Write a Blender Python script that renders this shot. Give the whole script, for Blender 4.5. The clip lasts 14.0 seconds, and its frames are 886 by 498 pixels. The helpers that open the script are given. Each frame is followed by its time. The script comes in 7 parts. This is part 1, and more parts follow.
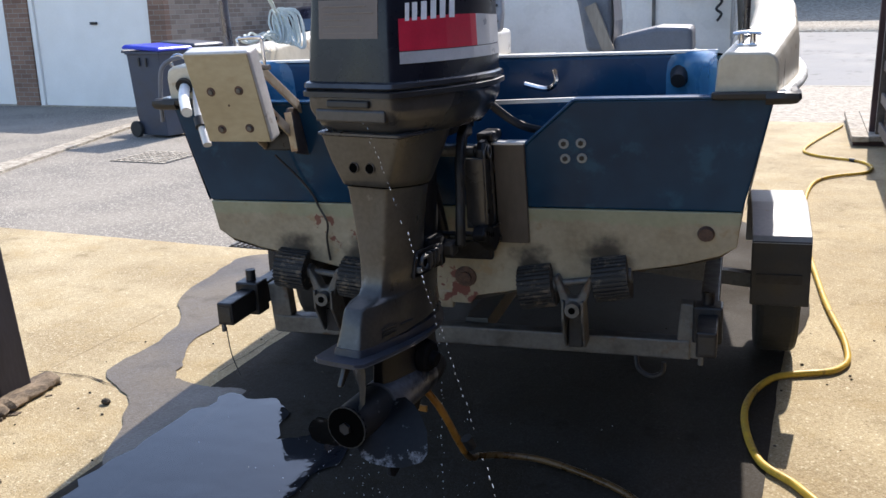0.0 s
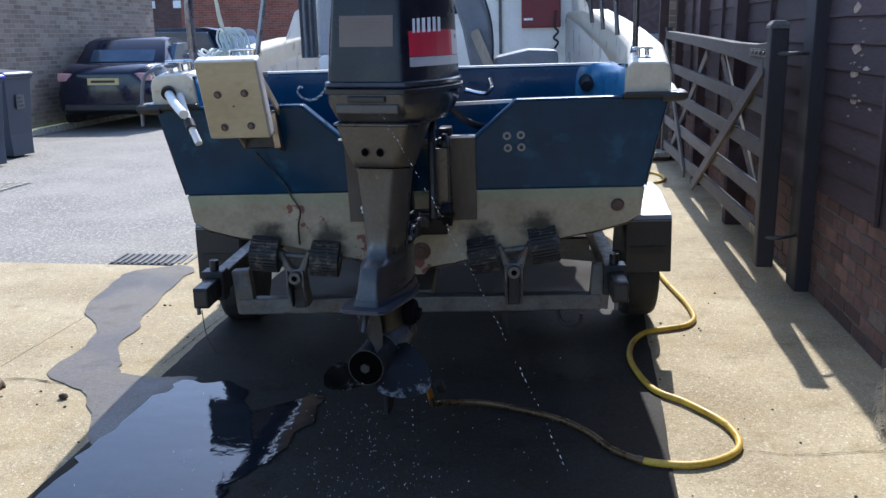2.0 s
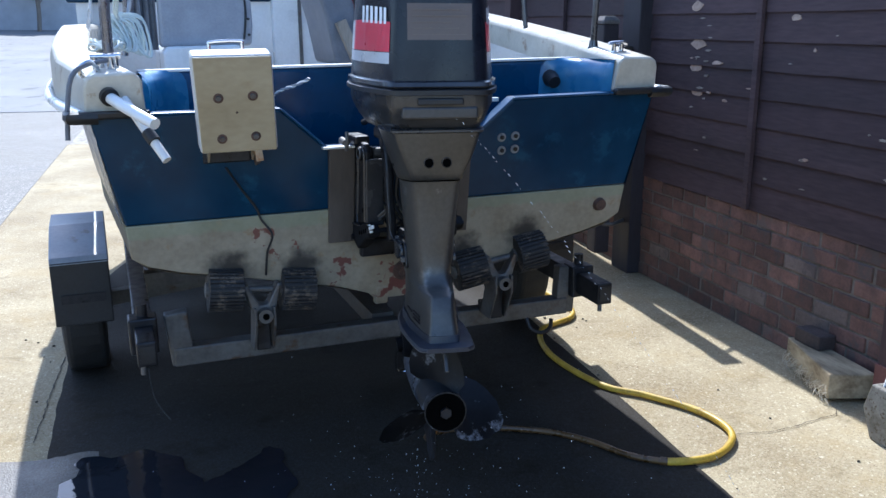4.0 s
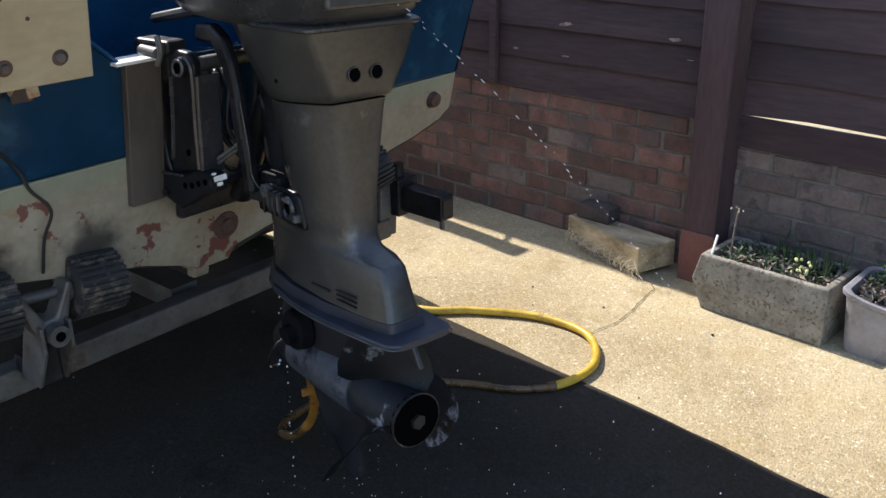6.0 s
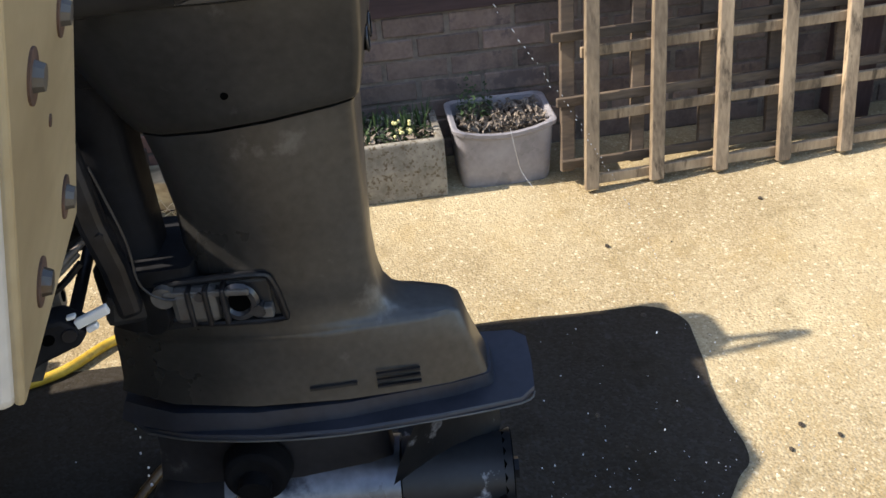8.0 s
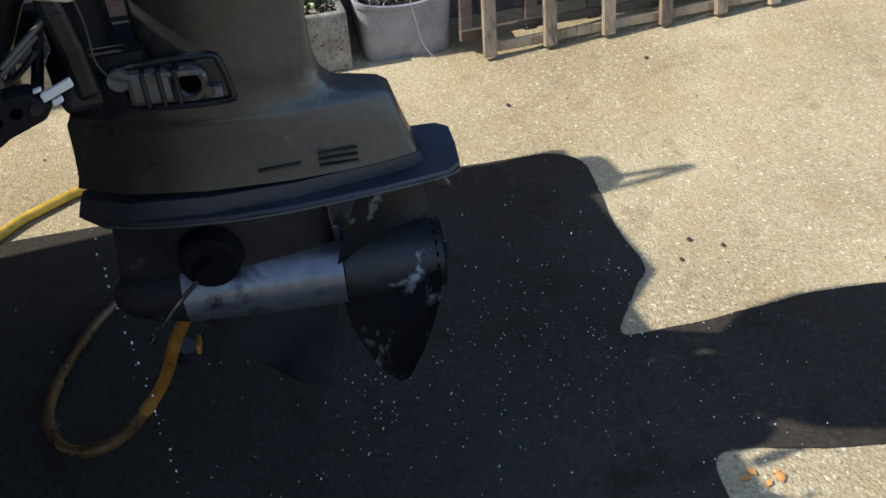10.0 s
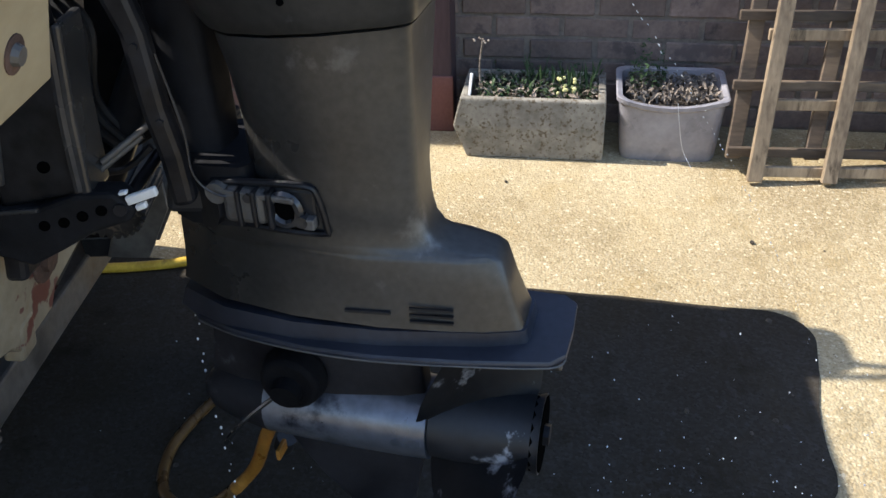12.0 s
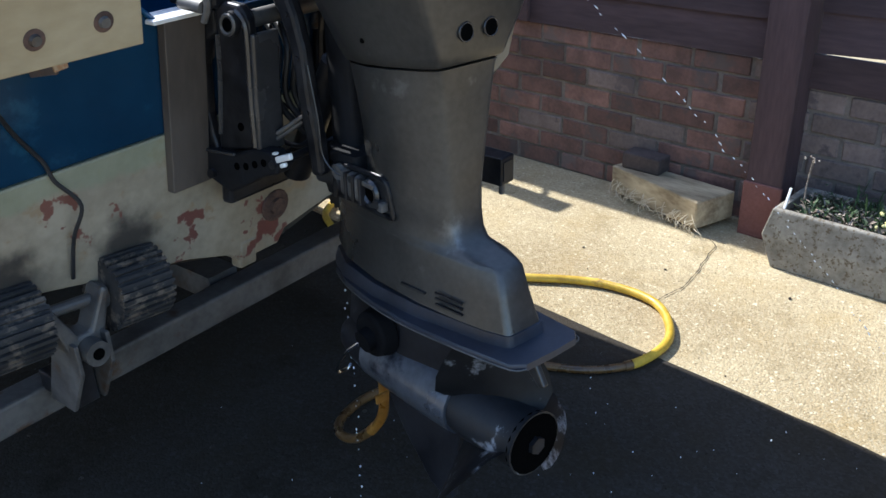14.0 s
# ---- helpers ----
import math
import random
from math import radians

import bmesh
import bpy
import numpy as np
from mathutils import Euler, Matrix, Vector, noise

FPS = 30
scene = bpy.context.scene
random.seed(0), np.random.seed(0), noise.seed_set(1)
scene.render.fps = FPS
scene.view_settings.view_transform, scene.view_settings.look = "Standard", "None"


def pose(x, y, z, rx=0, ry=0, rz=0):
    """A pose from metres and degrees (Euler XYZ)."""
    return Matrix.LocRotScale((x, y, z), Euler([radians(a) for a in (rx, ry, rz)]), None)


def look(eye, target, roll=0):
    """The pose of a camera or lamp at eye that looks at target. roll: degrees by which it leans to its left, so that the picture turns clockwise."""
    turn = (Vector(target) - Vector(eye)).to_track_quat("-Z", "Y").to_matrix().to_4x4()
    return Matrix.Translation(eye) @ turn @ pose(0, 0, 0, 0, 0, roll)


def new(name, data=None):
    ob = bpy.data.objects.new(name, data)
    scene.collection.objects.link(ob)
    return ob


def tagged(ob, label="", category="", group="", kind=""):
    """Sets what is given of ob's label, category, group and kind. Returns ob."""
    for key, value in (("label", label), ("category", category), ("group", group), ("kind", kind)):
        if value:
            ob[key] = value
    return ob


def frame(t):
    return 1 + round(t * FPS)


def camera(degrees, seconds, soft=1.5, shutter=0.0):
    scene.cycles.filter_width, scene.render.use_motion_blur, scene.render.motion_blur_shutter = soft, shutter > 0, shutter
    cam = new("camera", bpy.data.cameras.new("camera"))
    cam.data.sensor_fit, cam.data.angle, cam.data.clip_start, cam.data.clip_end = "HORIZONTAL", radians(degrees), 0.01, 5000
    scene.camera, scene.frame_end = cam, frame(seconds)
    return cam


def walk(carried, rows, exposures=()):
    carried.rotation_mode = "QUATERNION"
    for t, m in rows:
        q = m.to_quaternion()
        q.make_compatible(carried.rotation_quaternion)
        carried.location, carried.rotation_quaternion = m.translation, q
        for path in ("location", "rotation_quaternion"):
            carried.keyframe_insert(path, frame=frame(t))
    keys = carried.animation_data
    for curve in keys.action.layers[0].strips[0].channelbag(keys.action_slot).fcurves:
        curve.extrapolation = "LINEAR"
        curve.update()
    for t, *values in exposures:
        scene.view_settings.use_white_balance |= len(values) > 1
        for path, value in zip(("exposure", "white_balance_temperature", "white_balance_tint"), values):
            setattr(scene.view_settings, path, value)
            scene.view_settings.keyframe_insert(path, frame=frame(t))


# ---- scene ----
cam = camera(51.9, 14.0)
PATH = [
    (0, (0.357, 0.09, 1.503), (-0.356, 1.884, 0.981), -1.4),
    (0.5, (0.393, -0.19, 1.524), (-0.299, 1.627, 1.056), -1.7),
    (1, (0.337, -0.486, 1.54), (-0.286, 1.372, 1.14), -2.8),
    (1.5, (0.251, -0.604, 1.498), (-0.245, 1.283, 1.061), -1.5),
    (2, (-0.085, -0.631, 1.454), (-0.34, 1.3, 0.998), -0.7),
    (2.5, (-0.465, -0.488, 1.459), (-0.473, 1.461, 1.007), -0.5),
    (3, (-0.804, -0.329, 1.466), (-0.521, 1.592, 0.986), -1.0),
    (3.2, (-0.942, -0.281, 1.461), (-0.579, 1.626, 0.978), -1.2),
    (5.3, (-1.598, 0.268, 1.463), (-0.636, 1.939, 0.931), 1.5),
    (5.5, (-1.635, 0.484, 1.457), (-0.546, 2.056, 0.872), 0.6),
    (6, (-1.714, 0.878, 1.415), (-0.398, 2.189, 0.674), -0.4),
    (6.5, (-1.7, 1.197, 1.37), (-0.239, 2.251, 0.502), -1.0),
    (7, (-1.683, 1.576, 1.371), (-0.048, 2.244, 0.432), -2.5),
    (7.5, (-1.618, 1.945, 1.391), (0.112, 2.21, 0.423), -5.4),
    (7.7, (-1.612, 2.053, 1.405), (0.129, 2.087, 0.421), -6.0),
    (9.8, (-1.858, 2.289, 1.338), (-0.255, 1.837, 0.23), -3.0),
    (10, (-1.833, 2.236, 1.316), (-0.254, 1.891, 0.137), -4.2),
    (10.5, (-1.811, 2.198, 1.28), (-0.282, 2.023, 0.002), -5.6),
    (11, (-1.795, 2.223, 1.319), (-0.219, 2.144, 0.09), -5.5),
    (11.5, (-1.702, 2.188, 1.389), (-0.028, 2.237, 0.296), -5.1),
    (12, (-1.618, 1.967, 1.37), (0.039, 2.239, 0.283), -1.8),
    (12.5, (-1.628, 1.757, 1.389), (-0.04, 2.252, 0.279), -1.2),
    (13, (-1.656, 1.665, 1.381), (-0.08, 2.327, 0.344), -1.7),
    (13.5, (-1.598, 1.412, 1.357), (-0.175, 2.437, 0.395), -1.0),
    (14, (-1.646, 1.27, 1.394), (-0.337, 2.502, 0.517), -1.3),
]
walk(cam, [(t, look(eye, target, roll)) for t, eye, target, roll in PATH], [(0, 1.14, 6350, 14), (1, 0.94, 6150, 14), (3, 1.18, 5250, 10), (5.5, 1.26, 5750, 12), (6.5, 1.37, 6650, 12), (7.5, 1.37, 6700, 12), (10, 0.96, 6000, 9), (10.5, 1.44, 5600, 9), (12, 1.42, 6250, 11), (14, 1.46, 5750, 9)])

from mathutils.geometry import tessellate_polygon

# ---- world and light ----
SUN_FROM = Vector((0.055, 1.012, 1.0)).normalized()
sun = new("sun", bpy.data.lights.new("sun", "SUN"))
sun.data.energy, sun.data.angle, sun.data.color = 3.4, radians(0.53), (1.0, 0.94, 0.84)
sun.matrix_world = look(SUN_FROM * 60, (0, 0, 0))
world = bpy.data.worlds.new("sky")
scene.world = world
world.use_nodes = True
wn = world.node_tree.nodes
sky = wn.new("ShaderNodeTexSky")
sky.sky_type, sky.sun_disc = "NISHITA", False
sky.sun_elevation = math.asin(SUN_FROM.z)
sky.sun_rotation = math.atan2(SUN_FROM.x, SUN_FROM.y)
world.node_tree.links.new(sky.outputs[0], wn["Background"].inputs[0])
wn["Background"].inputs[1].default_value = 0.15


# ---- materials ----
def rgb(c):
    return (*c, 1.0) if len(c) == 3 else c


def surf(name, c1, c2, scale=8.0, rough=0.6, metal=0.0, bump=0.15, bscale=60.0, c3=None, spots=0.0,
         sscale=3.0, stretch=(1, 1, 1), rvar=0.15, vary=0.0, coat=0.0, dist=0.004, spec=0.5):
    """Two-tone surface with blotches, fine grain, spots of a third colour and relief."""
    m = bpy.data.materials.new(name)
    m.use_nodes = True
    n, l = m.node_tree.nodes, m.node_tree.links
    b = n["Principled BSDF"]
    geo = n.new("ShaderNodeNewGeometry")
    mp = n.new("ShaderNodeMapping")
    mp.inputs["Scale"].default_value = stretch
    l.new(geo.outputs["Position"], mp.inputs["Vector"])
    n1, n2 = n.new("ShaderNodeTexNoise"), n.new("ShaderNodeTexNoise")
    n1.inputs["Scale"].default_value, n1.inputs["Detail"].default_value = scale, 6.0
    n2.inputs["Scale"].default_value, n2.inputs["Detail"].default_value = bscale, 4.0
    for q in (n1, n2):
        l.new(mp.outputs[0], q.inputs["Vector"])
    add = n.new("ShaderNodeMath")
    add.operation = "MULTIPLY_ADD"
    l.new(n2.outputs["Fac"], add.inputs[0])
    add.inputs[1].default_value = 0.45
    l.new(n1.outputs["Fac"], add.inputs[2])
    ramp = n.new("ShaderNodeValToRGB")
    ramp.color_ramp.elements[0].position, ramp.color_ramp.elements[1].position = 0.52, 0.92
    ramp.color_ramp.elements[0].color, ramp.color_ramp.elements[1].color = rgb(c1), rgb(c2)
    l.new(add.outputs[0], ramp.inputs[0])
    out = ramp.outputs[0]
    if spots:
        n3 = n.new("ShaderNodeTexNoise")
        n3.inputs["Scale"].default_value, n3.inputs["Detail"].default_value = sscale, 8.0
        n3.inputs["Roughness"].default_value = 0.65
        l.new(mp.outputs[0], n3.inputs["Vector"])
        r3 = n.new("ShaderNodeValToRGB")
        r3.color_ramp.elements[0].position, r3.color_ramp.elements[1].position = 0.62 - spots * 0.25, 0.70 - spots * 0.25
        l.new(n3.outputs["Fac"], r3.inputs[0])
        mx = n.new("ShaderNodeMixRGB")
        l.new(r3.outputs[0], mx.inputs[0])
        l.new(out, mx.inputs[1])
        mx.inputs[2].default_value = rgb(c3)
        out = mx.outputs[0]
    if vary:
        oi = n.new("ShaderNodeObjectInfo")
        hv = n.new("ShaderNodeHueSaturation")
        mr = n.new("ShaderNodeMapRange")
        mr.inputs["To Min"].default_value, mr.inputs["To Max"].default_value = 1 - vary, 1 + vary
        l.new(oi.outputs["Random"], mr.inputs["Value"])
        l.new(mr.outputs[0], hv.inputs["Value"])
        l.new(out, hv.inputs["Color"])
        out = hv.outputs[0]
    l.new(out, b.inputs["Base Color"])
    rr = n.new("ShaderNodeMapRange")
    rr.inputs["From Min"].default_value, rr.inputs["From Max"].default_value = 0.3, 0.7
    rr.inputs["To Min"].default_value, rr.inputs["To Max"].default_value = max(0.02, rough - rvar), min(1, rough + rvar)
    l.new(n1.outputs["Fac"], rr.inputs["Value"])
    l.new(rr.outputs[0], b.inputs["Roughness"])
    b.inputs["Metallic"].default_value = metal
    b.inputs["Coat Weight"].default_value = coat
    b.inputs["Specular IOR Level"].default_value = spec
    if bump:
        bp = n.new("ShaderNodeBump")
        bp.inputs["Strength"].default_value, bp.inputs["Distance"].default_value = bump, dist
        l.new(add.outputs[0], bp.inputs["Height"])
        l.new(bp.outputs[0], b.inputs["Normal"])
    return m


def concrete_mat(name, wet):
    """Exposed-aggregate concrete: pale pebbles in a sandy paste; wet it turns dark and glossy."""
    m = bpy.data.materials.new(name)
    m.use_nodes = True
    n, l = m.node_tree.nodes, m.node_tree.links
    b = n["Principled BSDF"]
    geo = n.new("ShaderNodeNewGeometry")
    vo = n.new("ShaderNodeTexVoronoi")
    vo.inputs["Scale"].default_value = 150.0
    big, mid = n.new("ShaderNodeTexNoise"), n.new("ShaderNodeTexNoise")
    big.inputs["Scale"].default_value, big.inputs["Detail"].default_value = 1.3, 8.0
    mid.inputs["Scale"].default_value, mid.inputs["Detail"].default_value = 62.0, 6.0
    for q in (vo, big, mid):
        l.new(geo.outputs["Position"], q.inputs["Vector"])
    r1 = n.new("ShaderNodeValToRGB")
    e = r1.color_ramp.elements
    e[0].position, e[0].color = 0.0, (0.165, 0.12, 0.065, 1)
    e[1].position, e[1].color = 1.0, (0.66, 0.57, 0.385, 1)
    e2 = e.new(0.45)
    e2.color = (0.37, 0.29, 0.168, 1)
    l.new(vo.outputs["Color"], r1.inputs[0])
    r2 = n.new("ShaderNodeValToRGB")
    r2.color_ramp.elements[0].position, r2.color_ramp.elements[0].color = 0.34, (0.235, 0.172, 0.083, 1)
    r2.color_ramp.elements[1].position, r2.color_ramp.elements[1].color = 0.62, (0.43, 0.347, 0.202, 1)
    l.new(big.outputs["Fac"], r2.inputs[0])
    mx = n.new("ShaderNodeMixRGB")
    mr = n.new("ShaderNodeMapRange")
    mr.inputs["From Min"].default_value, mr.inputs["From Max"].default_value = 0.40, 0.62
    mr.inputs["To Min"].default_value, mr.inputs["To Max"].default_value = 0.20, 0.46
    l.new(mid.outputs["Fac"], mr.inputs["Value"])
    l.new(mr.outputs[0], mx.inputs[0])
    l.new(r2.outputs[0], mx.inputs[1])
    l.new(r1.outputs[0], mx.inputs[2])
    out = mx.outputs[0]
    warp, wadd = n.new("ShaderNodeTexNoise"), n.new("ShaderNodeVectorMath")
    warp.inputs["Scale"].default_value, warp.inputs["Detail"].default_value = 120.0, 3.0
    wadd.operation = "MULTIPLY_ADD"
    wadd.inputs[1].default_value = (0.016, 0.016, 0.016)
    l.new(geo.outputs["Position"], warp.inputs["Vector"])
    l.new(warp.outputs["Color"], wadd.inputs[0])
    l.new(geo.outputs["Position"], wadd.inputs[2])
    # aggregate: cell scale, colour channel that picks the cells, share, core size, colour, strength
    dry = ((62.0, 0, 0.66, 0.50, (0.66, 0.58, 0.41), 0.75), (62.0, 1, 0.70, 0.46, (0.165, 0.116, 0.057), 0.72), (110.0, 0, 0.60, 0.50, (0.62, 0.54, 0.36), 0.7), (110.0, 1, 0.66, 0.50, (0.135, 0.096, 0.047), 0.75), (36.0, 2, 0.84, 0.45, (0.50, 0.38, 0.20), 0.55), (36.0, 0, 0.90, 0.40, (0.68, 0.60, 0.44), 0.7))
    damp = ((62.0, 0, 0.76, 0.48, (0.50, 0.43, 0.30), 0.5), (30.0, 1, 0.86, 0.44, (0.62, 0.50, 0.36), 0.5), (110.0, 2, 0.66, 0.48, (0.10, 0.075, 0.045), 0.7))
    cells = {}
    for scale, chan, lo, core, col, strength in damp if wet else dry:
        if scale not in cells:
            sp, sep = n.new("ShaderNodeTexVoronoi"), n.new("ShaderNodeSeparateColor")
            sp.inputs["Scale"].default_value, sp.distance = scale, "MANHATTAN"
            l.new(wadd.outputs[0], sp.inputs["Vector"])
            l.new(sp.outputs["Color"], sep.inputs[0])
            cells[scale] = (sp, sep)
        sp, sep = cells[scale]
        c1, c2, c3, c4 = n.new("ShaderNodeMapRange"), n.new("ShaderNodeMapRange"), n.new("ShaderNodeMath"), n.new("ShaderNodeMixRGB")
        c1.inputs["From Min"].default_value, c1.inputs["From Max"].default_value = lo, min(1.0, lo + 0.12)
        l.new(sep.outputs[chan], c1.inputs["Value"])
        c2.inputs["From Min"].default_value, c2.inputs["From Max"].default_value = core, core * 0.6
        c2.inputs["To Max"].default_value = strength
        l.new(sp.outputs["Distance"], c2.inputs["Value"])
        c3.operation = "MULTIPLY"
        l.new(c1.outputs[0], c3.inputs[0])
        l.new(c2.outputs[0], c3.inputs[1])
        l.new(c3.outputs[0], c4.inputs[0])
        l.new(out, c4.inputs[1])
        c4.inputs[2].default_value = rgb(col)
        out = c4.outputs[0]
    st, sr, sm = n.new("ShaderNodeTexNoise"), n.new("ShaderNodeMapRange"), n.new("ShaderNodeMixRGB")
    st.inputs["Scale"].default_value, st.inputs["Detail"].default_value, st.inputs["Roughness"].default_value = 5.0, 10.0, 0.72
    l.new(geo.outputs["Position"], st.inputs["Vector"])
    sr.inputs["From Min"].default_value, sr.inputs["From Max"].default_value = 0.54, 0.70
    sr.inputs["To Min"].default_value, sr.inputs["To Max"].default_value = 0.0, 0.72
    l.new(st.outputs["Fac"], sr.inputs["Value"])
    l.new(sr.outputs[0], sm.inputs[0])
    l.new(out, sm.inputs[1])
    sm.inputs[2].default_value = (0.17, 0.125, 0.055, 1)
    out = sm.outputs[0]
    wn, wr, wm = n.new("ShaderNodeTexNoise"), n.new("ShaderNodeMapRange"), n.new("ShaderNodeMixRGB")
    wn.inputs["Scale"].default_value, wn.inputs["Detail"].default_value, wn.inputs["Roughness"].default_value = 3.1, 9.0, 0.68
    l.new(geo.outputs["Position"], wn.inputs["Vector"])
    wr.inputs["From Min"].default_value, wr.inputs["From Max"].default_value = 0.50, 0.70
    wr.inputs["To Min"].default_value, wr.inputs["To Max"].default_value = 0.0, 0.42
    l.new(wn.outputs["Fac"], wr.inputs["Value"])
    l.new(wr.outputs[0], wm.inputs[0])
    l.new(out, wm.inputs[1])
    wm.inputs[2].default_value = (0.33, 0.225, 0.08, 1)
    out = wm.outputs[0]
    if wet:
        # wetness darkens the colour; its blue tint stands in for shade and haze
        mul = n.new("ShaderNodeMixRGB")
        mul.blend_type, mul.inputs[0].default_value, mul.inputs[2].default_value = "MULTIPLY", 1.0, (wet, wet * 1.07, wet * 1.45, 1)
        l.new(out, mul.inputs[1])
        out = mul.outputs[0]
    l.new(out, b.inputs["Base Color"])
    b.inputs["Roughness"].default_value = 0.9
    if wet:
        rr = n.new("ShaderNodeMapRange")
        rr.inputs["From Min"].default_value, rr.inputs["From Max"].default_value = 0.42, 0.62
        rr.inputs["To Min"].default_value, rr.inputs["To Max"].default_value = (0.66, 0.92) if wet < 0.2 else (0.32, 0.72)
        l.new(big.outputs["Fac"], rr.inputs["Value"])
        l.new(rr.outputs[0], b.inputs["Roughness"])
        b.inputs["Specular IOR Level"].default_value = 0.08 if wet < 0.2 else 0.22
    bp = n.new("ShaderNodeBump")
    bp.inputs["Strength"].default_value, bp.inputs["Distance"].default_value = (0.25 if wet else 0.6), 0.004
    ad = n.new("ShaderNodeMath")
    ad.operation = "SUBTRACT"
    l.new(mid.outputs["Fac"], ad.inputs[0])
    l.new(vo.outputs["Distance"], ad.inputs[1])
    l.new(ad.outputs[0], bp.inputs["Height"])
    l.new(bp.outputs[0], b.inputs["Normal"])
    return m


def brick_mat(name, c1, c2, mortar, axis="y"):
    """Brickwork of far walls, true size, in the plane of axis and z."""
    m = bpy.data.materials.new(name)
    m.use_nodes = True
    n, l = m.node_tree.nodes, m.node_tree.links
    b = n["Principled BSDF"]
    geo = n.new("ShaderNodeNewGeometry")
    sep, com = n.new("ShaderNodeSeparateXYZ"), n.new("ShaderNodeCombineXYZ")
    l.new(geo.outputs["Position"], sep.inputs[0])
    l.new(sep.outputs[0 if axis == "x" else 1], com.inputs[0])
    l.new(sep.outputs[2], com.inputs[1])
    br = n.new("ShaderNodeTexBrick")
    br.inputs["Scale"].default_value = 1.0
    br.inputs["Brick Width"].default_value, br.inputs["Row Height"].default_value = 0.225, 0.075
    br.inputs["Mortar Size"].default_value = 0.006
    br.inputs["Color1"].default_value, br.inputs["Color2"].default_value, br.inputs["Mortar"].default_value = rgb(c1), rgb(c2), rgb(mortar)
    l.new(com.outputs[0], br.inputs["Vector"])
    no = n.new("ShaderNodeTexNoise")
    no.inputs["Scale"].default_value, no.inputs["Detail"].default_value = 2.5, 6
    l.new(geo.outputs["Position"], no.inputs["Vector"])
    mx = n.new("ShaderNodeMixRGB")
    mx.blend_type, mx.inputs[0].default_value = "MULTIPLY", 0.6
    rr = n.new("ShaderNodeMapRange")
    rr.inputs["To Min"].default_value, rr.inputs["To Max"].default_value = 0.5, 1.4
    l.new(no.outputs["Fac"], rr.inputs["Value"])
    l.new(br.outputs["Color"], mx.inputs[1])
    l.new(rr.outputs[0], mx.inputs[2])
    l.new(mx.outputs[0], b.inputs["Base Color"])
    b.inputs["Roughness"].default_value = 0.9
    bp = n.new("ShaderNodeBump")
    bp.inputs["Strength"].default_value, bp.inputs["Distance"].default_value, bp.invert = 0.8, 0.01, True
    l.new(br.outputs["Fac"], bp.inputs["Height"])
    l.new(bp.outputs[0], b.inputs["Normal"])
    return m


def plain(name, c, rough=0.5, metal=0.0, spec=0.5):
    return surf(name, tuple(x * 0.88 for x in c), tuple(min(1, x * 1.1) for x in c), scale=12, rough=rough, metal=metal, bump=0.04, bscale=180, rvar=0.08)


CONCRETE = concrete_mat("exposed aggregate concrete", 0.0)
# wet ground plus the boat's shade, both put into this dark colour
WETSHADE = concrete_mat("wet concrete with shade in colour", 0.112)
DAMP = concrete_mat("damp concrete", 0.36)
TARMAC = surf("worn tarmac", (0.122, 0.108, 0.088), (0.248, 0.222, 0.182), scale=1.2, rough=0.9, bump=0.8, bscale=90, c3=(0.38, 0.345, 0.29), spots=0.38, sscale=60)
ROAD = surf("street tarmac", (0.17, 0.165, 0.155), (0.27, 0.26, 0.245), scale=0.8, rough=0.9, bump=0.4, bscale=120, c3=(0.12, 0.115, 0.11), spots=0.2, sscale=2)
PAVING = surf("gritty pavement", (0.24, 0.205, 0.155), (0.46, 0.41, 0.33), scale=9, rough=0.95, bump=1.0, bscale=38, dist=0.02, c3=(0.16, 0.13, 0.10), spots=0.3, sscale=16)
EARTH = surf("soil", (0.03, 0.022, 0.015), (0.09, 0.07, 0.05), scale=30, rough=1, bump=1.0, bscale=120, dist=0.02)
BLUE = surf("sun-faded blue gelcoat", (0.007, 0.027, 0.058), (0.012, 0.045, 0.088), scale=3, rough=0.17, rvar=0.1, spec=0.17, bump=0.03, bscale=14, dist=0.01, c3=(0.016, 0.060, 0.105), spots=0.2, sscale=7)
INBLUE = surf("blue inner gelcoat", (0.005, 0.042, 0.108), (0.008, 0.062, 0.150), scale=4, rough=0.3, spec=0.4, bump=0.03, bscale=40)
# worn blue, made paler still to carry the glossy shine on the corners
WELLPALE = surf("worn pale blue gelcoat with shine in colour", (0.01, 0.11, 0.25), (0.06, 0.20, 0.36), scale=5, rough=0.22, spec=0.6, bump=0.04, bscale=40)
CREAM = surf("cream gelcoat", (0.47, 0.42, 0.325), (0.62, 0.565, 0.455), scale=9, rough=0.4, bump=0.05, bscale=60, c3=(0.33, 0.23, 0.14), spots=0.10, sscale=14)
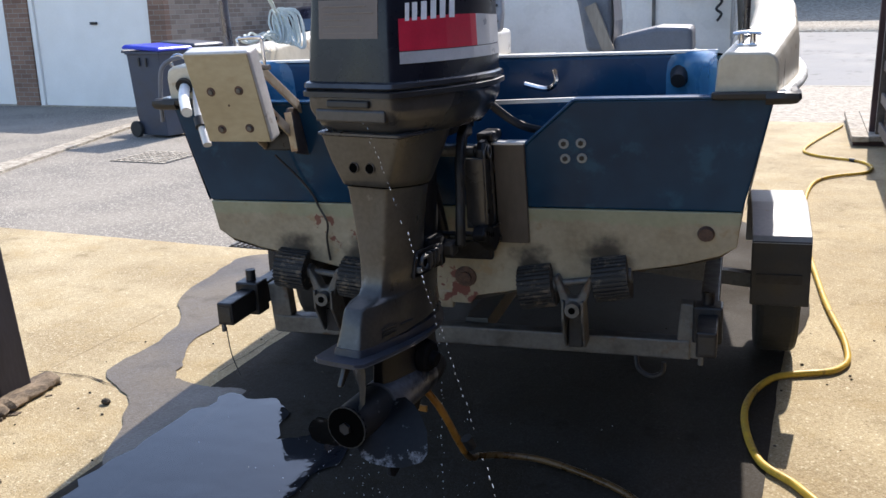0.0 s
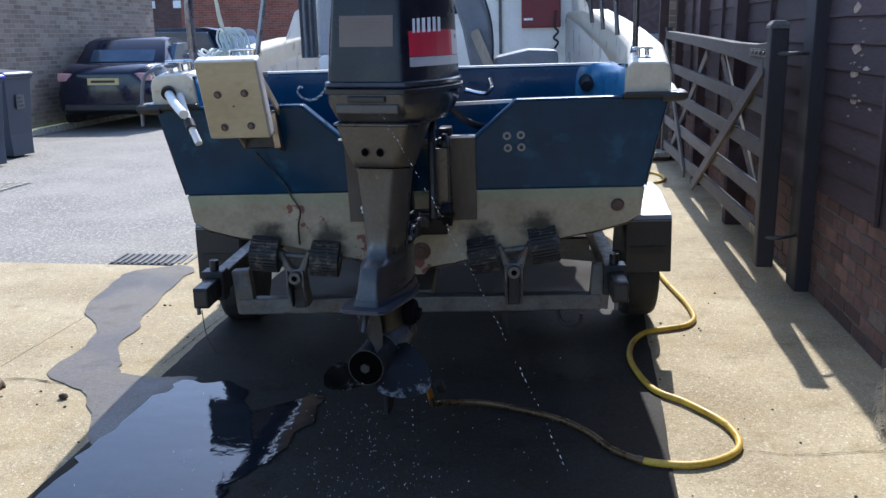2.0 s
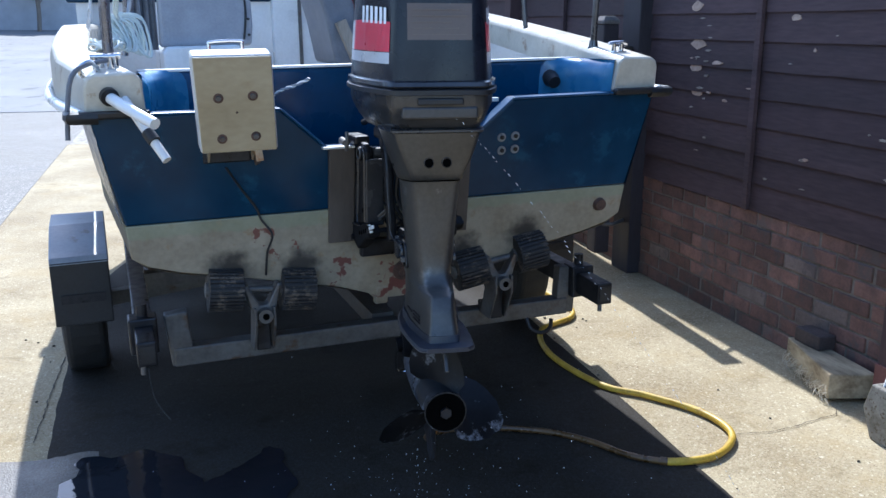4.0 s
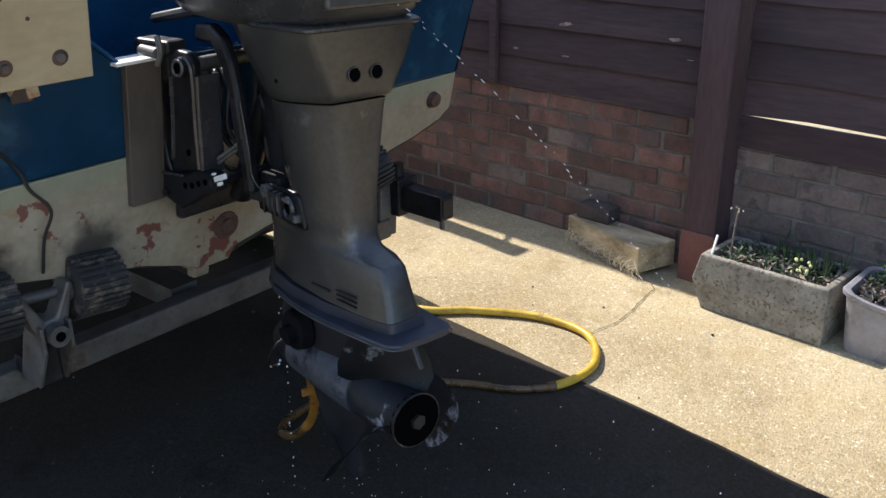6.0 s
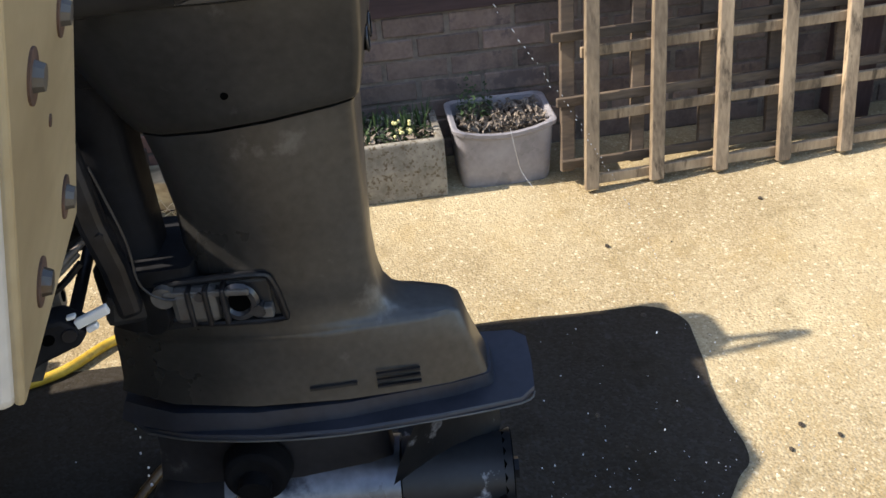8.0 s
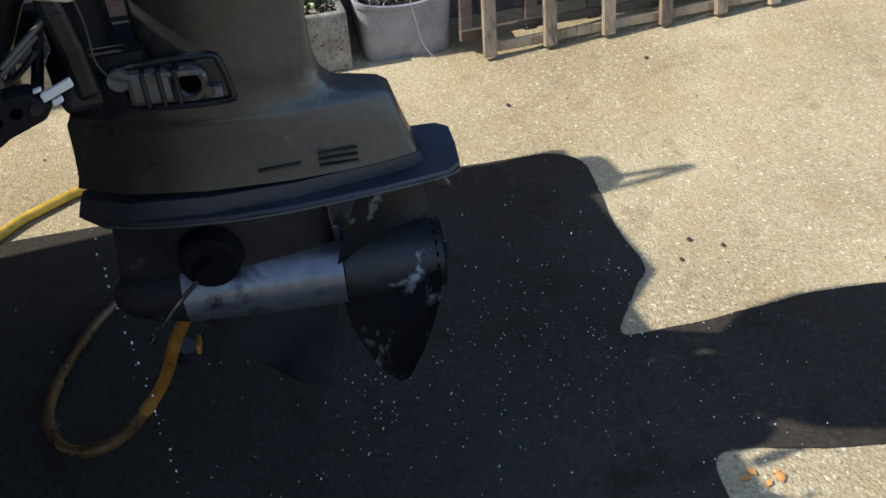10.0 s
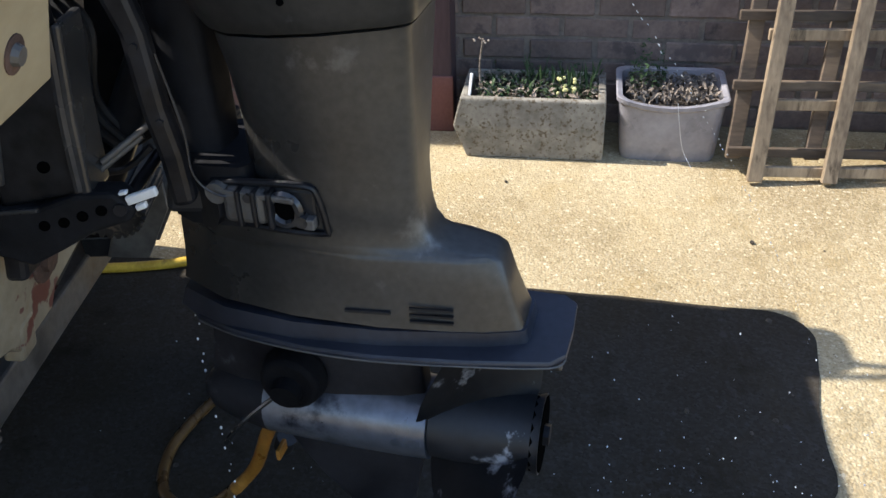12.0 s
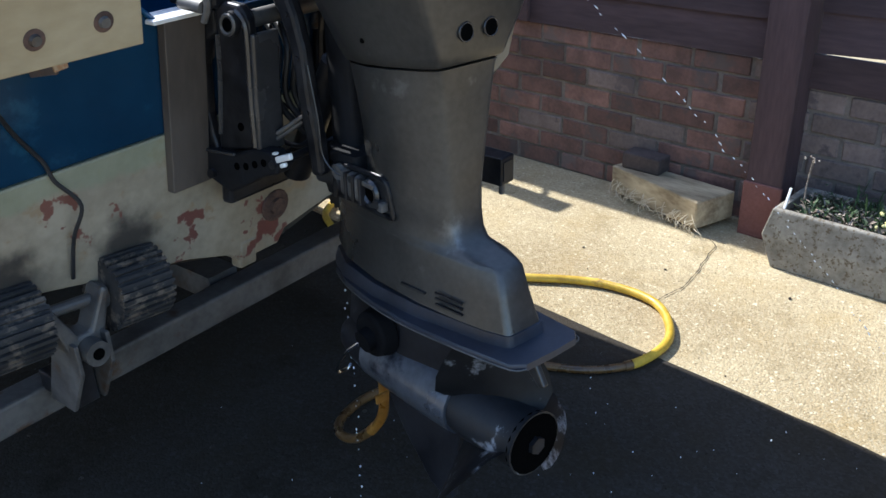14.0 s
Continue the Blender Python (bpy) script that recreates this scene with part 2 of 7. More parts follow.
def hull_mat():
    """Cream hull paint: rust-red blisters round the keel, black rubber scuffs above the rollers, green tinge above."""
    m = surf("weathered cream hull paint with rust", (0.215, 0.180, 0.124), (0.345, 0.297, 0.215), scale=6, rough=0.55, bump=0.15, bscale=60, c3=(0.27, 0.20, 0.12), spots=0.14, sscale=16)
    n, l = m.node_tree.nodes, m.node_tree.links
    b = n["Principled BSDF"]
    out = b.inputs["Base Color"].links[0].from_socket
    tc = n.new("ShaderNodeTexCoord")
    warp = n.new("ShaderNodeTexNoise")
    warp.inputs["Scale"].default_value, warp.inputs["Detail"].default_value = 22.0, 6.0
    l.new(tc.outputs["Object"], warp.inputs["Vector"])
    for c, r0, r1, k, col in (((-0.56, 0.06, 0.72), 0.02, 0.095, 0.12, (0.02, 0.018, 0.017)), ((-0.33, 0.06, 0.70), 0.02, 0.095, 0.12, (0.02, 0.018, 0.017)), ((0.245, 0.06, 0.70), 0.02, 0.095, 0.12, (0.02, 0.018, 0.017)), ((0.475, 0.06, 0.74), 0.02, 0.095, 0.12, (0.02, 0.018, 0.017)), ((0.0, 0.07, 0.62), 0.05, 0.115, 0.5, (0.13, 0.034, 0.028)), ((-0.20, 0.07, 0.66), 0.0, 0.10, 0.5, (0.13, 0.038, 0.03)), ((-0.42, 0.06, 0.80), 0.0, 0.085, 0.5, (0.15, 0.05, 0.035))):
        d = n.new("ShaderNodeVectorMath")
        d.operation = "DISTANCE"
        d.inputs[1].default_value = c
        l.new(tc.outputs["Object"], d.inputs[0])
        ad = n.new("ShaderNodeMath")
        ad.operation = "MULTIPLY_ADD"
        l.new(warp.outputs["Fac"], ad.inputs[0])
        ad.inputs[1].default_value = k
        l.new(d.outputs["Value"], ad.inputs[2])
        mr = n.new("ShaderNodeMapRange")
        mr.interpolation_type = "SMOOTHSTEP"
        s = 0.5 * k
        lo, hi = (r0 + s, r1 + s) if k < 0.3 else (r1 + s - 0.10, r1 + s - 0.08)
        mr.inputs["From Min"].default_value, mr.inputs["From Max"].default_value = lo, hi
        mr.inputs["To Min"].default_value, mr.inputs["To Max"].default_value = 0.93, 0.0
        l.new(ad.outputs[0], mr.inputs["Value"])
        mx = n.new("ShaderNodeMixRGB")
        l.new(mr.outputs[0], mx.inputs[0])
        l.new(out, mx.inputs[1])
        mx.inputs[2].default_value = rgb(col)
        out = mx.outputs[0]
    sep, mz, ad, mx = n.new("ShaderNodeSeparateXYZ"), n.new("ShaderNodeMapRange"), n.new("ShaderNodeMath"), n.new("ShaderNodeMixRGB")
    l.new(tc.outputs["Object"], sep.inputs[0])
    ad.operation = "MULTIPLY_ADD"
    l.new(warp.outputs["Fac"], ad.inputs[0])
    ad.inputs[1].default_value = 0.05
    l.new(sep.outputs[2], ad.inputs[2])
    mz.inputs["From Min"].default_value, mz.inputs["From Max"].default_value, mz.inputs["To Max"].default_value = 0.868, 0.880, 0.45
    l.new(ad.outputs[0], mz.inputs["Value"])
    l.new(mz.outputs[0], mx.inputs[0])
    l.new(out, mx.inputs[1])
    mx.inputs[2].default_value = (0.22, 0.27, 0.17, 1)
    l.new(mx.outputs[0], b.inputs["Base Color"])
    return m


HULLCREAM = hull_mat()
PADWOOD = surf("grimy dark cream timber", (0.043, 0.034, 0.027), (0.090, 0.072, 0.058), scale=9, rough=0.5, bump=0.15, bscale=60, stretch=(1, 1, 0.2))
WHITE = surf("white gelcoat", (0.70, 0.69, 0.66), (0.82, 0.81, 0.78), scale=5, rough=0.35, bump=0.03, bscale=60)
RIM = surf("satin dark rim", (0.030, 0.031, 0.036), (0.055, 0.056, 0.062), scale=9, rough=0.16, metal=0.3, bump=0.02, rvar=0.06)
COWL = surf("dark navy cowl paint", (0.005, 0.006, 0.011), (0.011, 0.012, 0.019), scale=5, rough=0.26, spec=0.32, bump=0.02, bscale=90)
GREYLEG = surf("bronze grey engine leg paint", (0.057, 0.0547, 0.0515), (0.097, 0.093, 0.087), scale=4, rough=0.37, metal=0.6, bump=0.04, bscale=90, c3=(0.15, 0.148, 0.145), spots=0.02, sscale=9)
PROPM = surf("chipped dark propeller paint", (0.008, 0.009, 0.011), (0.020, 0.021, 0.025), scale=8, rough=0.5, metal=0.1, bump=0.05, bscale=80, c3=(0.36, 0.37, 0.40), spots=0.12, sscale=13)
BRKBROWN = surf("rust-brown steel paint", (0.055, 0.042, 0.038), (0.12, 0.092, 0.08), scale=12, rough=0.6, bump=0.1, bscale=60, c3=(0.16, 0.08, 0.04), spots=0.2, sscale=18)
BRKPAINT = surf("rust-stained pale bracket paint", (0.30, 0.24, 0.16), (0.46, 0.385, 0.28), scale=9, rough=0.5, bump=0.08, bscale=60, c3=(0.26, 0.13, 0.05), spots=0.22, sscale=14)
PANM = surf("dark grey engine paint", (0.042, 0.041, 0.042), (0.078, 0.076, 0.076), scale=6, rough=0.27, metal=0.45, bump=0.05, bscale=90)
PADSIDE = surf("worn white gelcoat", (0.44, 0.42, 0.385), (0.60, 0.58, 0.54), scale=8, rough=0.45, bump=0.06, bscale=70, c3=(0.30, 0.25, 0.18), spots=0.1, sscale=12)
PADCREAM = surf("scuffed beige gelcoat", (0.30, 0.235, 0.135), (0.41, 0.335, 0.205), scale=7, rough=0.45, bump=0.08, bscale=70, c3=(0.33, 0.25, 0.14), spots=0.16, sscale=10, stretch=(0.5, 1, 1))
# solid plugs in this black stand in for the shade inside holes and gaps
PITCH = surf("flat black for shaded hollows", (0.002, 0.002, 0.002), (0.003, 0.003, 0.003), rough=1.0, spec=0.0, bump=0)
RUSTDARK = surf("dull dark rust", (0.045, 0.026, 0.02), (0.12, 0.07, 0.05), scale=40, rough=0.9, bump=0.4, bscale=150)
CHIPTAN = surf("bare tan wood", (0.30, 0.20, 0.14), (0.50, 0.37, 0.28), scale=20, rough=0.85, bump=0.3)
WORN = surf("worn bare gearcase", (0.11, 0.118, 0.14), (0.23, 0.243, 0.28), scale=8, rough=0.36, metal=0.6, bump=0.08, bscale=70, c3=(0.025, 0.028, 0.04), spots=0.3, sscale=6)
AVBLUE = surf("dark blue grey plate paint", (0.013, 0.016, 0.024), (0.030, 0.034, 0.048), scale=8, rough=0.45, bump=0.05, bscale=80)
DARKLEG = surf("dark scuffed lower paint", (0.009, 0.009, 0.011), (0.022, 0.022, 0.026), scale=9, rough=0.5, spec=0.25, bump=0.06, bscale=80, c3=(0.08, 0.08, 0.085), spots=0.06, sscale=9)
REDDEC = plain("red decal", (0.55, 0.02, 0.05), 0.35)
SILVERDEC = plain("silver decal", (0.55, 0.55, 0.56), 0.35, 0.3)
WHITEDEC = plain("white decal", (0.80, 0.80, 0.80), 0.35)
BRONZE = plain("faded grey label", (0.13, 0.10, 0.085), 0.45)
BLACK = surf("black plastic", (0.008, 0.008, 0.009), (0.02, 0.02, 0.022), scale=12, rough=0.5, bump=0.1, bscale=100)
ROLLERM = surf("dusty black roller rubber", (0.013, 0.012, 0.012), (0.036, 0.033, 0.031), scale=20, rough=0.75, bump=0.15, bscale=120, c3=(0.125, 0.098, 0.072), spots=0.34, sscale=30)
RUBBER = surf("black ribbed rubber", (0.010, 0.010, 0.010), (0.024, 0.024, 0.024), scale=20, rough=0.75, bump=0.15, bscale=120)
GUARDGREY = surf("sun-bleached grey steel sheet", (0.24, 0.245, 0.26), (0.33, 0.335, 0.35), scale=6, rough=0.5, bump=0.05, bscale=60, c3=(0.22, 0.19, 0.16), spots=0.06, sscale=9)
GALV = surf("galvanised steel", (0.085, 0.081, 0.077), (0.165, 0.157, 0.146), scale=14, rough=0.55, metal=0.5, bump=0.1, bscale=70, c3=(0.10, 0.06, 0.035), spots=0.15, sscale=9)
DARKMETAL = surf("dark cast metal", (0.011, 0.011, 0.013), (0.030, 0.030, 0.034), scale=25, rough=0.42, metal=0.5, bump=0.25, bscale=60)
CHROME = surf("stainless steel", (0.55, 0.55, 0.56), (0.7, 0.7, 0.7), scale=20, rough=0.18, metal=1.0, bump=0.02, rvar=0.06)
WASHER = plain("dull zinc washer", (0.22, 0.25, 0.28), 0.45, 0.4)
HOSE = surf("yellow hose", (0.42, 0.255, 0.02), (0.64, 0.42, 0.045), scale=18, rough=0.5, bump=0.06, bscale=120, c3=(0.20, 0.11, 0.025), spots=0.18, sscale=9)
FENCE = surf("dark brown fence stain", (0.039, 0.025, 0.026), (0.085, 0.055, 0.056), scale=6, rough=0.8, spec=0.3, bump=0.35, bscale=80, stretch=(1, 0.12, 1), vary=0.2)
POSTM = surf("brown painted post", (0.044, 0.027, 0.028), (0.088, 0.055, 0.055), scale=8, rough=0.8, spec=0.3, bump=0.3, bscale=90, stretch=(1, 1, 0.15))
GREYWOOD = surf("weathered grey timber", (0.15, 0.12, 0.095), (0.33, 0.28, 0.22), scale=9, rough=0.85, bump=0.4, bscale=90, stretch=(1, 1, 0.2), vary=0.2)
GATEWOOD = surf("grey gate timber", (0.06, 0.053, 0.049), (0.14, 0.126, 0.116), scale=9, rough=0.85, bump=0.4, bscale=90, stretch=(1, 0.2, 1), vary=0.2)
BRICKRED = surf("red brick", (0.100, 0.055, 0.044), (0.20, 0.108, 0.084), scale=14, rough=0.92, bump=0.5, bscale=70, vary=0.4, c3=(0.11, 0.08, 0.07), spots=0.35, sscale=6)
DARKBRICK = surf("sooty dark brick", (0.035, 0.026, 0.024), (0.075, 0.056, 0.050), scale=14, rough=0.95, bump=0.5, bscale=80)
BRICKGREY = surf("sooty grey brick", (0.118, 0.086, 0.074), (0.205, 0.155, 0.132), scale=12, rough=0.95, bump=0.5, bscale=80, vary=0.25, c3=(0.09, 0.07, 0.065), spots=0.3, sscale=6)
TRELLISDARK = surf("dark brown trellis timber", (0.05, 0.036, 0.026), (0.16, 0.115, 0.075), scale=9, rough=0.85, bump=0.5, bscale=90, stretch=(1, 0.2, 1), vary=0.25)
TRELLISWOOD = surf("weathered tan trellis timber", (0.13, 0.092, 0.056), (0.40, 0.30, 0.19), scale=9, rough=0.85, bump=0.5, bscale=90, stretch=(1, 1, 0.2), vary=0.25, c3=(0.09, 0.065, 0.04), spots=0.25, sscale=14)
MORTAR = surf("old mortar", (0.095, 0.082, 0.07), (0.20, 0.17, 0.145), scale=9, rough=1, bump=0.8, bscale=60, dist=0.01)
PLANTER = surf("lichen-stained concrete trough", (0.15, 0.135, 0.11), (0.30, 0.275, 0.225), scale=14, rough=0.92, bump=0.6, bscale=60, c3=(0.115, 0.088, 0.055), spots=0.34, sscale=75)
PLASTUB = surf("grey white plastic tub", (0.19, 0.18, 0.195), (0.31, 0.295, 0.31), scale=7, rough=0.35, bump=0.04, bscale=50)
LEAF = surf("green weeds", (0.014, 0.034, 0.010), (0.042, 0.08, 0.022), scale=40, rough=0.7, bump=0.1, vary=0.3)
ORANGELEAF = surf("dry orange leaf", (0.42, 0.16, 0.03), (0.62, 0.30, 0.08), scale=60, rough=0.7, bump=0.2)
DRYLEAF = surf("dry litter", (0.15, 0.115, 0.085), (0.38, 0.32, 0.26), scale=60, rough=0.9, bump=0.2, vary=0.3)
PLATEYELLOW = plain("yellow plate", (0.58, 0.46, 0.20), 0.5)
# bluish grey base paints part of the sky's reflection onto the panes
CARGLASS = surf("car glass with sky reflection in colour", (0.09, 0.12, 0.16), (0.14, 0.18, 0.22), scale=3, rough=0.08, metal=0.5, bump=0)
MATTBLACK = surf("matt black casting", (0.005, 0.005, 0.006), (0.013, 0.013, 0.015), scale=18, spec=0.2, rough=0.7, bump=0.2, bscale=90)
MUFF = surf("matt black muff rubber", (0.003, 0.003, 0.004), (0.008, 0.008, 0.009), scale=20, spec=0.12, rough=0.9, bump=0.15, bscale=120)
FLOWER = plain("yellow flower", (0.62, 0.59, 0.27), 0.7)
PUDDLE = surf("water film", (0.010, 0.012, 0.016), (0.02, 0.022, 0.028), scale=2.5, rough=0.04, bump=0.55, bscale=9, rvar=0.02, dist=0.006)
CLEAR = bpy.data.materials.new("clear pane")
CLEAR.use_nodes = True
CLEAR.node_tree.nodes["Principled BSDF"].inputs["Transmission Weight"].default_value = 1.0
CLEAR.node_tree.nodes["Principled BSDF"].inputs["Roughness"].default_value = 0.02
CLEAR.node_tree.nodes["Principled BSDF"].inputs["IOR"].default_value = 1.1
GLASS = plain("dark car glass", (0.02, 0.025, 0.03), 0.06)
CARBLUE = plain("dark navy car paint", (0.008, 0.010, 0.024), 0.15)
CARBRIGHT = plain("bright blue car paint", (0.02, 0.13, 0.48), 0.2)
BINGREY = surf("dark navy bin plastic", (0.021, 0.028, 0.048), (0.038, 0.048, 0.075), scale=6, rough=0.5, bump=0.06, bscale=90)
BINBLUE = plain("blue bin lid", (0.015, 0.03, 0.45), 0.4)
GARAGE = surf("white painted garage door", (0.78, 0.755, 0.715), (0.85, 0.825, 0.785), scale=2, rough=0.5, bump=0.05)
HOUSEBRICK = brick_mat("brown house brick", (0.165, 0.120, 0.095), (0.29, 0.23, 0.185), (0.31, 0.275, 0.24), "y")
PIERBRICK = brick_mat("brown pier brick", (0.19, 0.11, 0.08), (0.26, 0.16, 0.115), (0.28, 0.25, 0.21), "x")
HOUSEBRICKX = brick_mat("dark red house brick", (0.105, 0.054, 0.046), (0.145, 0.080, 0.067), (0.135, 0.10, 0.085), "x")
# two darker hose colours: wet and grime, plus the boat's shade painted in
HOSEWETSHADE = surf("wet brown hose with shade in colour", (0.055, 0.030, 0.012), (0.13, 0.070, 0.022), scale=18, rough=0.3, bump=0.06, bscale=120)
HOSETAIL = surf("grimy orange hose with shade in colour", (0.20, 0.085, 0.012), (0.36, 0.17, 0.03), scale=18, rough=0.4, bump=0.06, bscale=120)
RENDER = surf("pale grey house render", (0.42, 0.43, 0.44), (0.55, 0.56, 0.57), scale=2, rough=0.9, bump=0.2)
TREELEAF = surf("sunlit yellow green leaves", (0.10, 0.12, 0.025), (0.22, 0.24, 0.06), scale=6, rough=0.7, bump=0)
POSTRED = surf("red brown post paint", (0.12, 0.045, 0.036), (0.20, 0.085, 0.07), scale=8, rough=0.75, bump=0.3, bscale=90)
STEELP = surf("greyed steel tube", (0.16, 0.16, 0.18), (0.26, 0.26, 0.285), scale=20, rough=0.28, metal=0.85, bump=0.02)
STEELD = surf("dull steel tube", (0.085, 0.083, 0.085), (0.15, 0.148, 0.15), scale=20, rough=0.3, metal=0.8, bump=0.02)
LABELBAR = plain("label print", (0.165, 0.13, 0.11), 0.45)
DARKPOST = surf("tarred dark post", (0.016, 0.013, 0.017), (0.036, 0.030, 0.036), scale=8, rough=0.7, bump=0.3, bscale=90, stretch=(1, 1, 0.15))
ROTWOOD = surf("rotten brown timber", (0.055, 0.038, 0.024), (0.24, 0.18, 0.12), scale=26, rough=0.95, bump=1.0, bscale=110, dist=0.012, stretch=(1, 0.4, 1))
BLOCKWOOD = surf("yellow weathered timber", (0.20, 0.15, 0.085), (0.52, 0.425, 0.27), scale=14, rough=0.9, bump=0.8, bscale=70, stretch=(1, 0.25, 1))
FIBRE = plain("pale frayed fibre", (0.58, 0.50, 0.36), 0.9)
FELT = surf("crumpled roofing felt", (0.06, 0.06, 0.065), (0.17, 0.17, 0.175), scale=30, rough=0.8, bump=0.5, bscale=140)
ORANGE = plain("orange sign", (0.80, 0.20, 0.06), 0.5)
SEATPALE = surf("pale grey seat vinyl", (0.27, 0.275, 0.30), (0.36, 0.365, 0.39), scale=10, rough=0.55, bump=0.15, bscale=120)
SEAT = surf("grey seat vinyl", (0.12, 0.125, 0.14), (0.18, 0.185, 0.205), scale=10, rough=0.5, bump=0.15, bscale=120)
DARKRED = plain("dark red panel", (0.16, 0.015, 0.02), 0.4)
GRASS = surf("short grass", (0.06, 0.09, 0.025), (0.13, 0.16, 0.055), scale=20, rough=0.95, bump=0.8, bscale=120)
WATER = bpy.data.materials.new("clear water")
WATER.use_nodes = True
WATER.node_tree.nodes["Principled BSDF"].inputs["Base Color"].default_value = (0.85, 0.88, 0.92, 1)
WATER.node_tree.nodes["Principled BSDF"].inputs["Roughness"].default_value = 0.08
WATER.node_tree.nodes["Principled BSDF"].inputs["Transmission Weight"].default_value = 0.25
WATER.node_tree.nodes["Principled BSDF"].inputs["IOR"].default_value = 1.33
ROPE = plain("pale green rope", (0.58, 0.62, 0.58), 0.8)


# ---- mesh helpers ----
RAKED = ("motor_boat", "clamp_bracket")  # these follow the transom, which leans aft at the top


def part(name, bm, material, parent=None, label="", smooth=False, bevel=0.0, seg=2):
    """Links a bmesh as one mesh object, under a thing or a part if one is given."""
    bmesh.ops.recalc_face_normals(bm, faces=bm.faces)
    root = parent
    while root and root.parent:
        root = root.parent
    if root and root.name in RAKED:
        for v in bm.verts:
            v.co.y += 0.176 * (1.085 - v.co.z) * max(0.0, 1 - max(0, v.co.y) / 0.8)
    me = bpy.data.meshes.new(name)
    bm.to_mesh(me)
    bm.free()
    me.materials.append(material)
    if smooth:
        me.shade_smooth()
        me.set_sharp_from_angle(angle=radians(40))
    ob = new(name, me)
    ob.parent = parent
    if label:
        tagged(ob, label)
    if bevel:
        md = ob.modifiers.new("bevel", "BEVEL")
        md.width, md.segments, md.limit_method = bevel, seg, "ANGLE"
    return ob


def thing(name, label, category, at=None, group="", kind=""):
    ob = new(name)
    ob.empty_display_size = 0.1
    if at is not None:
        ob.matrix_world = at
    return tagged(ob, label, category, group, kind)


def box(x0, y0, z0, x1, y1, z1, bm=None, m=None):
    bm = bm or bmesh.new()
    r = bmesh.ops.create_cube(bm, size=1)
    mm = Matrix.Translation(((x0 + x1) / 2, (y0 + y1) / 2, (z0 + z1) / 2)) @ Matrix.Diagonal((abs(x1 - x0), abs(y1 - y0), abs(z1 - z0), 1))
    bmesh.ops.transform(bm, matrix=(m or Matrix()) @ mm, verts=r["verts"])
    return bm


def beam(a, b, w, h, bm=None, up=(0, 0, 1)):
    """A square bar from a to b, w wide and h high."""
    bm = bm or bmesh.new()
    a, b = Vector(a), Vector(b)
    d = (b - a).normalized()
    s = d.cross(Vector(up))
    s = s.normalized() if s.length > 1e-4 else Vector((1, 0, 0))
    t = s.cross(d)
    vs = [bm.verts.new(p + s * i * w / 2 + t * j * h / 2) for p in (a, b) for i, j in ((-1, -1), (1, -1), (1, 1), (-1, 1))]
    for q in ((0, 1, 2, 3), (4, 5, 6, 7), (0, 1, 5, 4), (1, 2, 6, 5), (2, 3, 7, 6), (3, 0, 4, 7)):
        bm.faces.new([vs[i] for i in q])
    return bm


def rod(a, b, r, r2=None, n=14, bm=None):
    bm = bm or bmesh.new()
    a, b = Vector(a), Vector(b)
    m = Matrix.Translation((a + b) / 2) @ (b - a).to_track_quat("Z", "Y").to_matrix().to_4x4()
    bmesh.ops.create_cone(bm, cap_ends=True, segments=n, radius1=r, radius2=r if r2 is None else r2, depth=(b - a).length, matrix=m)
    return bm


def ball(c, r, bm=None, s=(1, 1, 1), u=12, v=8):
    bm = bm or bmesh.new()
    bmesh.ops.create_uvsphere(bm, u_segments=u, v_segments=v, radius=1, matrix=Matrix.Translation(c) @ Matrix.Diagonal((r * s[0], r * s[1], r * s[2], 1)))
    return bm


def smooth_line(pts, k=6, closed=False):
    """Catmull-Rom through the points."""
    p = [Vector(q) for q in pts]
    out, n = [], len(p)
    for i in range(n if closed else n - 1):
        a, b, c, d = (p[(i + j) % n] if closed else p[min(max(i + j, 0), n - 1)] for j in (-1, 0, 1, 2))
        for s in range(k):
            t = s / k
            out.append(0.5 * ((2 * b) + (c - a) * t + (2 * a - 5 * b + 4 * c - d) * t * t + (3 * b - a - 3 * c + d) * t ** 3))
    return out if closed else out + [p[-1]]


def tube(pts, r, n=10, k=6, bm=None, closed=False):
    """A round tube along a smooth line through the points."""
    bm = bm or bmesh.new()
    line = smooth_line(pts, k, closed) if k > 1 else [Vector(p) for p in pts]
    rings, side = [], None
    for i, p in enumerate(line):
        d = (line[min(i + 1, len(line) - 1)] - line[max(i - 1, 0)]).normalized()
        if side is None:
            side = d.orthogonal().normalized()
        side = (side - d * side.dot(d)).normalized()
        up = d.cross(side)
        rings.append([bm.verts.new(p + (side * math.cos(a) + up * math.sin(a)) * r) for a in (j * math.tau / n for j in range(n))])
    m = len(rings)
    for i in range(m if closed else m - 1):
        a, b = rings[i], rings[(i + 1) % m]
        for j in range(n):
            bm.faces.new((a[j], a[(j + 1) % n], b[(j + 1) % n], b[j]))
    if not closed:
        bm.faces.new(rings[0])
        bm.faces.new(rings[-1])
    return bm


def loft(rings, cap0=True, cap1=True, closed=True, bm=None):
    bm = bm or bmesh.new()
    vs = [[bm.verts.new(p) for p in r] for r in rings]
    n = len(rings[0])
    for a, b in zip(vs, vs[1:]):
        for j in range(n if closed else n - 1):
            bm.faces.new((a[j], a[(j + 1) % n], b[(j + 1) % n], b[j]))
    if cap0:
        bm.faces.new(vs[0])
    if cap1:
        bm.faces.new(vs[-1])
    return bm


def prism(outline, fn, a, b, bm=None):
    """Extrudes a 2D outline: fn(p, q, t) gives the place; from t = a to t = b."""
    return loft([[fn(p, q, t) for p, q in outline] for t in (a, b)], bm=bm)


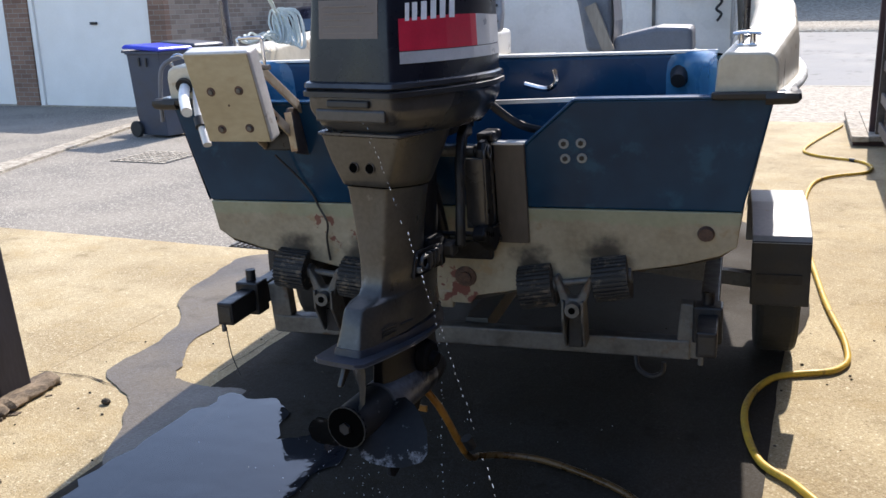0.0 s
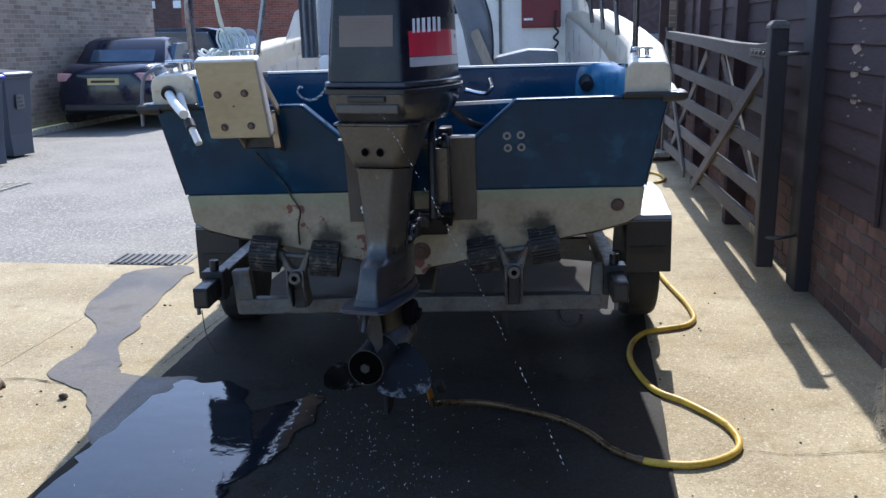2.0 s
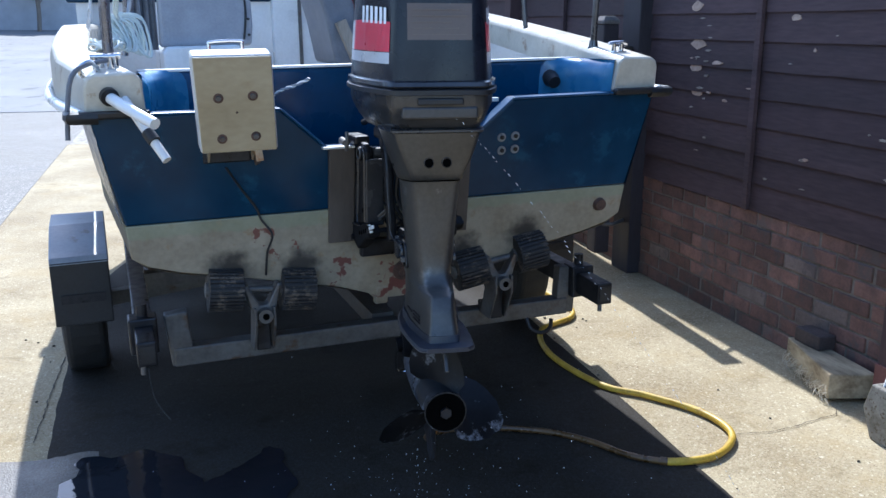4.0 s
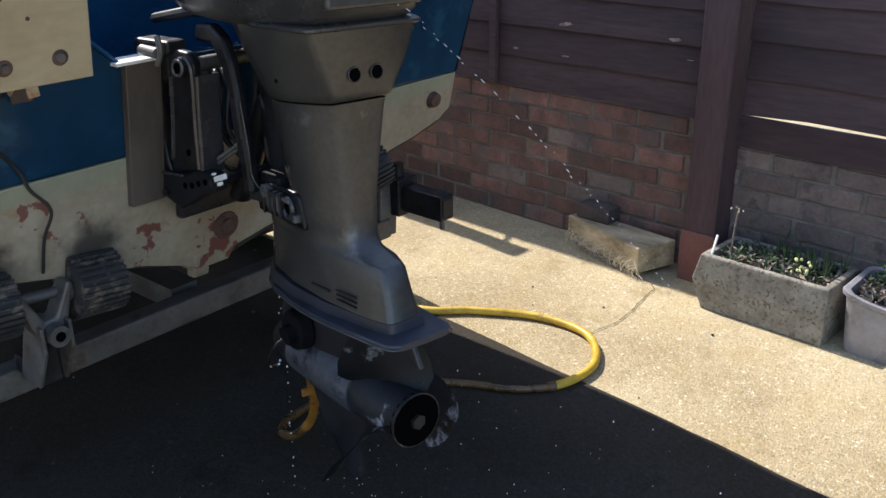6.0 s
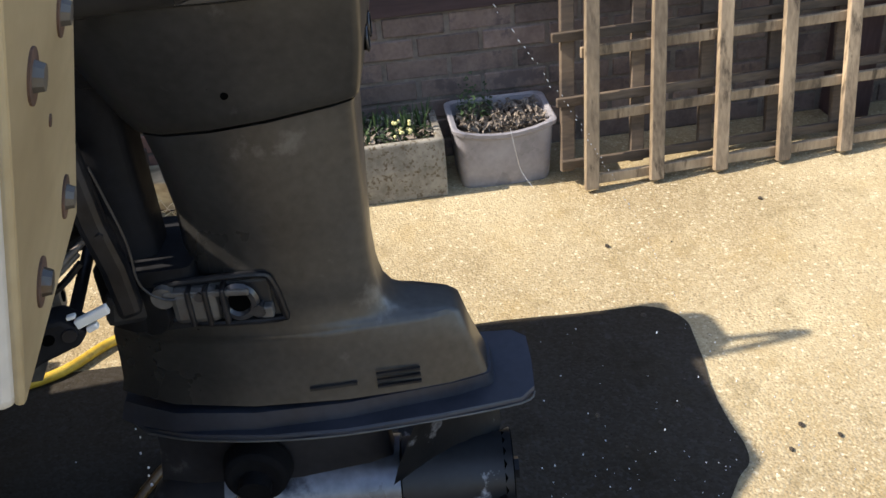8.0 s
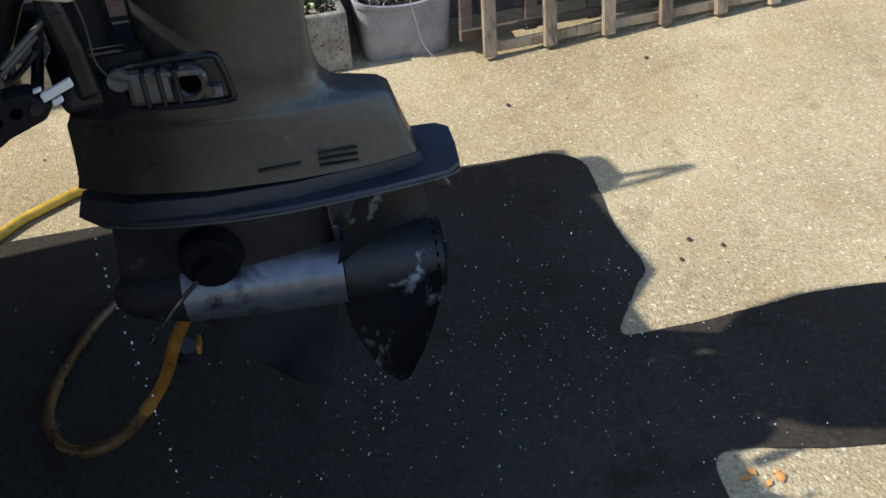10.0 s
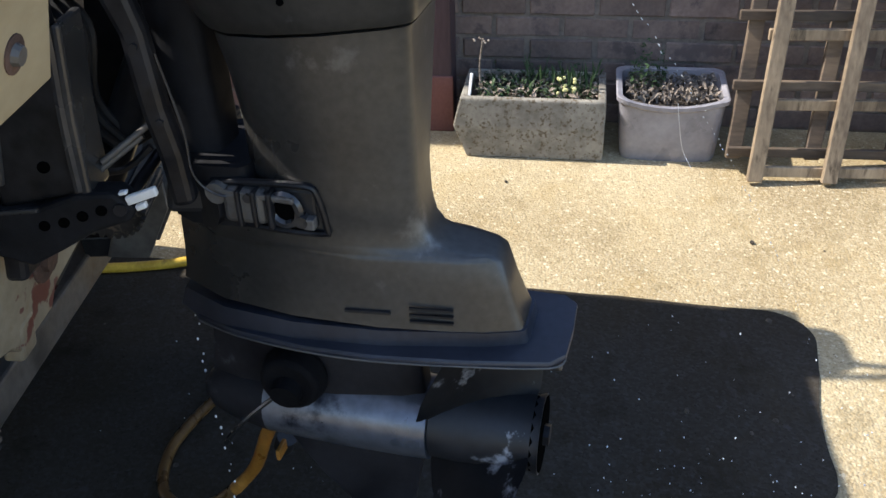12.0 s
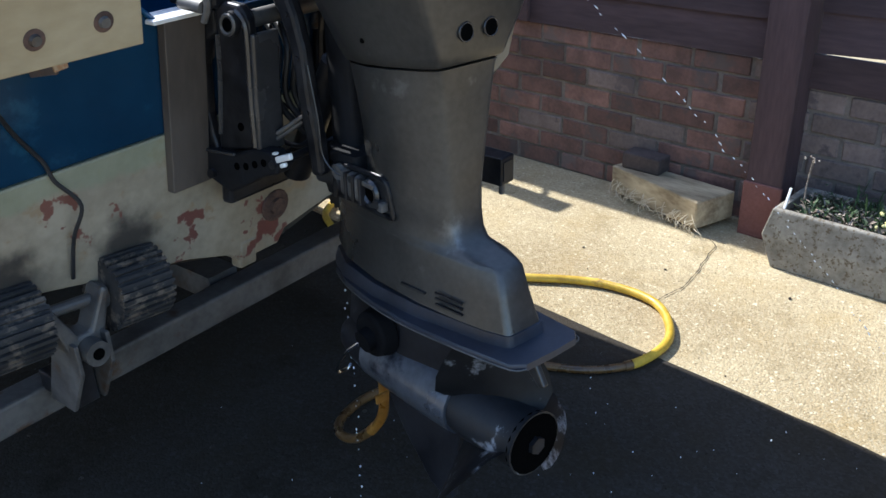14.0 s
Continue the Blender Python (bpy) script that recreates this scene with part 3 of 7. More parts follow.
def sheet(outline, z, bm=None):
    bm = bm or bmesh.new()
    vs = [bm.verts.new((x, y, z)) for x, y in outline]
    for tri in tessellate_polygon([[v.co for v in vs]]):
        bm.faces.new([vs[i] for i in tri])
    return bm


def ragged(outline, amount, k=8, seed=0, freq=6.0):
    """A closed outline made smooth and then uneven, like the edge of a spill."""
    out = []
    for p in smooth_line([(x, y, 0) for x, y in outline], k, True):
        w = noise.noise_vector(Vector((p.x * freq, p.y * freq, seed * 7.3))) * amount + noise.noise_vector(Vector((p.x * freq * 4, p.y * freq * 4, seed))) * amount * 0.4
        out.append((p.x + w.x, p.y + w.y))
    return out


# ---- ground ----
def structure(name, bm, material, label, category, **kw):
    return tagged(part(name, bm, material, **kw), label, category, kind="structure")


structure("ground", sheet([(-400, -400), (400, -400), (400, 400), (-400, 400)], -0.03), TARMAC, "worn grey tarmac ground reaching to the horizon", "ground")
structure("driveway", box(-2.62, -6, -0.2, 1.6, 12.0, 0.0), CONCRETE, "sunlit exposed aggregate concrete driveway with cracks", "driveway")
structure("apron", box(-9.0, -6, -0.2, -2.63, 4.92, -0.004), CONCRETE, "pale concrete apron beside the tarmac lane", "pavement")
structure("lane", box(-16, 4.93, -0.2, -2.63, 12.0, -0.008), TARMAC, "grey tarmac lane with a drain grate", "road")
structure("street_pavement", box(-2.6, 12.01, -0.2, 6, 16.9, -0.01), PAVING, "gritty sandy pavement behind the driveway", "pavement")
structure("kerb", box(-2.6, 16.9, -0.2, 30, 17.05, -0.006), PAVING, "low worn concrete street kerb", "kerb")
structure("street", prism([(-60, 17.06), (60, 17.06), (60, 62), (-60, 62)], lambda x, y, t: Vector((x, y, t + 0.045 * (y - 17.06))), -0.25, -0.02), ROAD, "pale grey street tarmac in sun, rising gently", "road")


def bank():
    bm = bmesh.new()
    prof = [(28, 0.47), (28.1, 0.56), (29.5, 0.62), (30, 0.68), (33, 1.45), (50, 1.9)]
    rows = [[bm.verts.new((-4 + i * 3.2, y, z + (0.03 * math.sin(i * 2.1 + y) if z > 0.65 else 0))) for i in range(21)] for y, z in prof]
    for a, b in zip(rows, rows[1:]):
        for i in range(20):
            bm.faces.new((a[i], a[i + 1], b[i + 1], b[i]))
    structure("verge", bm, PAVING, "dry gravelly verge rising behind the street", "verge", smooth=True)


bank()

# wet ground darkened along the boat and motor shadow outline, stream and standing water
structure("wet_shadow_patch", sheet(ragged([(0.36, 4.0), (0.34, 3.3), (0.30, 2.0), (0.275, 1.60), (0.265, 1.45), (0.195, 1.385), (0.09, 1.39), (-0.12, 1.42), (-0.295, 1.42), (-0.36, 1.47), (-0.42, 1.52), (-0.49, 1.565), (-0.512, 1.52), (-0.512, 1.28), (-0.505, 1.13), (-0.53, 0.93), (-0.57, 0.74), (-0.86, 0.72), (-0.945, 1.0), (-0.93, 1.24), (-0.885, 1.40), (-0.86, 1.53), (-0.95, 1.565), (-1.02, 1.56), (-1.13, 1.45), (-1.2, 1.1), (-1.4, 0.7), (-1.76, 0.9), (-1.80, 2.0), (-1.82, 2.85), (-1.84, 3.4), (-1.84, 4.0), (-1.80, 5.2), (-1.4, 6.3), (-0.6, 6.9), (0.1, 6.4), (0.40, 5.3), (0.46, 4.6)], 0.008, seed=1), 0.004), WETSHADE, "wet concrete with the boat's shadow painted in", "wet ground")
structure("wet_stream", sheet(ragged([(-2.45, 4.85), (-2.80, 4.70), (-2.72, 4.0), (-2.42, 3.53), (-2.32, 2.97), (-1.98, 2.62), (-1.76, 2.25), (-1.60, 2.3), (-1.66, 2.9), (-1.85, 2.93), (-2.04, 3.02), (-2.22, 3.46), (-2.38, 4.20)], 0.045, seed=2), 0.006), DAMP, "dark stream of water across the concrete", "wet ground")
structure("puddle", sheet(ragged([(-1.58, 2.92), (-1.74, 2.84), (-1.76, 2.25), (-1.76, 1.75), (-1.72, 1.05), (-1.45, 0.95), (-1.26, 1.45), (-1.18, 1.9), (-1.08, 2.25), (-1.02, 2.6), (-1.10, 2.84), (-1.20, 2.70), (-1.32, 2.62), (-1.40, 2.86)], 0.05, seed=3, freq=9), 0.009), PUDDLE, "shallow puddle mirroring the bright sky", "puddle")
for line, w in (([(-2.64, 2.86), (-2.4, 2.88), (-2.2, 2.84), (-1.95, 2.87), (-1.72, 2.85)], 0.0035), ([(0.575, 2.476), (0.65, 2.468), (0.726, 2.457), (0.80, 2.472), (0.869, 2.482), (0.96, 2.50), (1.063, 2.525), (1.10, 2.58)], 0.0018), ([(-1.865, 4.0), (-1.872, 3.75), (-1.878, 3.5), (-1.88, 3.3), (-1.885, 3.1)], 0.0028)):
    bm = bmesh.new()
    pts = [p + noise.noise_vector(p * 23) * 0.009 for p in smooth_line([(x, y, 0.0045) for x, y in line], 9)]
    nx = abs(line[-1][0] - line[0][0]) > abs(line[-1][1] - line[0][1])
    vs = [[bm.verts.new((p.x + (0 if nx else q), p.y + (q if nx else 0), 0.0045)) for i, p in enumerate(pts) for q in (s * w * (0.4 + abs(noise.noise(p * 40 + Vector((0, 0, 3)))) * 2),)] for s in (-1, 1)]
    for i in range(len(pts) - 1):
        bm.faces.new((vs[0][i], vs[0][i + 1], vs[1][i + 1], vs[1][i]))
    structure("crack", bm, EARTH, "dark crack in the concrete", "crack")


# ---- frames of the boat, the motor and their trailer ----
BOAT = pose(-0.615, 2.649, 0, 0, -1, 4.5)
MOTOR = pose(-0.655, 2.198, 0, 0, 0, -6)
C = 0.0  # middle of the boat across


# ---- motor boat ----
def station(v):
    """Half beams and heights of the hull at v metres ahead of the transom."""
    k = min(1, max(0, (v - 2.5) / 2.7))
    f = (1 - k ** 2.8)
    rise = 0.42 * k ** 2
    wide = 0.06 * min(1, v / 1.2)
    return (0.905 + wide) * f + 0.02, (0.845 + wide) * f + 0.01, 0.60 * f + 0.005, rise, 0.18 * k


def build_boat():
    boat = thing("motor_boat", "blue and cream fibreglass motor boat on a trailer", "boat", BOAT)
    vs = [0.0, 0.6, 1.2, 1.8, 2.4, 3.0, 3.6, 4.1, 4.5, 4.8, 5.05, 5.18]
    top, low = [], []
    for v in vs:
        g, c, b, r, s = station(v)
        half = [(g, 1.225 + r * 0.4), (c + (g - c) * 0.1, 0.892 + r * 0.8)]
        low_half = [(c, 0.888 + r * 0.8), (c - 0.01, 0.785 + r), (c * 0.93, 0.745 + r), (c * 0.80, 0.715 + r), (c * 0.62, 0.69 + r), (c * 0.3, 0.625 + r), (0.012, 0.56 + r)]
        top.append((v, half))
        low.append((v, low_half))
    for sgn in (-1, 1):
        bm = loft([[Vector((C + sgn * u, v, z)) for u, z in h] for v, h in top], closed=False, cap0=False, cap1=False)
        bmesh.ops.solidify(bm, geom=bm.faces[:], thickness=0.012)
        part("topside", bm, BLUE, boat, "blue gelcoat side", smooth=True)
    ring = lambda v, h: [Vector((C + u, v, z)) for u, z in h] + [Vector((C - u, v, z)) for u, z in reversed(h)]
    bm = loft([ring(v, h) for v, h in low], closed=False, cap0=False, cap1=False)
    bmesh.ops.solidify(bm, geom=bm.faces[:], thickness=0.012)
    part("hull_bottom", bm, HULLCREAM, boat, "rust-stained cream underside", smooth=True)
    # transom, in two colours, with the notch for the motor
    blue = [(-0.855, 0.892), (0.855, 0.892), (0.885, 1.03), (0.925, 1.222), (0.385, 1.218), (0.237, 1.088), (-0.24, 1.088), (-0.385, 1.218), (-0.925, 1.222), (-0.885, 1.03)]
    fn = lambda u, z, t: Vector((C + u, t, z))
    part("transom", prism(blue, fn, -0.002, 0.045), BLUE, boat, "blue transom with a motor notch", bevel=0.006)
    cream = [(-0.856, 0.891), (-0.846, 0.785), (-0.80, 0.755), (-0.70, 0.725), (-0.55, 0.695), (-0.38, 0.655), (-0.20, 0.615), (-0.10, 0.58), (-0.075, 0.555), (0.03, 0.555), (0.05, 0.585), (0.20, 0.615), (0.38, 0.655), (0.55, 0.695), (0.70, 0.725), (0.80, 0.755), (0.846, 0.785), (0.856, 0.891)]
    part("transom_lower", prism(cream, fn, -0.004, 0.045), HULLCREAM, boat, "scuffed cream lower transom", bevel=0.004)
    # lighter blue lip along the transom's top
    for a, b in (((-0.90, 1.225), (-0.385, 1.222)), ((-0.385, 1.222), (-0.24, 1.092)), ((-0.24, 1.092), (-0.158, 1.092)), ((0.15, 1.092), (0.237, 1.092)), ((0.237, 1.092), (0.385, 1.222)), ((0.385, 1.222), (0.90, 1.225))):
        part("transom_lip", beam((C + a[0], 0.02, a[1]), (C + b[0], 0.02, b[1]), 0.055, 0.008), INBLUE, boat, "lighter blue edge", bevel=0.003)
    # timber and metal motor pads
    for u0, u1 in ((-0.24, -0.158), (0.145, 0.237)):
        pad = part("motor_pad", box(C + u0, -0.024, 0.78, C + u1, -0.004, 1.091), PADWOOD, boat, "grimy dark plywood pad", bevel=0.002)
        # white strip puts the sunlight on the pad's top into its colour
        part("pad_top", box(C + u0 - 0.02, -0.026, 1.0915, C + u1, 0.04, 1.099), WHITE, pad, "pad top painted white for the sun on it", bevel=0.002)
    for u, z in ((0.352, 1.093), (0.402, 1.095), (0.355, 1.048), (0.404, 1.05)):
        part("washer", rod((C + u, -0.006, z), (C + u, 0.0, z), 0.015), WASHER, boat, "pale weathered washer")
        part("bolt", rod((C + u, -0.012, z), (C + u, -0.004, z), 0.008, n=6), DARKMETAL, boat, "dull bolt head")
    part("drain_fitting", rod((C + 0.758, -0.022, 0.824), (C + 0.758, 0, 0.824), 0.020, 0.026), RUSTDARK, boat, "rusty drain outlet")
    part("keel_plug", rod((C + 0.02, -0.018, 0.652), (C + 0.02, 0, 0.652), 0.019, n=8), RUSTDARK, boat, "dull rusty drain plug")
    part("plug_flange", rod((C + 0.02, -0.009, 0.652), (C + 0.02, 0, 0.652), 0.036, n=16), RUSTDARK, boat, "dull rusty flange", bevel=0.003)
    part("keel_block", box(C - 0.075, -0.006, 0.535, C - 0.03, 0.03, 0.60), HULLCREAM, boat, "cream keel end", bevel=0.006)
    # gunwale caps, rub rail, inner sides and well
    flare = lambda v: 0.062 * min(1.0, max(0.0, v) / 0.45) ** 0.8 * min(1.0, max(0.0, 3.2 - v))
    for sgn in (-1, 1):
        rings = []
        for v in [0.005] + vs[1:]:
            g, c, b, r, s = station(v)
            g += flare(v)
            z = 1.225 + r * 0.4
            up = 0.10 if sgn > 0 else 0.055
            h = 0.113 + (up * v if v < 2.6 else up * 2.6 - 0.12 * (v - 2.6) / 2.6)
            rings.append([Vector((C + sgn * x, v, zz)) for x, zz in ((g + 0.006, z), (g + 0.003, z + h * 0.72), (g - 0.006, z + h - 0.008), (g - 0.026, z + h + 0.003), (g - 0.135, z + h + 0.006), (g - 0.152, z + h - 0.012), (g - 0.16, z + 0.004))])
        part("gunwale", loft(rings), CREAM, boat, "cream gunwale moulding", smooth=True, bevel=0.007)
        line = [(C + sgn * (station(v)[0] + flare(v) + 0.018), v, 1.228 + station(v)[3] * 0.4) for v in [-0.005] + vs[1:]]
        part("rub_rail", tube(line, 0.017, 10, 3), WHITE, boat, "white moulded rub rail", smooth=True)
        part("rail_cap", tube([(C + sgn * 0.90, -0.014, 1.222), (C + sgn * 0.962, -0.016, 1.223), (C + sgn * 0.974, -0.006, 1.224), (C + sgn * 0.978, 0.10, 1.224)], 0.018, 8, 2), BLACK, boat, "black rail end cap", smooth=True)
        part("rail_end", beam((C + sgn * 0.76, -0.012, 1.229), (C + sgn * 0.95, -0.012, 1.229), 0.03, 0.022), BLACK, boat, "black rail end", bevel=0.006)
        bm = loft([[Vector((C + sgn * (station(v)[0] - 0.15), v, z)) for z in (1.25 + (0.10 if sgn > 0 else 0.055) * v, 0.86)] for v in (0.30, 0.6, 1.2, 1.8, 2.4, 3.2)], closed=False, cap0=False, cap1=False)
        bmesh.ops.solidify(bm, geom=bm.faces[:], thickness=0.02)
        part("inner_side", bm, WHITE, boat, "white inner side")
        # rounded well corner
        fillet = [(0.772, 0.30), (0.772, 0.03)] + [(0.752 - 0.13 * (1 - math.cos(a)), 0.05 + 0.23 * math.sin(a)) for a in [k * math.pi / 14 for k in range(8)]]
        rings = [[Vector((C + sgn * (x + dx * (x < 0.77)), y, zz)) for x, y in fillet] for zz, dx in ((0.95, 0), (1.26, 0), (1.30, 0.004), (1.322, 0.016), (1.334, 0.04))]
        part("well_corner", loft(rings), WELLPALE, boat, "rounded pale blue moulding", smooth=True)
    part("well_bulkhead", box(C - 0.775, 0.28, 0.86, C + 0.775, 0.32, 1.328), INBLUE, boat, "blue motor-well bulkhead", bevel=0.012)
    part("bulkhead_edge", box(C - 0.77, 0.275, 1.3285, C + 0.77, 0.325, 1.336), WHITE, boat, "pale worn edge")
    part("well_floor", box(C - 0.76, 0.05, 0.93, C + 0.76, 0.28, 0.95), INBLUE, boat)
    part("well_shelf", beam((C + 0.10, 0.10, 1.205), (C + 0.375, 0.10, 1.212), 0.02, 0.012), WHITE, boat, "pale shelf bar")
    part("well_side", box(C + 0.34, 0.05, 0.95, C + 0.36, 0.28, 1.15), INBLUE, boat)
    part("well_side", box(C - 0.45, 0.05, 0.95, C - 0.43, 0.28, 1.15), INBLUE, boat)
    part("vent_cover", rod((C + 0.665, 0.28, 1.265), (C + 0.66, 0.23, 1.25), 0.032, 0.022), BLACK, boat, "black cable gland", smooth=True)
    # cockpit floor, seats, cuddy bulkhead
    part("cockpit_floor", box(C - 0.76, 0.33, 0.80, C + 0.76, 3.2, 0.83), CREAM, boat)
    V = 3.2
    part("cuddy_bulkhead", box(C - 0.95, V, 0.83, C + 0.20, V + 0.04, 1.60), WHITE, boat, "white cabin bulkhead")
    part("cuddy_bulkhead", box(C + 0.20, V - 0.06, 0.83, C + 0.95, V + 0.04, 2.02), WHITE, boat, "white console bulkhead", bevel=0.01)
    part("bulkhead_trim", box(C + 0.36, V - 0.075, 1.0, C + 0.38, V - 0.061, 1.9), GALV, boat)
    for x0, z0, x1, z1 in ((-0.44, 1.60, 0.20, 1.70), (-0.44, 2.06, 0.20, 2.14), (-0.44, 1.70, -0.35, 2.06), (0.09, 1.70, 0.20, 2.06), (-1.0, 1.60, -0.46, 1.70)):
        part("window_frame", box(C + x0, V - 0.03, z0, C + x1, V + 0.03, z1), BLUE, boat, "blue window frame", bevel=0.01)
    for x0, x1, z in ((-0.35, 0.09, 1.705), (-0.35, 0.09, 2.05)):
        part("window_seal", box(C + x0, V - 0.04, z - 0.012, C + x1, V - 0.031, z + 0.006), WHITE, boat)
    pane = part("window_pane", box(C - 0.35, V - 0.004, 1.70, C + 0.09, V + 0.004, 2.06), CLEAR, boat, "clear windscreen pane")
    pane.visible_shadow = False
    for s2 in (-1, 1):
        bm = loft([[Vector((C + s2 * x, v, z)) for z, x in ((1.30 + (0.05 if v > 2 else 0), 0.93 - 0.05 * (v - 2.2)), (1.30 + h, 0.88 - 0.05 * (v - 2.2)))] for v, h in ((2.0, 0.10), (2.3, 0.32), (2.8, 0.42), (3.4, 0.6), (4.0, 0.45))], closed=False, cap0=False, cap1=False)
        bmesh.ops.solidify(bm, geom=bm.faces[:], thickness=0.04)
        part("cabin_side", bm, WHITE, boat, "white cabin side", smooth=True)
    part("foredeck", box(C - 0.6, 3.25, 1.42, C + 0.6, 4.2, 1.46), WHITE, boat, "white foredeck", bevel=0.02)
    part("control_panel", box(C + 0.515, 3.10, 1.49, C + 0.78, 3.138, 1.95), DARKRED, boat, "dark red switch panel", bevel=0.008)
    part("panel_plate", box(C + 0.53, 3.092, 1.54, C + 0.59, 3.10, 1.555), WHITEDEC, boat, "small white plate")
    wheel = part("steering_wheel", tube([(C + 0.375 + 0.17 * math.cos(a), 2.60, 1.845 + 0.17 * math.sin(a)) for a in [i * math.tau / 12 for i in range(12)]], 0.016, 8, 3, closed=True), BLACK, boat, "black steering wheel", smooth=True)
    for a in (0.5, 2.6, 4.7):
        part("spoke", beam((C + 0.375, 2.61, 1.845), (C + 0.375 + 0.165 * math.cos(a), 2.60, 1.845 + 0.165 * math.sin(a)), 0.03, 0.012), BLACK, wheel)
    part("wheel_hub", rod((C + 0.375, 2.58, 1.845), (C + 0.375, 3.14, 1.80), 0.04), BLACK, wheel)
    # two seats
    fn = lambda x, z, t: Vector((C + x, t, z))
    part("seat_back", prism([(0.195, 1.27), (0.305, 1.27), (0.31, 1.40), (0.295, 1.55), (0.24, 1.70), (0.18, 1.715), (0.105, 1.70), (0.115, 1.62), (0.155, 1.48)], fn, 1.55, 2.0), SEAT, boat, "grey vinyl folding seat back", bevel=0.02, seg=3)
    part("seat_piping", tube([(C + 0.305, 1.548, 1.28), (C + 0.312, 1.548, 1.40), (C + 0.297, 1.548, 1.55), (C + 0.24, 1.548, 1.702), (C + 0.18, 1.548, 1.717)], 0.006, 6, 3), BLACK, boat, "black piping")
    part("seat_cushion", prism([(0.30, 1.25), (0.655, 1.25), (0.65, 1.365), (0.50, 1.372), (0.32, 1.335)], fn, 1.55, 2.0), SEAT, boat, "grey vinyl seat cushion", bevel=0.02, seg=3)
    part("seat_box", box(C + 0.16, 1.58, 0.83, C + 0.66, 2.0, 1.25), CREAM, boat)
    # this cushion is white where the grey one isn't: sunlight painted in
    part("seat_cushion", prism([(-0.60, 1.25), (-0.25, 1.25), (-0.25, 1.365), (-0.27, 1.377), (-0.58, 1.375), (-0.60, 1.35)], fn, 1.50, 2.0), WHITE, boat, "seat cushion painted white for the sun on it", bevel=0.02, seg=3)
    back = part("seat_back", prism([(-0.605, 1.37), (-0.20, 1.37), (-0.19, 1.46), (-0.192, 1.56), (-0.215, 1.64), (-0.26, 1.70), (-0.33, 1.735), (-0.48, 1.74), (-0.56, 1.715), (-0.60, 1.65)], fn, 1.55, 1.63), SEATPALE, boat, "pale grey vinyl seat back", bevel=0.018, seg=3)
    part("seat_piping", tube([(C - 0.235, 1.546, 1.40), (C - 0.222, 1.546, 1.50), (C - 0.225, 1.546, 1.58), (C - 0.25, 1.546, 1.65), (C - 0.31, 1.546, 1.70)], 0.005, 6, 4), BLACK, back, "black piping")
    for z in (1.42, 1.49):
        part("stud", rod((C - 0.212, 1.538, z), (C - 0.212, 1.552, z), 0.006, n=10), BLACK, back)
    # hanging canvas beside the seat
    fold = [(-0.705 + 0.0105 * k, 1.60 + 0.018 * math.sin(k * 1.9)) for k in range(10)]
    part("canvas_flap", prism(fold + [(x, y + 0.012) for x, y in reversed(fold)], lambda x, y, t: Vector((C + x, y, t)), 1.36, 1.76), SEAT, boat, "grey canvas flap hanging in folds", smooth=True)
    part("seat_box", box(C - 0.60, 1.56, 0.83, C - 0.02, 2.0, 1.25), CREAM, boat)
    part("seat_stay", beam((C + 0.215, 1.53, 1.475), (C + 0.30, 1.53, 1.27), 0.04, 0.05), GREYWOOD, boat, "bare timber stay")
    part("lashing", tube([(C + 0.745, 3.07, 1.60), (C + 0.735, 3.07, 1.50), (C + 0.76, 3.07, 1.46), (C + 0.73, 3.07, 1.42), (C + 0.76, 3.07, 1.39), (C + 0.735, 3.07, 1.35)], 0.008, 6, 4), BLACK, boat, "curly black cord")
    part("key_float", ball((C + 0.70, 3.06, 1.74), 0.025, s=(1, 1, 2)), FLOWER, boat, "yellow key float")
    # hand rails
    rail = part("hand_rail", tube([(C - 0.85, 0.275, 1.335), (C - 0.848, 0.278, 1.56), (C - 0.835, 0.29, 1.65), (C - 0.785, 0.33, 1.70), (C - 0.72, 0.5, 1.715), (C - 0.70, 0.9, 1.73), (C - 0.72, 1.7, 1.74), (C - 0.72, 1.78, 1.70), (C - 0.73, 1.8, 1.36)], 0.0165, 10, 5), STEELP, boat, "greyed steel hand rail", smooth=True)
    part("rail_post", rod((C - 0.78, 0.92, 1.36), (C - 0.705, 0.92, 1.73), 0.0125), STEELP, rail, smooth=True)
    part("rail_foot", rod((C - 0.85, 0.275, 1.335), (C - 0.85, 0.275, 1.385), 0.030, 0.019), STEELP, rail, smooth=True)
    rail = part("hand_rail", tube([(C + 0.847, 0.298, 1.36), (C + 0.847, 0.30, 1.50), (C + 0.846, 0.302, 1.70), (C + 0.845, 0.32, 1.80), (C + 0.842, 0.40, 1.85), (C + 0.838, 0.60, 1.86), (C + 0.83, 1.05, 1.86), (C + 0.83, 1.75, 1.84), (C + 0.83, 1.86, 1.79), (C + 0.86, 1.88, 1.50)], 0.0115, 10, 5), STEELD, boat, "dull steel hand rail", smooth=True)
    for v in (0.87, 1.40):
        part("rail_post", rod((C + 0.862, v, 1.39 + 0.05 * v), (C + 0.835, v + 0.02, 1.858), 0.0105), STEELD, rail, smooth=True)
    part("rail_foot", rod((C + 0.847, 0.298, 1.36), (C + 0.847, 0.298, 1.395), 0.021, 0.014), STEELD, rail, smooth=True)
    # worn pale bollard cleat aft of the rail
    post = part("bollard", box(C + 0.822, 0.118, 1.352, C + 0.876, 0.162, 1.360), CHROME, boat, "worn steel deck cleat", bevel=0.003)
    for d in (-0.015, 0.015):
        part("horn_post", rod((C + 0.849 + d, 0.14, 1.359), (C + 0.849 + d, 0.14, 1.385), 0.0085, 0.0075, n=14), CHROME, post, smooth=True)
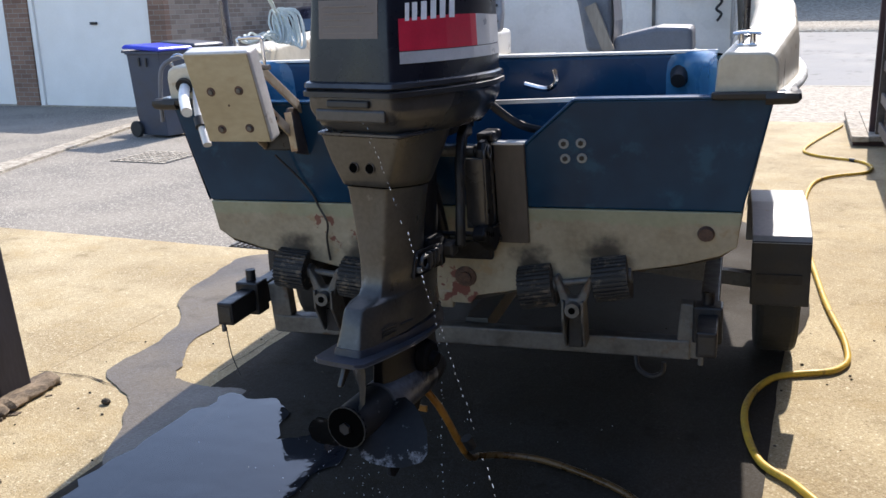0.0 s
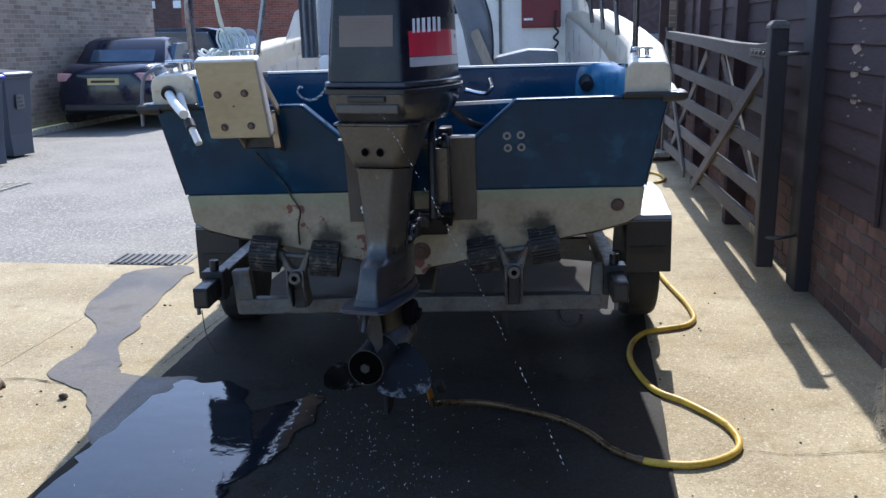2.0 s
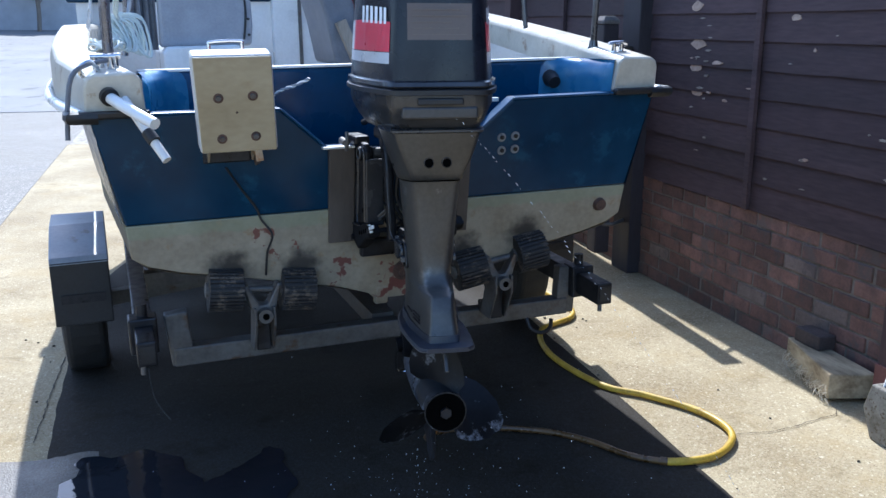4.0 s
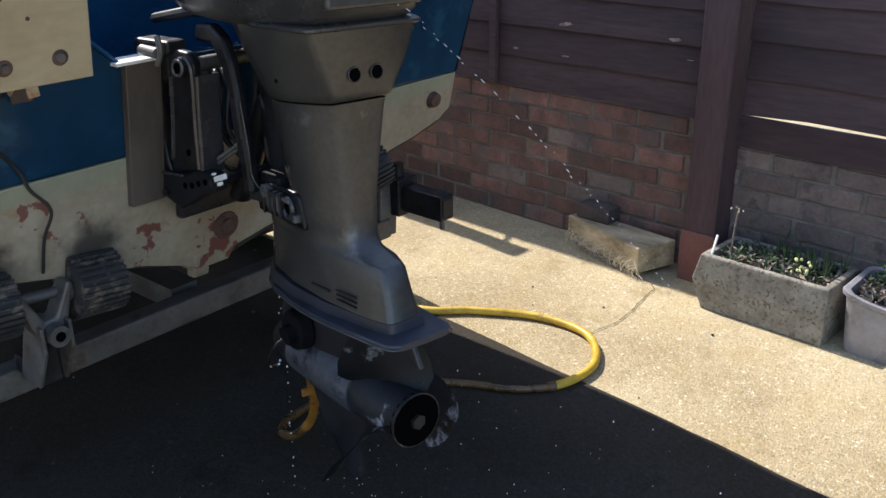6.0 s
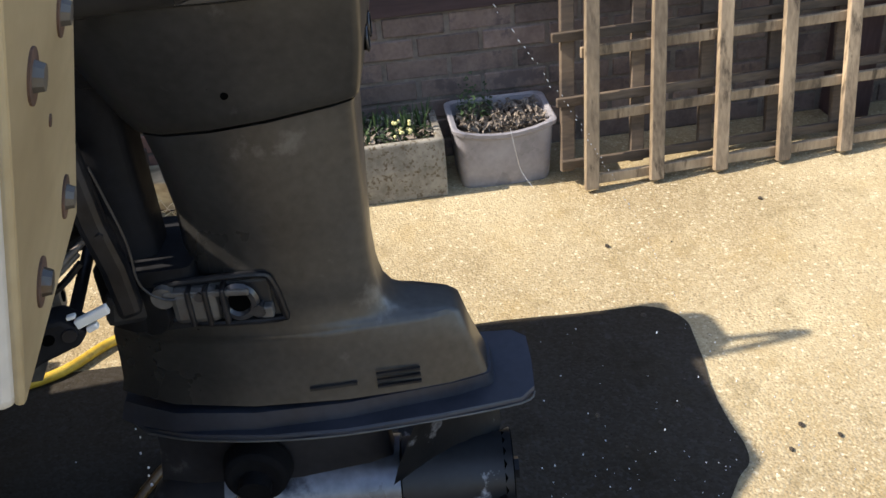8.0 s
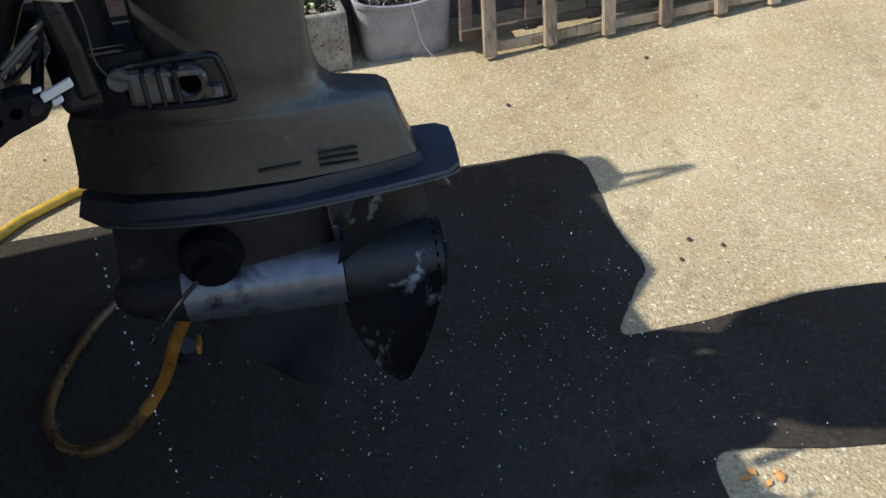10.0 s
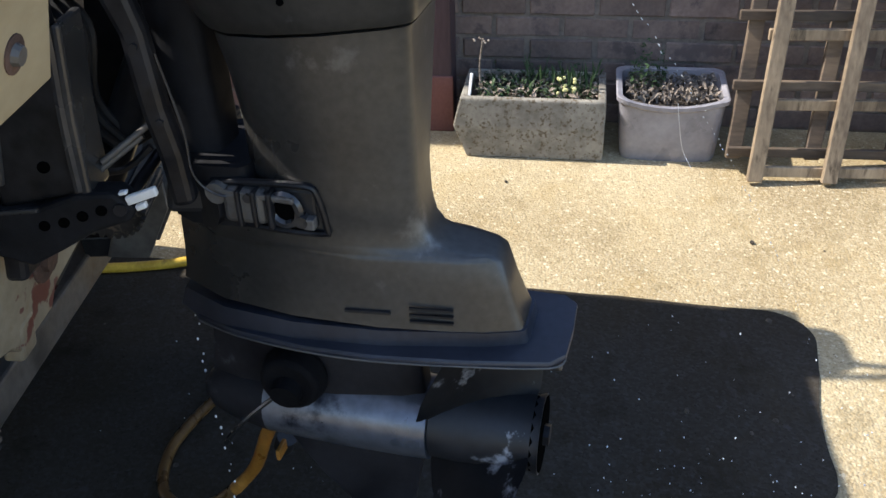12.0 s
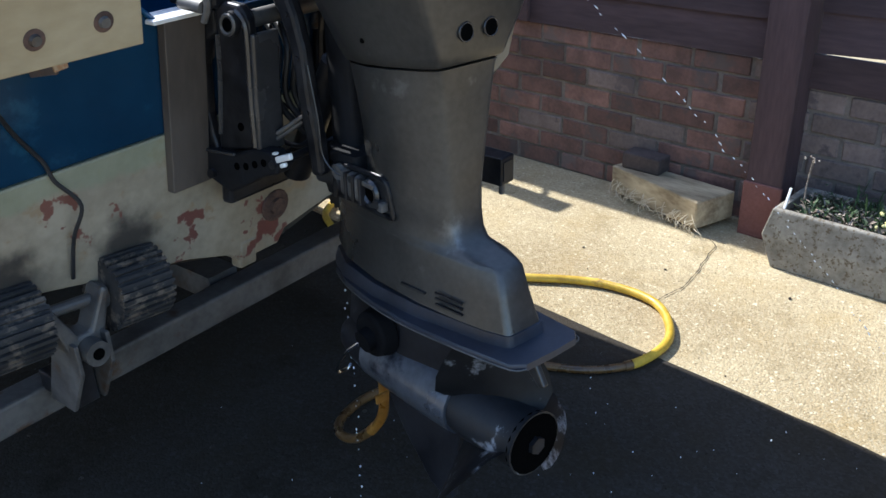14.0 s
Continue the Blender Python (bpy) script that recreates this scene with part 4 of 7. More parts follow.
    part("horn", tube([(C + 0.812, 0.14, 1.386), (C + 0.83, 0.14, 1.389), (C + 0.868, 0.14, 1.389), (C + 0.886, 0.14, 1.384)], 0.006, 8, 3), CHROME, post, smooth=True)
    # cleats
    for u, v in ((-0.87, 0.12), (-0.855, 0.18)):
        cl = part("cleat", rod((C + u - 0.035, v, 1.385), (C + u + 0.035, v, 1.385), 0.009), CHROME, boat, "steel cleat", smooth=True)
        for d in (-0.02, 0.02):
            part("cleat_foot", rod((C + u + d, v, 1.345), (C + u + d, v, 1.385), 0.01), CHROME, cl, smooth=True)
    part("shackle", tube([(C - 0.89, 0.08, 1.36), (C - 0.91, 0.06, 1.375), (C - 0.935, 0.05, 1.355), (C - 0.92, 0.06, 1.33), (C - 0.89, 0.08, 1.345)], 0.007, 8, 4), CHROME, boat, "steel shackle", smooth=True)
    part("line_end", tube([(C - 0.86, 0.12, 1.375), (C - 0.91, 0.06, 1.368), (C - 0.955, 0.03, 1.34), (C - 0.975, 0.02, 1.26), (C - 0.985, 0.01, 1.16)], 0.007, 8, 5), SEAT, boat, "frayed grey line hanging down", smooth=True)
    part("grab_hook", tube([(C + 0.20, 0.2, 1.25), (C + 0.27, 0.2, 1.235), (C + 0.30, 0.2, 1.26), (C + 0.295, 0.2, 1.295)], 0.009, 8), CHROME, boat, smooth=True)
    hook = [(-0.43, 0.25, 1.275), (-0.447, 0.255, 1.272), (-0.452, 0.262, 1.25), (-0.43, 0.27, 1.228), (-0.395, 0.27, 1.224), (-0.365, 0.25, 1.240), (-0.335, 0.22, 1.262), (-0.30, 0.18, 1.278), (-0.262, 0.138, 1.301)]
    for k in range(2):
        line = [(C + p.x, p.y + 0.004 * math.cos(n * 1.5 + k * math.pi), p.z + 0.004 * math.sin(n * 1.5 + k * math.pi)) for n, p in enumerate(smooth_line(hook, 5))]
        part("cord", tube(line, 0.0032, 6, 1), WHITE if k else SEATPALE, boat, "twisted pale cord", smooth=True)
    part("rod_holder", tube([(C - 0.865, 0.0, 1.278), (C - 0.82, -0.09, 1.25), (C - 0.758, -0.185, 1.215)], 0.0165, 12, 3), WHITE, boat, "white plastic tube", smooth=True)
    part("rod_holder", tube([(C - 0.825, 0.0, 1.27), (C - 0.785, -0.08, 1.20), (C - 0.732, -0.15, 1.108)], 0.0135, 12, 3), WHITE, boat, "white plastic tube", smooth=True)
    part("holder_clip", rod((C - 0.775, -0.098, 1.185), (C - 0.760, -0.12, 1.16), 0.018), BLACK, boat, smooth=True)
    part("holder_collar", rod((C - 0.867, 0.004, 1.282), (C - 0.862, -0.014, 1.277), 0.026), BLACK, boat, smooth=True)
    part("transducer_cable", tube([(C - 0.56, -0.05, 1.06), (C - 0.51, -0.015, 0.98), (C - 0.47, -0.012, 0.92), (C - 0.455, -0.014, 0.88), (C - 0.425, -0.03, 0.83), (C - 0.44, -0.02, 0.77), (C - 0.445, -0.01, 0.69)], 0.0036, 8), BLACK, boat, "black cable")
    return boat


build_boat()


# rope coil on the port gunwale
def build_rope():
    rope = thing("mooring_rope", "pale green mooring rope coiled over the hand rail", "rope", BOAT)
    rnd = random.Random(3)
    j = lambda q: rnd.uniform(-q, q)
    for i in range(3):
        ring = [(C - 0.80 + 0.012 * i, 0.33 + 0.03 * math.cos(q), 1.70 + 0.03 * math.sin(q)) for q in [k * math.tau / 8 for k in range(8)]]
        part("knot", tube(ring, 0.0045, 6, 3, closed=True), ROPE, rope, smooth=True)
    for i in range(4):
        part("strand", tube([(C - 0.795 + j(.012), 0.34, 1.69), (C - 0.80 + j(.012), 0.42 + j(.01), 1.61), (C - 0.805 + j(.012), 0.50 + j(.015), 1.53), (C - 0.80 + j(.015), 0.56, 1.47)], 0.0038, 6, 5), ROPE, rope, smooth=True)
    # loops fanning down over the gunwale's inner edge
    for i in range(13):
        k = i / 12
        ax, ay = C - 0.825 + 0.03 * k + j(.008), 0.56 + j(.02)
        bx, by, bz = C - 0.80 + 0.085 * k + j(.012), 0.50 + 0.06 * k + j(.02), 1.392 - 0.02 * k * k + j(.004)
        mx, mz = (ax + bx) / 2, 1.455 + 0.035 * k
        part("coil", tube([(ax, ay, 1.500 + j(.012)), (mx + 0.012 + 0.02 * k, (ay + by) / 2, mz + j(.01)), (bx + 0.012, by, bz + 0.012), (bx - 0.006, by - 0.012, bz), (mx - 0.012, (ay + by) / 2 - 0.01, mz - 0.03 + j(.01)), (ax - 0.012, ay - 0.008, 1.47 + j(.01))], 0.0042, 6, 4, closed=True), ROPE, rope, smooth=True)
    for i in range(9):
        cx, cy, rr = C - 0.835 + j(.035), 0.42 + 0.025 * i + j(.02), rnd.uniform(0.022, 0.042)
        ring = [(cx + rr * math.cos(q), cy + rr * 1.2 * math.sin(q), 1.392 + 0.006 * (i % 3) + 0.012 * (1 + math.sin(q * 2 + i))) for q in [k * math.tau / 9 for k in range(9)]]
        part("slack", tube(ring, 0.0042, 6, 3, closed=True), ROPE, rope, smooth=True)


build_rope()


# ---- auxiliary motor bracket on the transom ----
def build_bracket():
    br = thing("motor_bracket", "cream auxiliary motor bracket bolted to the transom", "bracket", BOAT)
    def fn(u, z, t):
        return Vector((C - 0.555 + u - 0.06 * (z - 1.26), -0.31 + t - 0.27 * (z - 1.26), z + 0.27 * t))
    rim = lambda d: [(-0.104 + d, 1.133 + d), (0.104 - d, 1.133 + d), (0.104 - d, 1.395 - d), (-0.104 + d, 1.395 - d)]
    pad = part("pad", prism(rim(0), fn, 0.0015, 0.058), PADSIDE, br, "white gelcoat clamp pad", bevel=0.010, seg=4)
    part("pad_face", prism(rim(0.004), fn, -0.0015, 0.004), PADCREAM, pad, "scuffed beige front face", bevel=0.0025, seg=2)
    for u, z in ((-0.045, 1.285), (0.045, 1.288), (-0.045, 1.175), (0.045, 1.178)):
        p, nn = fn(u, z, -0.0015), Vector((0, -1, -0.27)).normalized()
        part("bolt_hole", rod(p + nn * 0.0012, p - nn * 0.02, 0.0135, n=20), RUSTDARK, pad, "rusty countersunk hole")
        part("bolt", rod(p + nn * 0.006, p - nn * 0.004, 0.0065, 0.0095, n=10), GALV, pad, "dull bolt head")
    part("pock", rod(fn(0.0, 1.245, -0.0015) + Vector((0, -0.0008, 0)), fn(0.0, 1.245, 0.01), 0.0035, n=10), RUSTDARK, pad)
    for u in (-0.06, 0.07):
        x = C - 0.555 + u
        arm = part("arm", beam((x, -0.245, 1.248), (x + 0.01, -0.012, 1.085), 0.007, 0.030), BRKPAINT, br, "rust-stained pale arm", bevel=0.003)
        part("arm_hole", rod((x - 0.006, -0.185, 1.192), (x + 0.012, -0.185, 1.192), 0.007), PITCH, arm)
        part("upper_arm", beam((x + 0.009, -0.262, 1.35), (x + 0.015, -0.012, 1.20), 0.007, 0.030), BRKPAINT, br, "rust-stained pale arm", bevel=0.003)
        lug = [(-0.232 + 0.022 * math.cos(q), 1.235 + 0.022 * math.sin(q)) for q in [math.pi * (1.0 + k / 6) for k in range(7)]] + [(-0.215, 1.30), (-0.225, 1.38), (-0.31, 1.38), (-0.295, 1.28)]
        ear = part("ear", prism(lug, lambda v, z, t: Vector((x - 0.008 + t, v, z)), -0.004, 0.004), BRKPAINT, br, "rust-stained pale ear plate", bevel=0.002)
        for v, z in ((-0.232, 1.235), (-0.255, 1.345)):
            part("pivot_bolt", rod((x - 0.022, v, z), (x + 0.016, v, z), 0.0045, n=10), CHROME, ear, "steel pivot bolt")
            part("pivot_nut", rod((x - 0.020, v, z), (x - 0.011, v, z), 0.008, n=6), CHROME, ear, "steel nut")
    part("base_plate", box(C - 0.62, -0.012, 1.07, C - 0.48, 0.0, 1.19), DARKMETAL, br, "dark steel base plate", bevel=0.004)
    side = [(-0.004, 1.055), (-0.082, 1.072), (-0.096, 1.09), (-0.096, 1.20), (-0.084, 1.212), (-0.004, 1.205)]
    flange = part("side_flange", prism(side, lambda v, z, t: Vector((C - 0.474 + t + 0.12 * (1.13 - z), v, z)), -0.003, 0.003), BRKBROWN, br, "rust-brown steel side flange", bevel=0.0015)
    part("flange_lip", beam((C - 0.466, -0.094, 1.08), (C - 0.480, -0.094, 1.20), 0.022, 0.005, up=(0, 1, 0)), BRKPAINT, flange, "worn pale lip", bevel=0.001)
    part("handle", tube([(C - 0.598, -0.15, 1.345), (C - 0.596, -0.15, 1.412), (C - 0.590, -0.15, 1.424), (C - 0.515, -0.165, 1.426), (C - 0.508, -0.165, 1.414), (C - 0.506, -0.165, 1.345)], 0.0055, 8, 4), CHROME, br, "steel lifting handle", smooth=True)
    part("pivot_disc", rod((C - 0.486, -0.235, 1.265), (C - 0.470, -0.240, 1.265), 0.013, n=20), PADCREAM, br, "cream end disc", bevel=0.002)
    part("spring", tube([(C - 0.575 + 0.026 * math.cos(i * 0.8), -0.03 - 0.0016 * i, 1.13 + 0.026 * math.sin(i * 0.8) + 0.0012 * i) for i in range(110)], 0.005, 6, 1), DARKMETAL, br, "steel spring", smooth=True)
    part("clamp_bar", rod((C - 0.66, -0.24, 1.345), (C - 0.45, -0.24, 1.345), 0.008), GALV, br)


build_bracket()


# ---- outboard motor ----
def plan(vr, vf, hr, hm, hf):
    """A plan ring: rear face hr, widest hm, front hf (half widths), from vr to vf, with eased rear corners."""
    ln = vf - vr
    c, q, r = Vector((hr, vr)), Vector((hr + (hm - hr) * 0.45, vr + ln * 0.10)), min(0.011, hr * 0.35)
    d = (q - c).normalized()
    ease = [(hr - r, vr), tuple(c + Vector((-0.38, 0)) * r + d * r * 0.12 + Vector((0, 0.02)) * r), tuple(c + d * r * 0.42 + Vector((-0.06, 0)) * r), tuple(c + d * r)]
    half = ease + [tuple(q), (hm, vr + ln * 0.38), (hm, vr + ln * 0.62), (hm * 0.6 + hf * 0.4, vr + ln * 0.84), (hf, vf - ln * 0.05), (hf * 0.45, vf)]
    return half + [(-u, v) for u, v in reversed(half)]


COWL_HALF = [(0.0, -0.122), (0.06, -0.124), (0.112, -0.122), (0.124, -0.112), (0.150, -0.05), (0.178, 0.05), (0.196, 0.17), (0.196, 0.28), (0.172, 0.39), (0.115, 0.455), (0.05, 0.478), (0.0, 0.48)]


def cowl_point(s, z, off=0.0):
    """A point of the cowl's side: s from 0 (rear middle) to 11 (front middle), to starboard."""
    i = min(int(s), 10)
    a, b = Vector(COWL_HALF[i]), Vector(COWL_HALF[i + 1])
    p = a.lerp(b, s - i)
    d = (b - a).normalized()
    k = (z - 1.30) / 0.40
    w = 1.0 - 0.16 * k - 0.10 * max(0, k - 0.8) ** 2 * 25
    e = 1.0 - 0.03 * k - 0.08 * max(0, k - 0.85) ** 2 * 25
    u, v = p.x * w + d.y * off, (p.y - 0.18) * e + 0.18 - d.x * off
    return Vector((u, v + 0.02 * k, z - (0.035 * max(0, (0.05 - p.y) / 0.17) + 0.05 * max(0, (p.y - 0.2) / 0.28)) * max(0, k - 0.25)))


def cowl_patch(s0, s1, z0, z1, side, off=0.0016, n=10, slant=0.0):
    bm = bmesh.new()
    rows = []
    for j in range(3):
        row = []
        for i in range(n + 1):
            z = z0 + (z1 - z0) * j / 2
            q = cowl_point(s0 + (s1 - s0) * i / n + slant * j, z, off)
            row.append(bm.verts.new((q.x * side, q.y, q.z)))
        rows.append(row)
    for a, b in zip(rows, rows[1:]):
        for i in range(n):
            bm.faces.new((a[i], a[i + 1], b[i + 1], b[i]))
    return bm


def build_motor():
    mo = thing("outboard_motor", "dark outboard motor with red and silver side bands on the transom", "outboard motor", MOTOR)
    # cowl
    rings = []
    for z in (1.305, 1.33, 1.40, 1.47, 1.54, 1.60, 1.645, 1.675, 1.692, 1.70):
        half = [cowl_point(s * 0.5, z) for s in range(23)]
        rings.append(half + [Vector((-p.x, p.y, p.z)) for p in reversed(half[1:-1])])
    cowl = part("cowl", loft(rings), COWL, mo, "dark navy engine cowl", smooth=True)
    for side in (-1, 1):
        part("red_band", cowl_patch(3.25, 6.3, 1.395, 1.475, side), REDDEC, cowl, "red side band")
        part("silver_band", cowl_patch(3.25, 8.0, 1.365, 1.393, side), SILVERDEC, cowl, "silver side band")
        part("silver_front", cowl_patch(6.3, 8.2, 1.395, 1.475, side), SILVERDEC, cowl, "silver side panel")
        for i in range(6):
            s0 = 3.55 + i * 0.33
            part("lettering_bar", cowl_patch(s0, s0 + 0.20, 1.468, 1.512, side, 0.0026, 3, 0.02), WHITEDEC, cowl, "white bar of lettering")
        part("highlight_line", cowl_patch(3.2, 8.5, 1.585, 1.590, side, 0.001), BLACK, cowl)
        part("highlight_line", cowl_patch(3.2, 8.5, 1.625, 1.629, side, 0.001), BLACK, cowl)
    part("rear_label", prism([(-0.083, 1.425), (0.083, 1.425), (0.083, 1.515), (-0.083, 1.515)], lambda u, z, t: Vector((u, cowl_point(0, z).y - t, z)), -0.002, 0.002), BRONZE, cowl, "faded grey rear label")
    for k in range(5):
        part("label_bar", box(-0.07, 0, 1.437 + k * 0.0155, 0.07 - 0.02 * (k % 3), 0.0012, 1.4395 + k * 0.0155, m=Matrix.Translation((0, cowl_point(0, 1.44).y - 0.0022, 0))), LABELBAR, cowl)
    part("air_slot", box(-0.075, -0.135, 1.612, 0.075, -0.09, 1.645), BLACK, cowl, "black air intake slot", bevel=0.008)
    part("slot_lip", beam((-0.04, -0.128, 1.652), (0.04, -0.128, 1.652), 0.012, 0.004), SILVERDEC, cowl)
    # rim and lower pan
    def pan_ring(k, z):
        half = [cowl_point(s * 0.5, 1.30) for s in range(23)]
        half = [Vector((p.x * k, (p.y - 0.17) * (k if k > 1 else k * 0.9 + 0.1) + 0.17, z)) for p in half]
        return half + [Vector((-p.x, p.y, p.z)) for p in reversed(half[1:-1])]
    part("cowl_seal", loft([pan_ring(1.02, 1.286), pan_ring(1.055, 1.288), pan_ring(1.055, 1.300), pan_ring(1.01, 1.306)]), BLACK, mo, "black rubber cowl seal", smooth=True)
    part("cowl_trim", loft([pan_ring(1.03, 1.306), pan_ring(1.045, 1.310), pan_ring(1.035, 1.320), pan_ring(1.0, 1.324)]), RIM, mo, "raised rim of the cowl", smooth=True)
    part("lower_pan", loft([pan_ring(k, z) for k, z in ((1.0, 1.286), (1.0, 1.262), (0.985, 1.250), (0.93, 1.226), (0.915, 1.222), (0.90, 1.214), (0.80, 1.19), (0.62, 1.178))]), PANM, mo, "dark grey lower engine pan", smooth=True)
    part("pan_latch", box(-0.06, -0.135, 1.262, 0.06, -0.10, 1.280), BLACK, mo, "black cowl latch recess", bevel=0.004)
    part("pan_plate", box(-0.10, -0.126, 1.226, 0.10, -0.09, 1.258), PANM, mo, bevel=0.006)
    # leg
    def ring_at(z, q, slope):
        return [Vector((u, v, z - slope * (v + 0.055))) for u, v in plan(*q)]
    sec = [(1.19, 0.0, -0.088, 0.255, 0.114, 0.136, 0.085), (1.12, 0.04, -0.082, 0.222, 0.090, 0.112, 0.07), (1.075, 0.08, -0.074, 0.197, 0.071, 0.093, 0.06), (1.060, 0.095, -0.070, 0.186, 0.066, 0.087, 0.055), (1.0565, 0.10, -0.066, 0.182, 0.062, 0.083, 0.052)]
    part("midsection", loft([ring_at(z, q, k) for z, k, *q in sec]), GREYLEG, mo, "grey upper leg with two exhaust holes", smooth=True)
    part("mid_flange", loft([ring_at(z, (-0.088 - k, 0.255 + k, 0.114 + k, 0.136 + k, 0.085), 0.0) for z, k in ((1.186, 0.002), (1.189, 0.006), (1.194, 0.006), (1.197, 0.002))]), PANM, mo, "worn edge of the leg flange", smooth=True)
    # joint gap under the upper leg, coloured black for the shadow in it
    part("leg_shade_gap", loft([ring_at(z, (-0.056, 0.168, 0.050, 0.074, 0.045), 0.10) for z in (1.060, 1.049)]), PITCH, mo, "joint line across the leg, its shade painted black", smooth=True)
    for u, v, z in ((-0.098, 0.06, 1.085), (-0.100, 0.075, 1.098)):
        part("side_pock", rod((u - 0.004, v, z), (u + 0.01, v, z), 0.004, n=10), PITCH, mo, "small dark drain hole")
    for u in (-0.023, 0.025):
        part("exhaust_hole", rod((u, -0.0835, 1.107), (u, -0.05, 1.107), 0.0125), PITCH, mo, "black exhaust hole", smooth=True)
        part("hole_rim", tube([(u + 0.0132 * math.cos(a), -0.0825, 1.107 + 0.0135 * math.sin(a)) for a in [i * math.tau / 12 for i in range(12)]], 0.0016, 6, 1, closed=True), PANM, mo, smooth=True)
    sec = [(1.0525, 0.10, -0.064, 0.179, 0.058, 0.081, 0.05), (1.045, 0.10, -0.062, 0.178, 0.056, 0.080, 0.05), (1.0, 0.07, -0.060, 0.171, 0.050, 0.077, 0.045), (0.93, 0.03, -0.057, 0.165, 0.042, 0.071, 0.04), (0.88, 0.0, -0.055, 0.166, 0.037, 0.067, 0.038), (0.855, 0.0, -0.054, 0.166, 0.035, 0.066, 0.036), (0.835, 0.0, -0.055, 0.168, 0.034, 0.065, 0.035), (0.815, 0.0, -0.056, 0.174, 0.033, 0.064, 0.034), (0.800, 0.0, -0.059, 0.240, 0.0325, 0.063, 0.032), (0.785, 0.0, -0.063, 0.266, 0.032, 0.062, 0.03), (0.770, 0.0, -0.075, 0.276, 0.031, 0.061, 0.028), (0.761, 0.0, -0.095, 0.280, 0.030, 0.061, 0.026), (0.757, 0.0, -0.145, 0.283, 0.026, 0.060, 0.025), (0.750, 0.0, -0.156, 0.285, 0.026, 0.060, 0.024), (0.71, 0.0, -0.168, 0.288, 0.030, 0.060, 0.022), (0.675, 0.0, -0.180, 0.292, 0.034, 0.061, 0.022), (0.655, 0.0, -0.188, 0.298, 0.037, 0.064, 0.022)]
    part("leg", loft([ring_at(z, q, k) for z, k, *q in sec]), GREYLEG, mo, "bronze grey driveshaft leg", smooth=True)
    tilt = lambda v: 0.636 + (v + 0.2) * -0.065
    half = [(0.0, -0.245), (0.055, -0.243), (0.074, -0.225), (0.086, -0.12), (0.092, 0.0), (0.085, 0.1), (0.066, 0.2), (0.04, 0.27), (0.0, 0.31)]
    ring = half + [(-u, v) for u, v in reversed(half[1:-1])]
    part("cavitation_plate", loft([[Vector((u * k, v, tilt(v) + d)) for u, v in ring] for k, d in ((0.97, -0.006), (1.0, -0.003), (1.0, 0.003), (0.97, 0.006))]), AVBLUE, mo, "dark blue grey cavitation plate", smooth=True)
    for side in (-1, 1):
        part("worn_edge", tube([(side * u * 1.002, v, tilt(v) - 0.002) for u, v in half[1:8]], 0.0014, 6, 4), GALV, mo, "bare worn plate edge", smooth=True)
    sec2 = [(0.66, -0.190, 0.30, 0.038, 0.066, 0.024), (0.632, -0.196, 0.31, 0.040, 0.070, 0.03)]
    part("leg_skirt", loft([[Vector((u, v, z - (v + 0.2) * 0.045)) for u, v in plan(*q)] for z, *q in sec2]), AVBLUE, mo, "dark skirt of the leg", smooth=True)
    for side in (-1, 1):
        for k in range(3):
            part("water_slot", beam((side * 0.062, -0.045, 0.690 - k * 0.010), (side * 0.0535, -0.10, 0.688 - k * 0.010), 0.004, 0.003), BLACK, mo, "black slot")
        part("water_slot", beam((side * 0.0645, 0.04, 0.676), (side * 0.0625, -0.02, 0.679), 0.004, 0.004), BLACK, mo, "black slot")
    # lower gearcase
    sec = [(0.62, -0.045, 0.27, 0.016, 0.034, 0.012), (0.55, -0.045, 0.275, 0.016, 0.034, 0.012), (0.49, -0.05, 0.285, 0.018, 0.038, 0.014), (0.45, -0.05, 0.29, 0.02, 0.04, 0.014)]
    part("gearcase_strut", loft([[Vector((u, v, z)) for u, v in plan(*q)] for z, *q in sec]), DARKLEG, mo, "dark scuffed strut", smooth=True)
    rings = []
    for v, r in ((0.305, 0.006), (0.297, 0.022), (0.278, 0.038), (0.24, 0.050), (0.19, 0.058), (0.08, 0.062), (-0.02, 0.062), (-0.055, 0.061)):
        rings.append([Vector((r * math.cos(a), v, 0.452 + r * math.sin(a))) for a in [i * math.tau / 20 for i in range(20)]])
    part("gearcase", loft(rings[4:]), WORN, mo, "worn bare metal gearcase", smooth=True)
    part("gearcase_nose", loft([[p * 1.0 for p in r] for r in rings[:5]]), DARKLEG, mo, "dark gearcase nose", smooth=True)
    fn = lambda v, z, t: Vector((t, v, z))
    part("skeg", prism([(0.20, 0.41), (0.13, 0.30), (0.05, 0.215), (0.01, 0.20), (-0.015, 0.215), (-0.02, 0.28), (-0.045, 0.41)], fn, -0.007, 0.007), DARKLEG, mo, "worn dark skeg", bevel=0.004)
    part("trim_tab", prism([(-0.15, 0.635), (-0.20, 0.633), (-0.235, 0.575), (-0.222, 0.57)], fn, -0.006, 0.006), GREYLEG, mo, "grey trim tab", bevel=0.003)
    prop = part("propeller", loft([[Vector((r * math.cos(a), v, 0.452 + r * math.sin(a))) for a in [i * math.tau / 18 for i in range(18)]] for v, r in ((-0.057, 0.056), (-0.09, 0.058), (-0.17, 0.054), (-0.20, 0.054), (-0.212, 0.058))]), PROPM, mo, "chipped dark propeller", smooth=True)
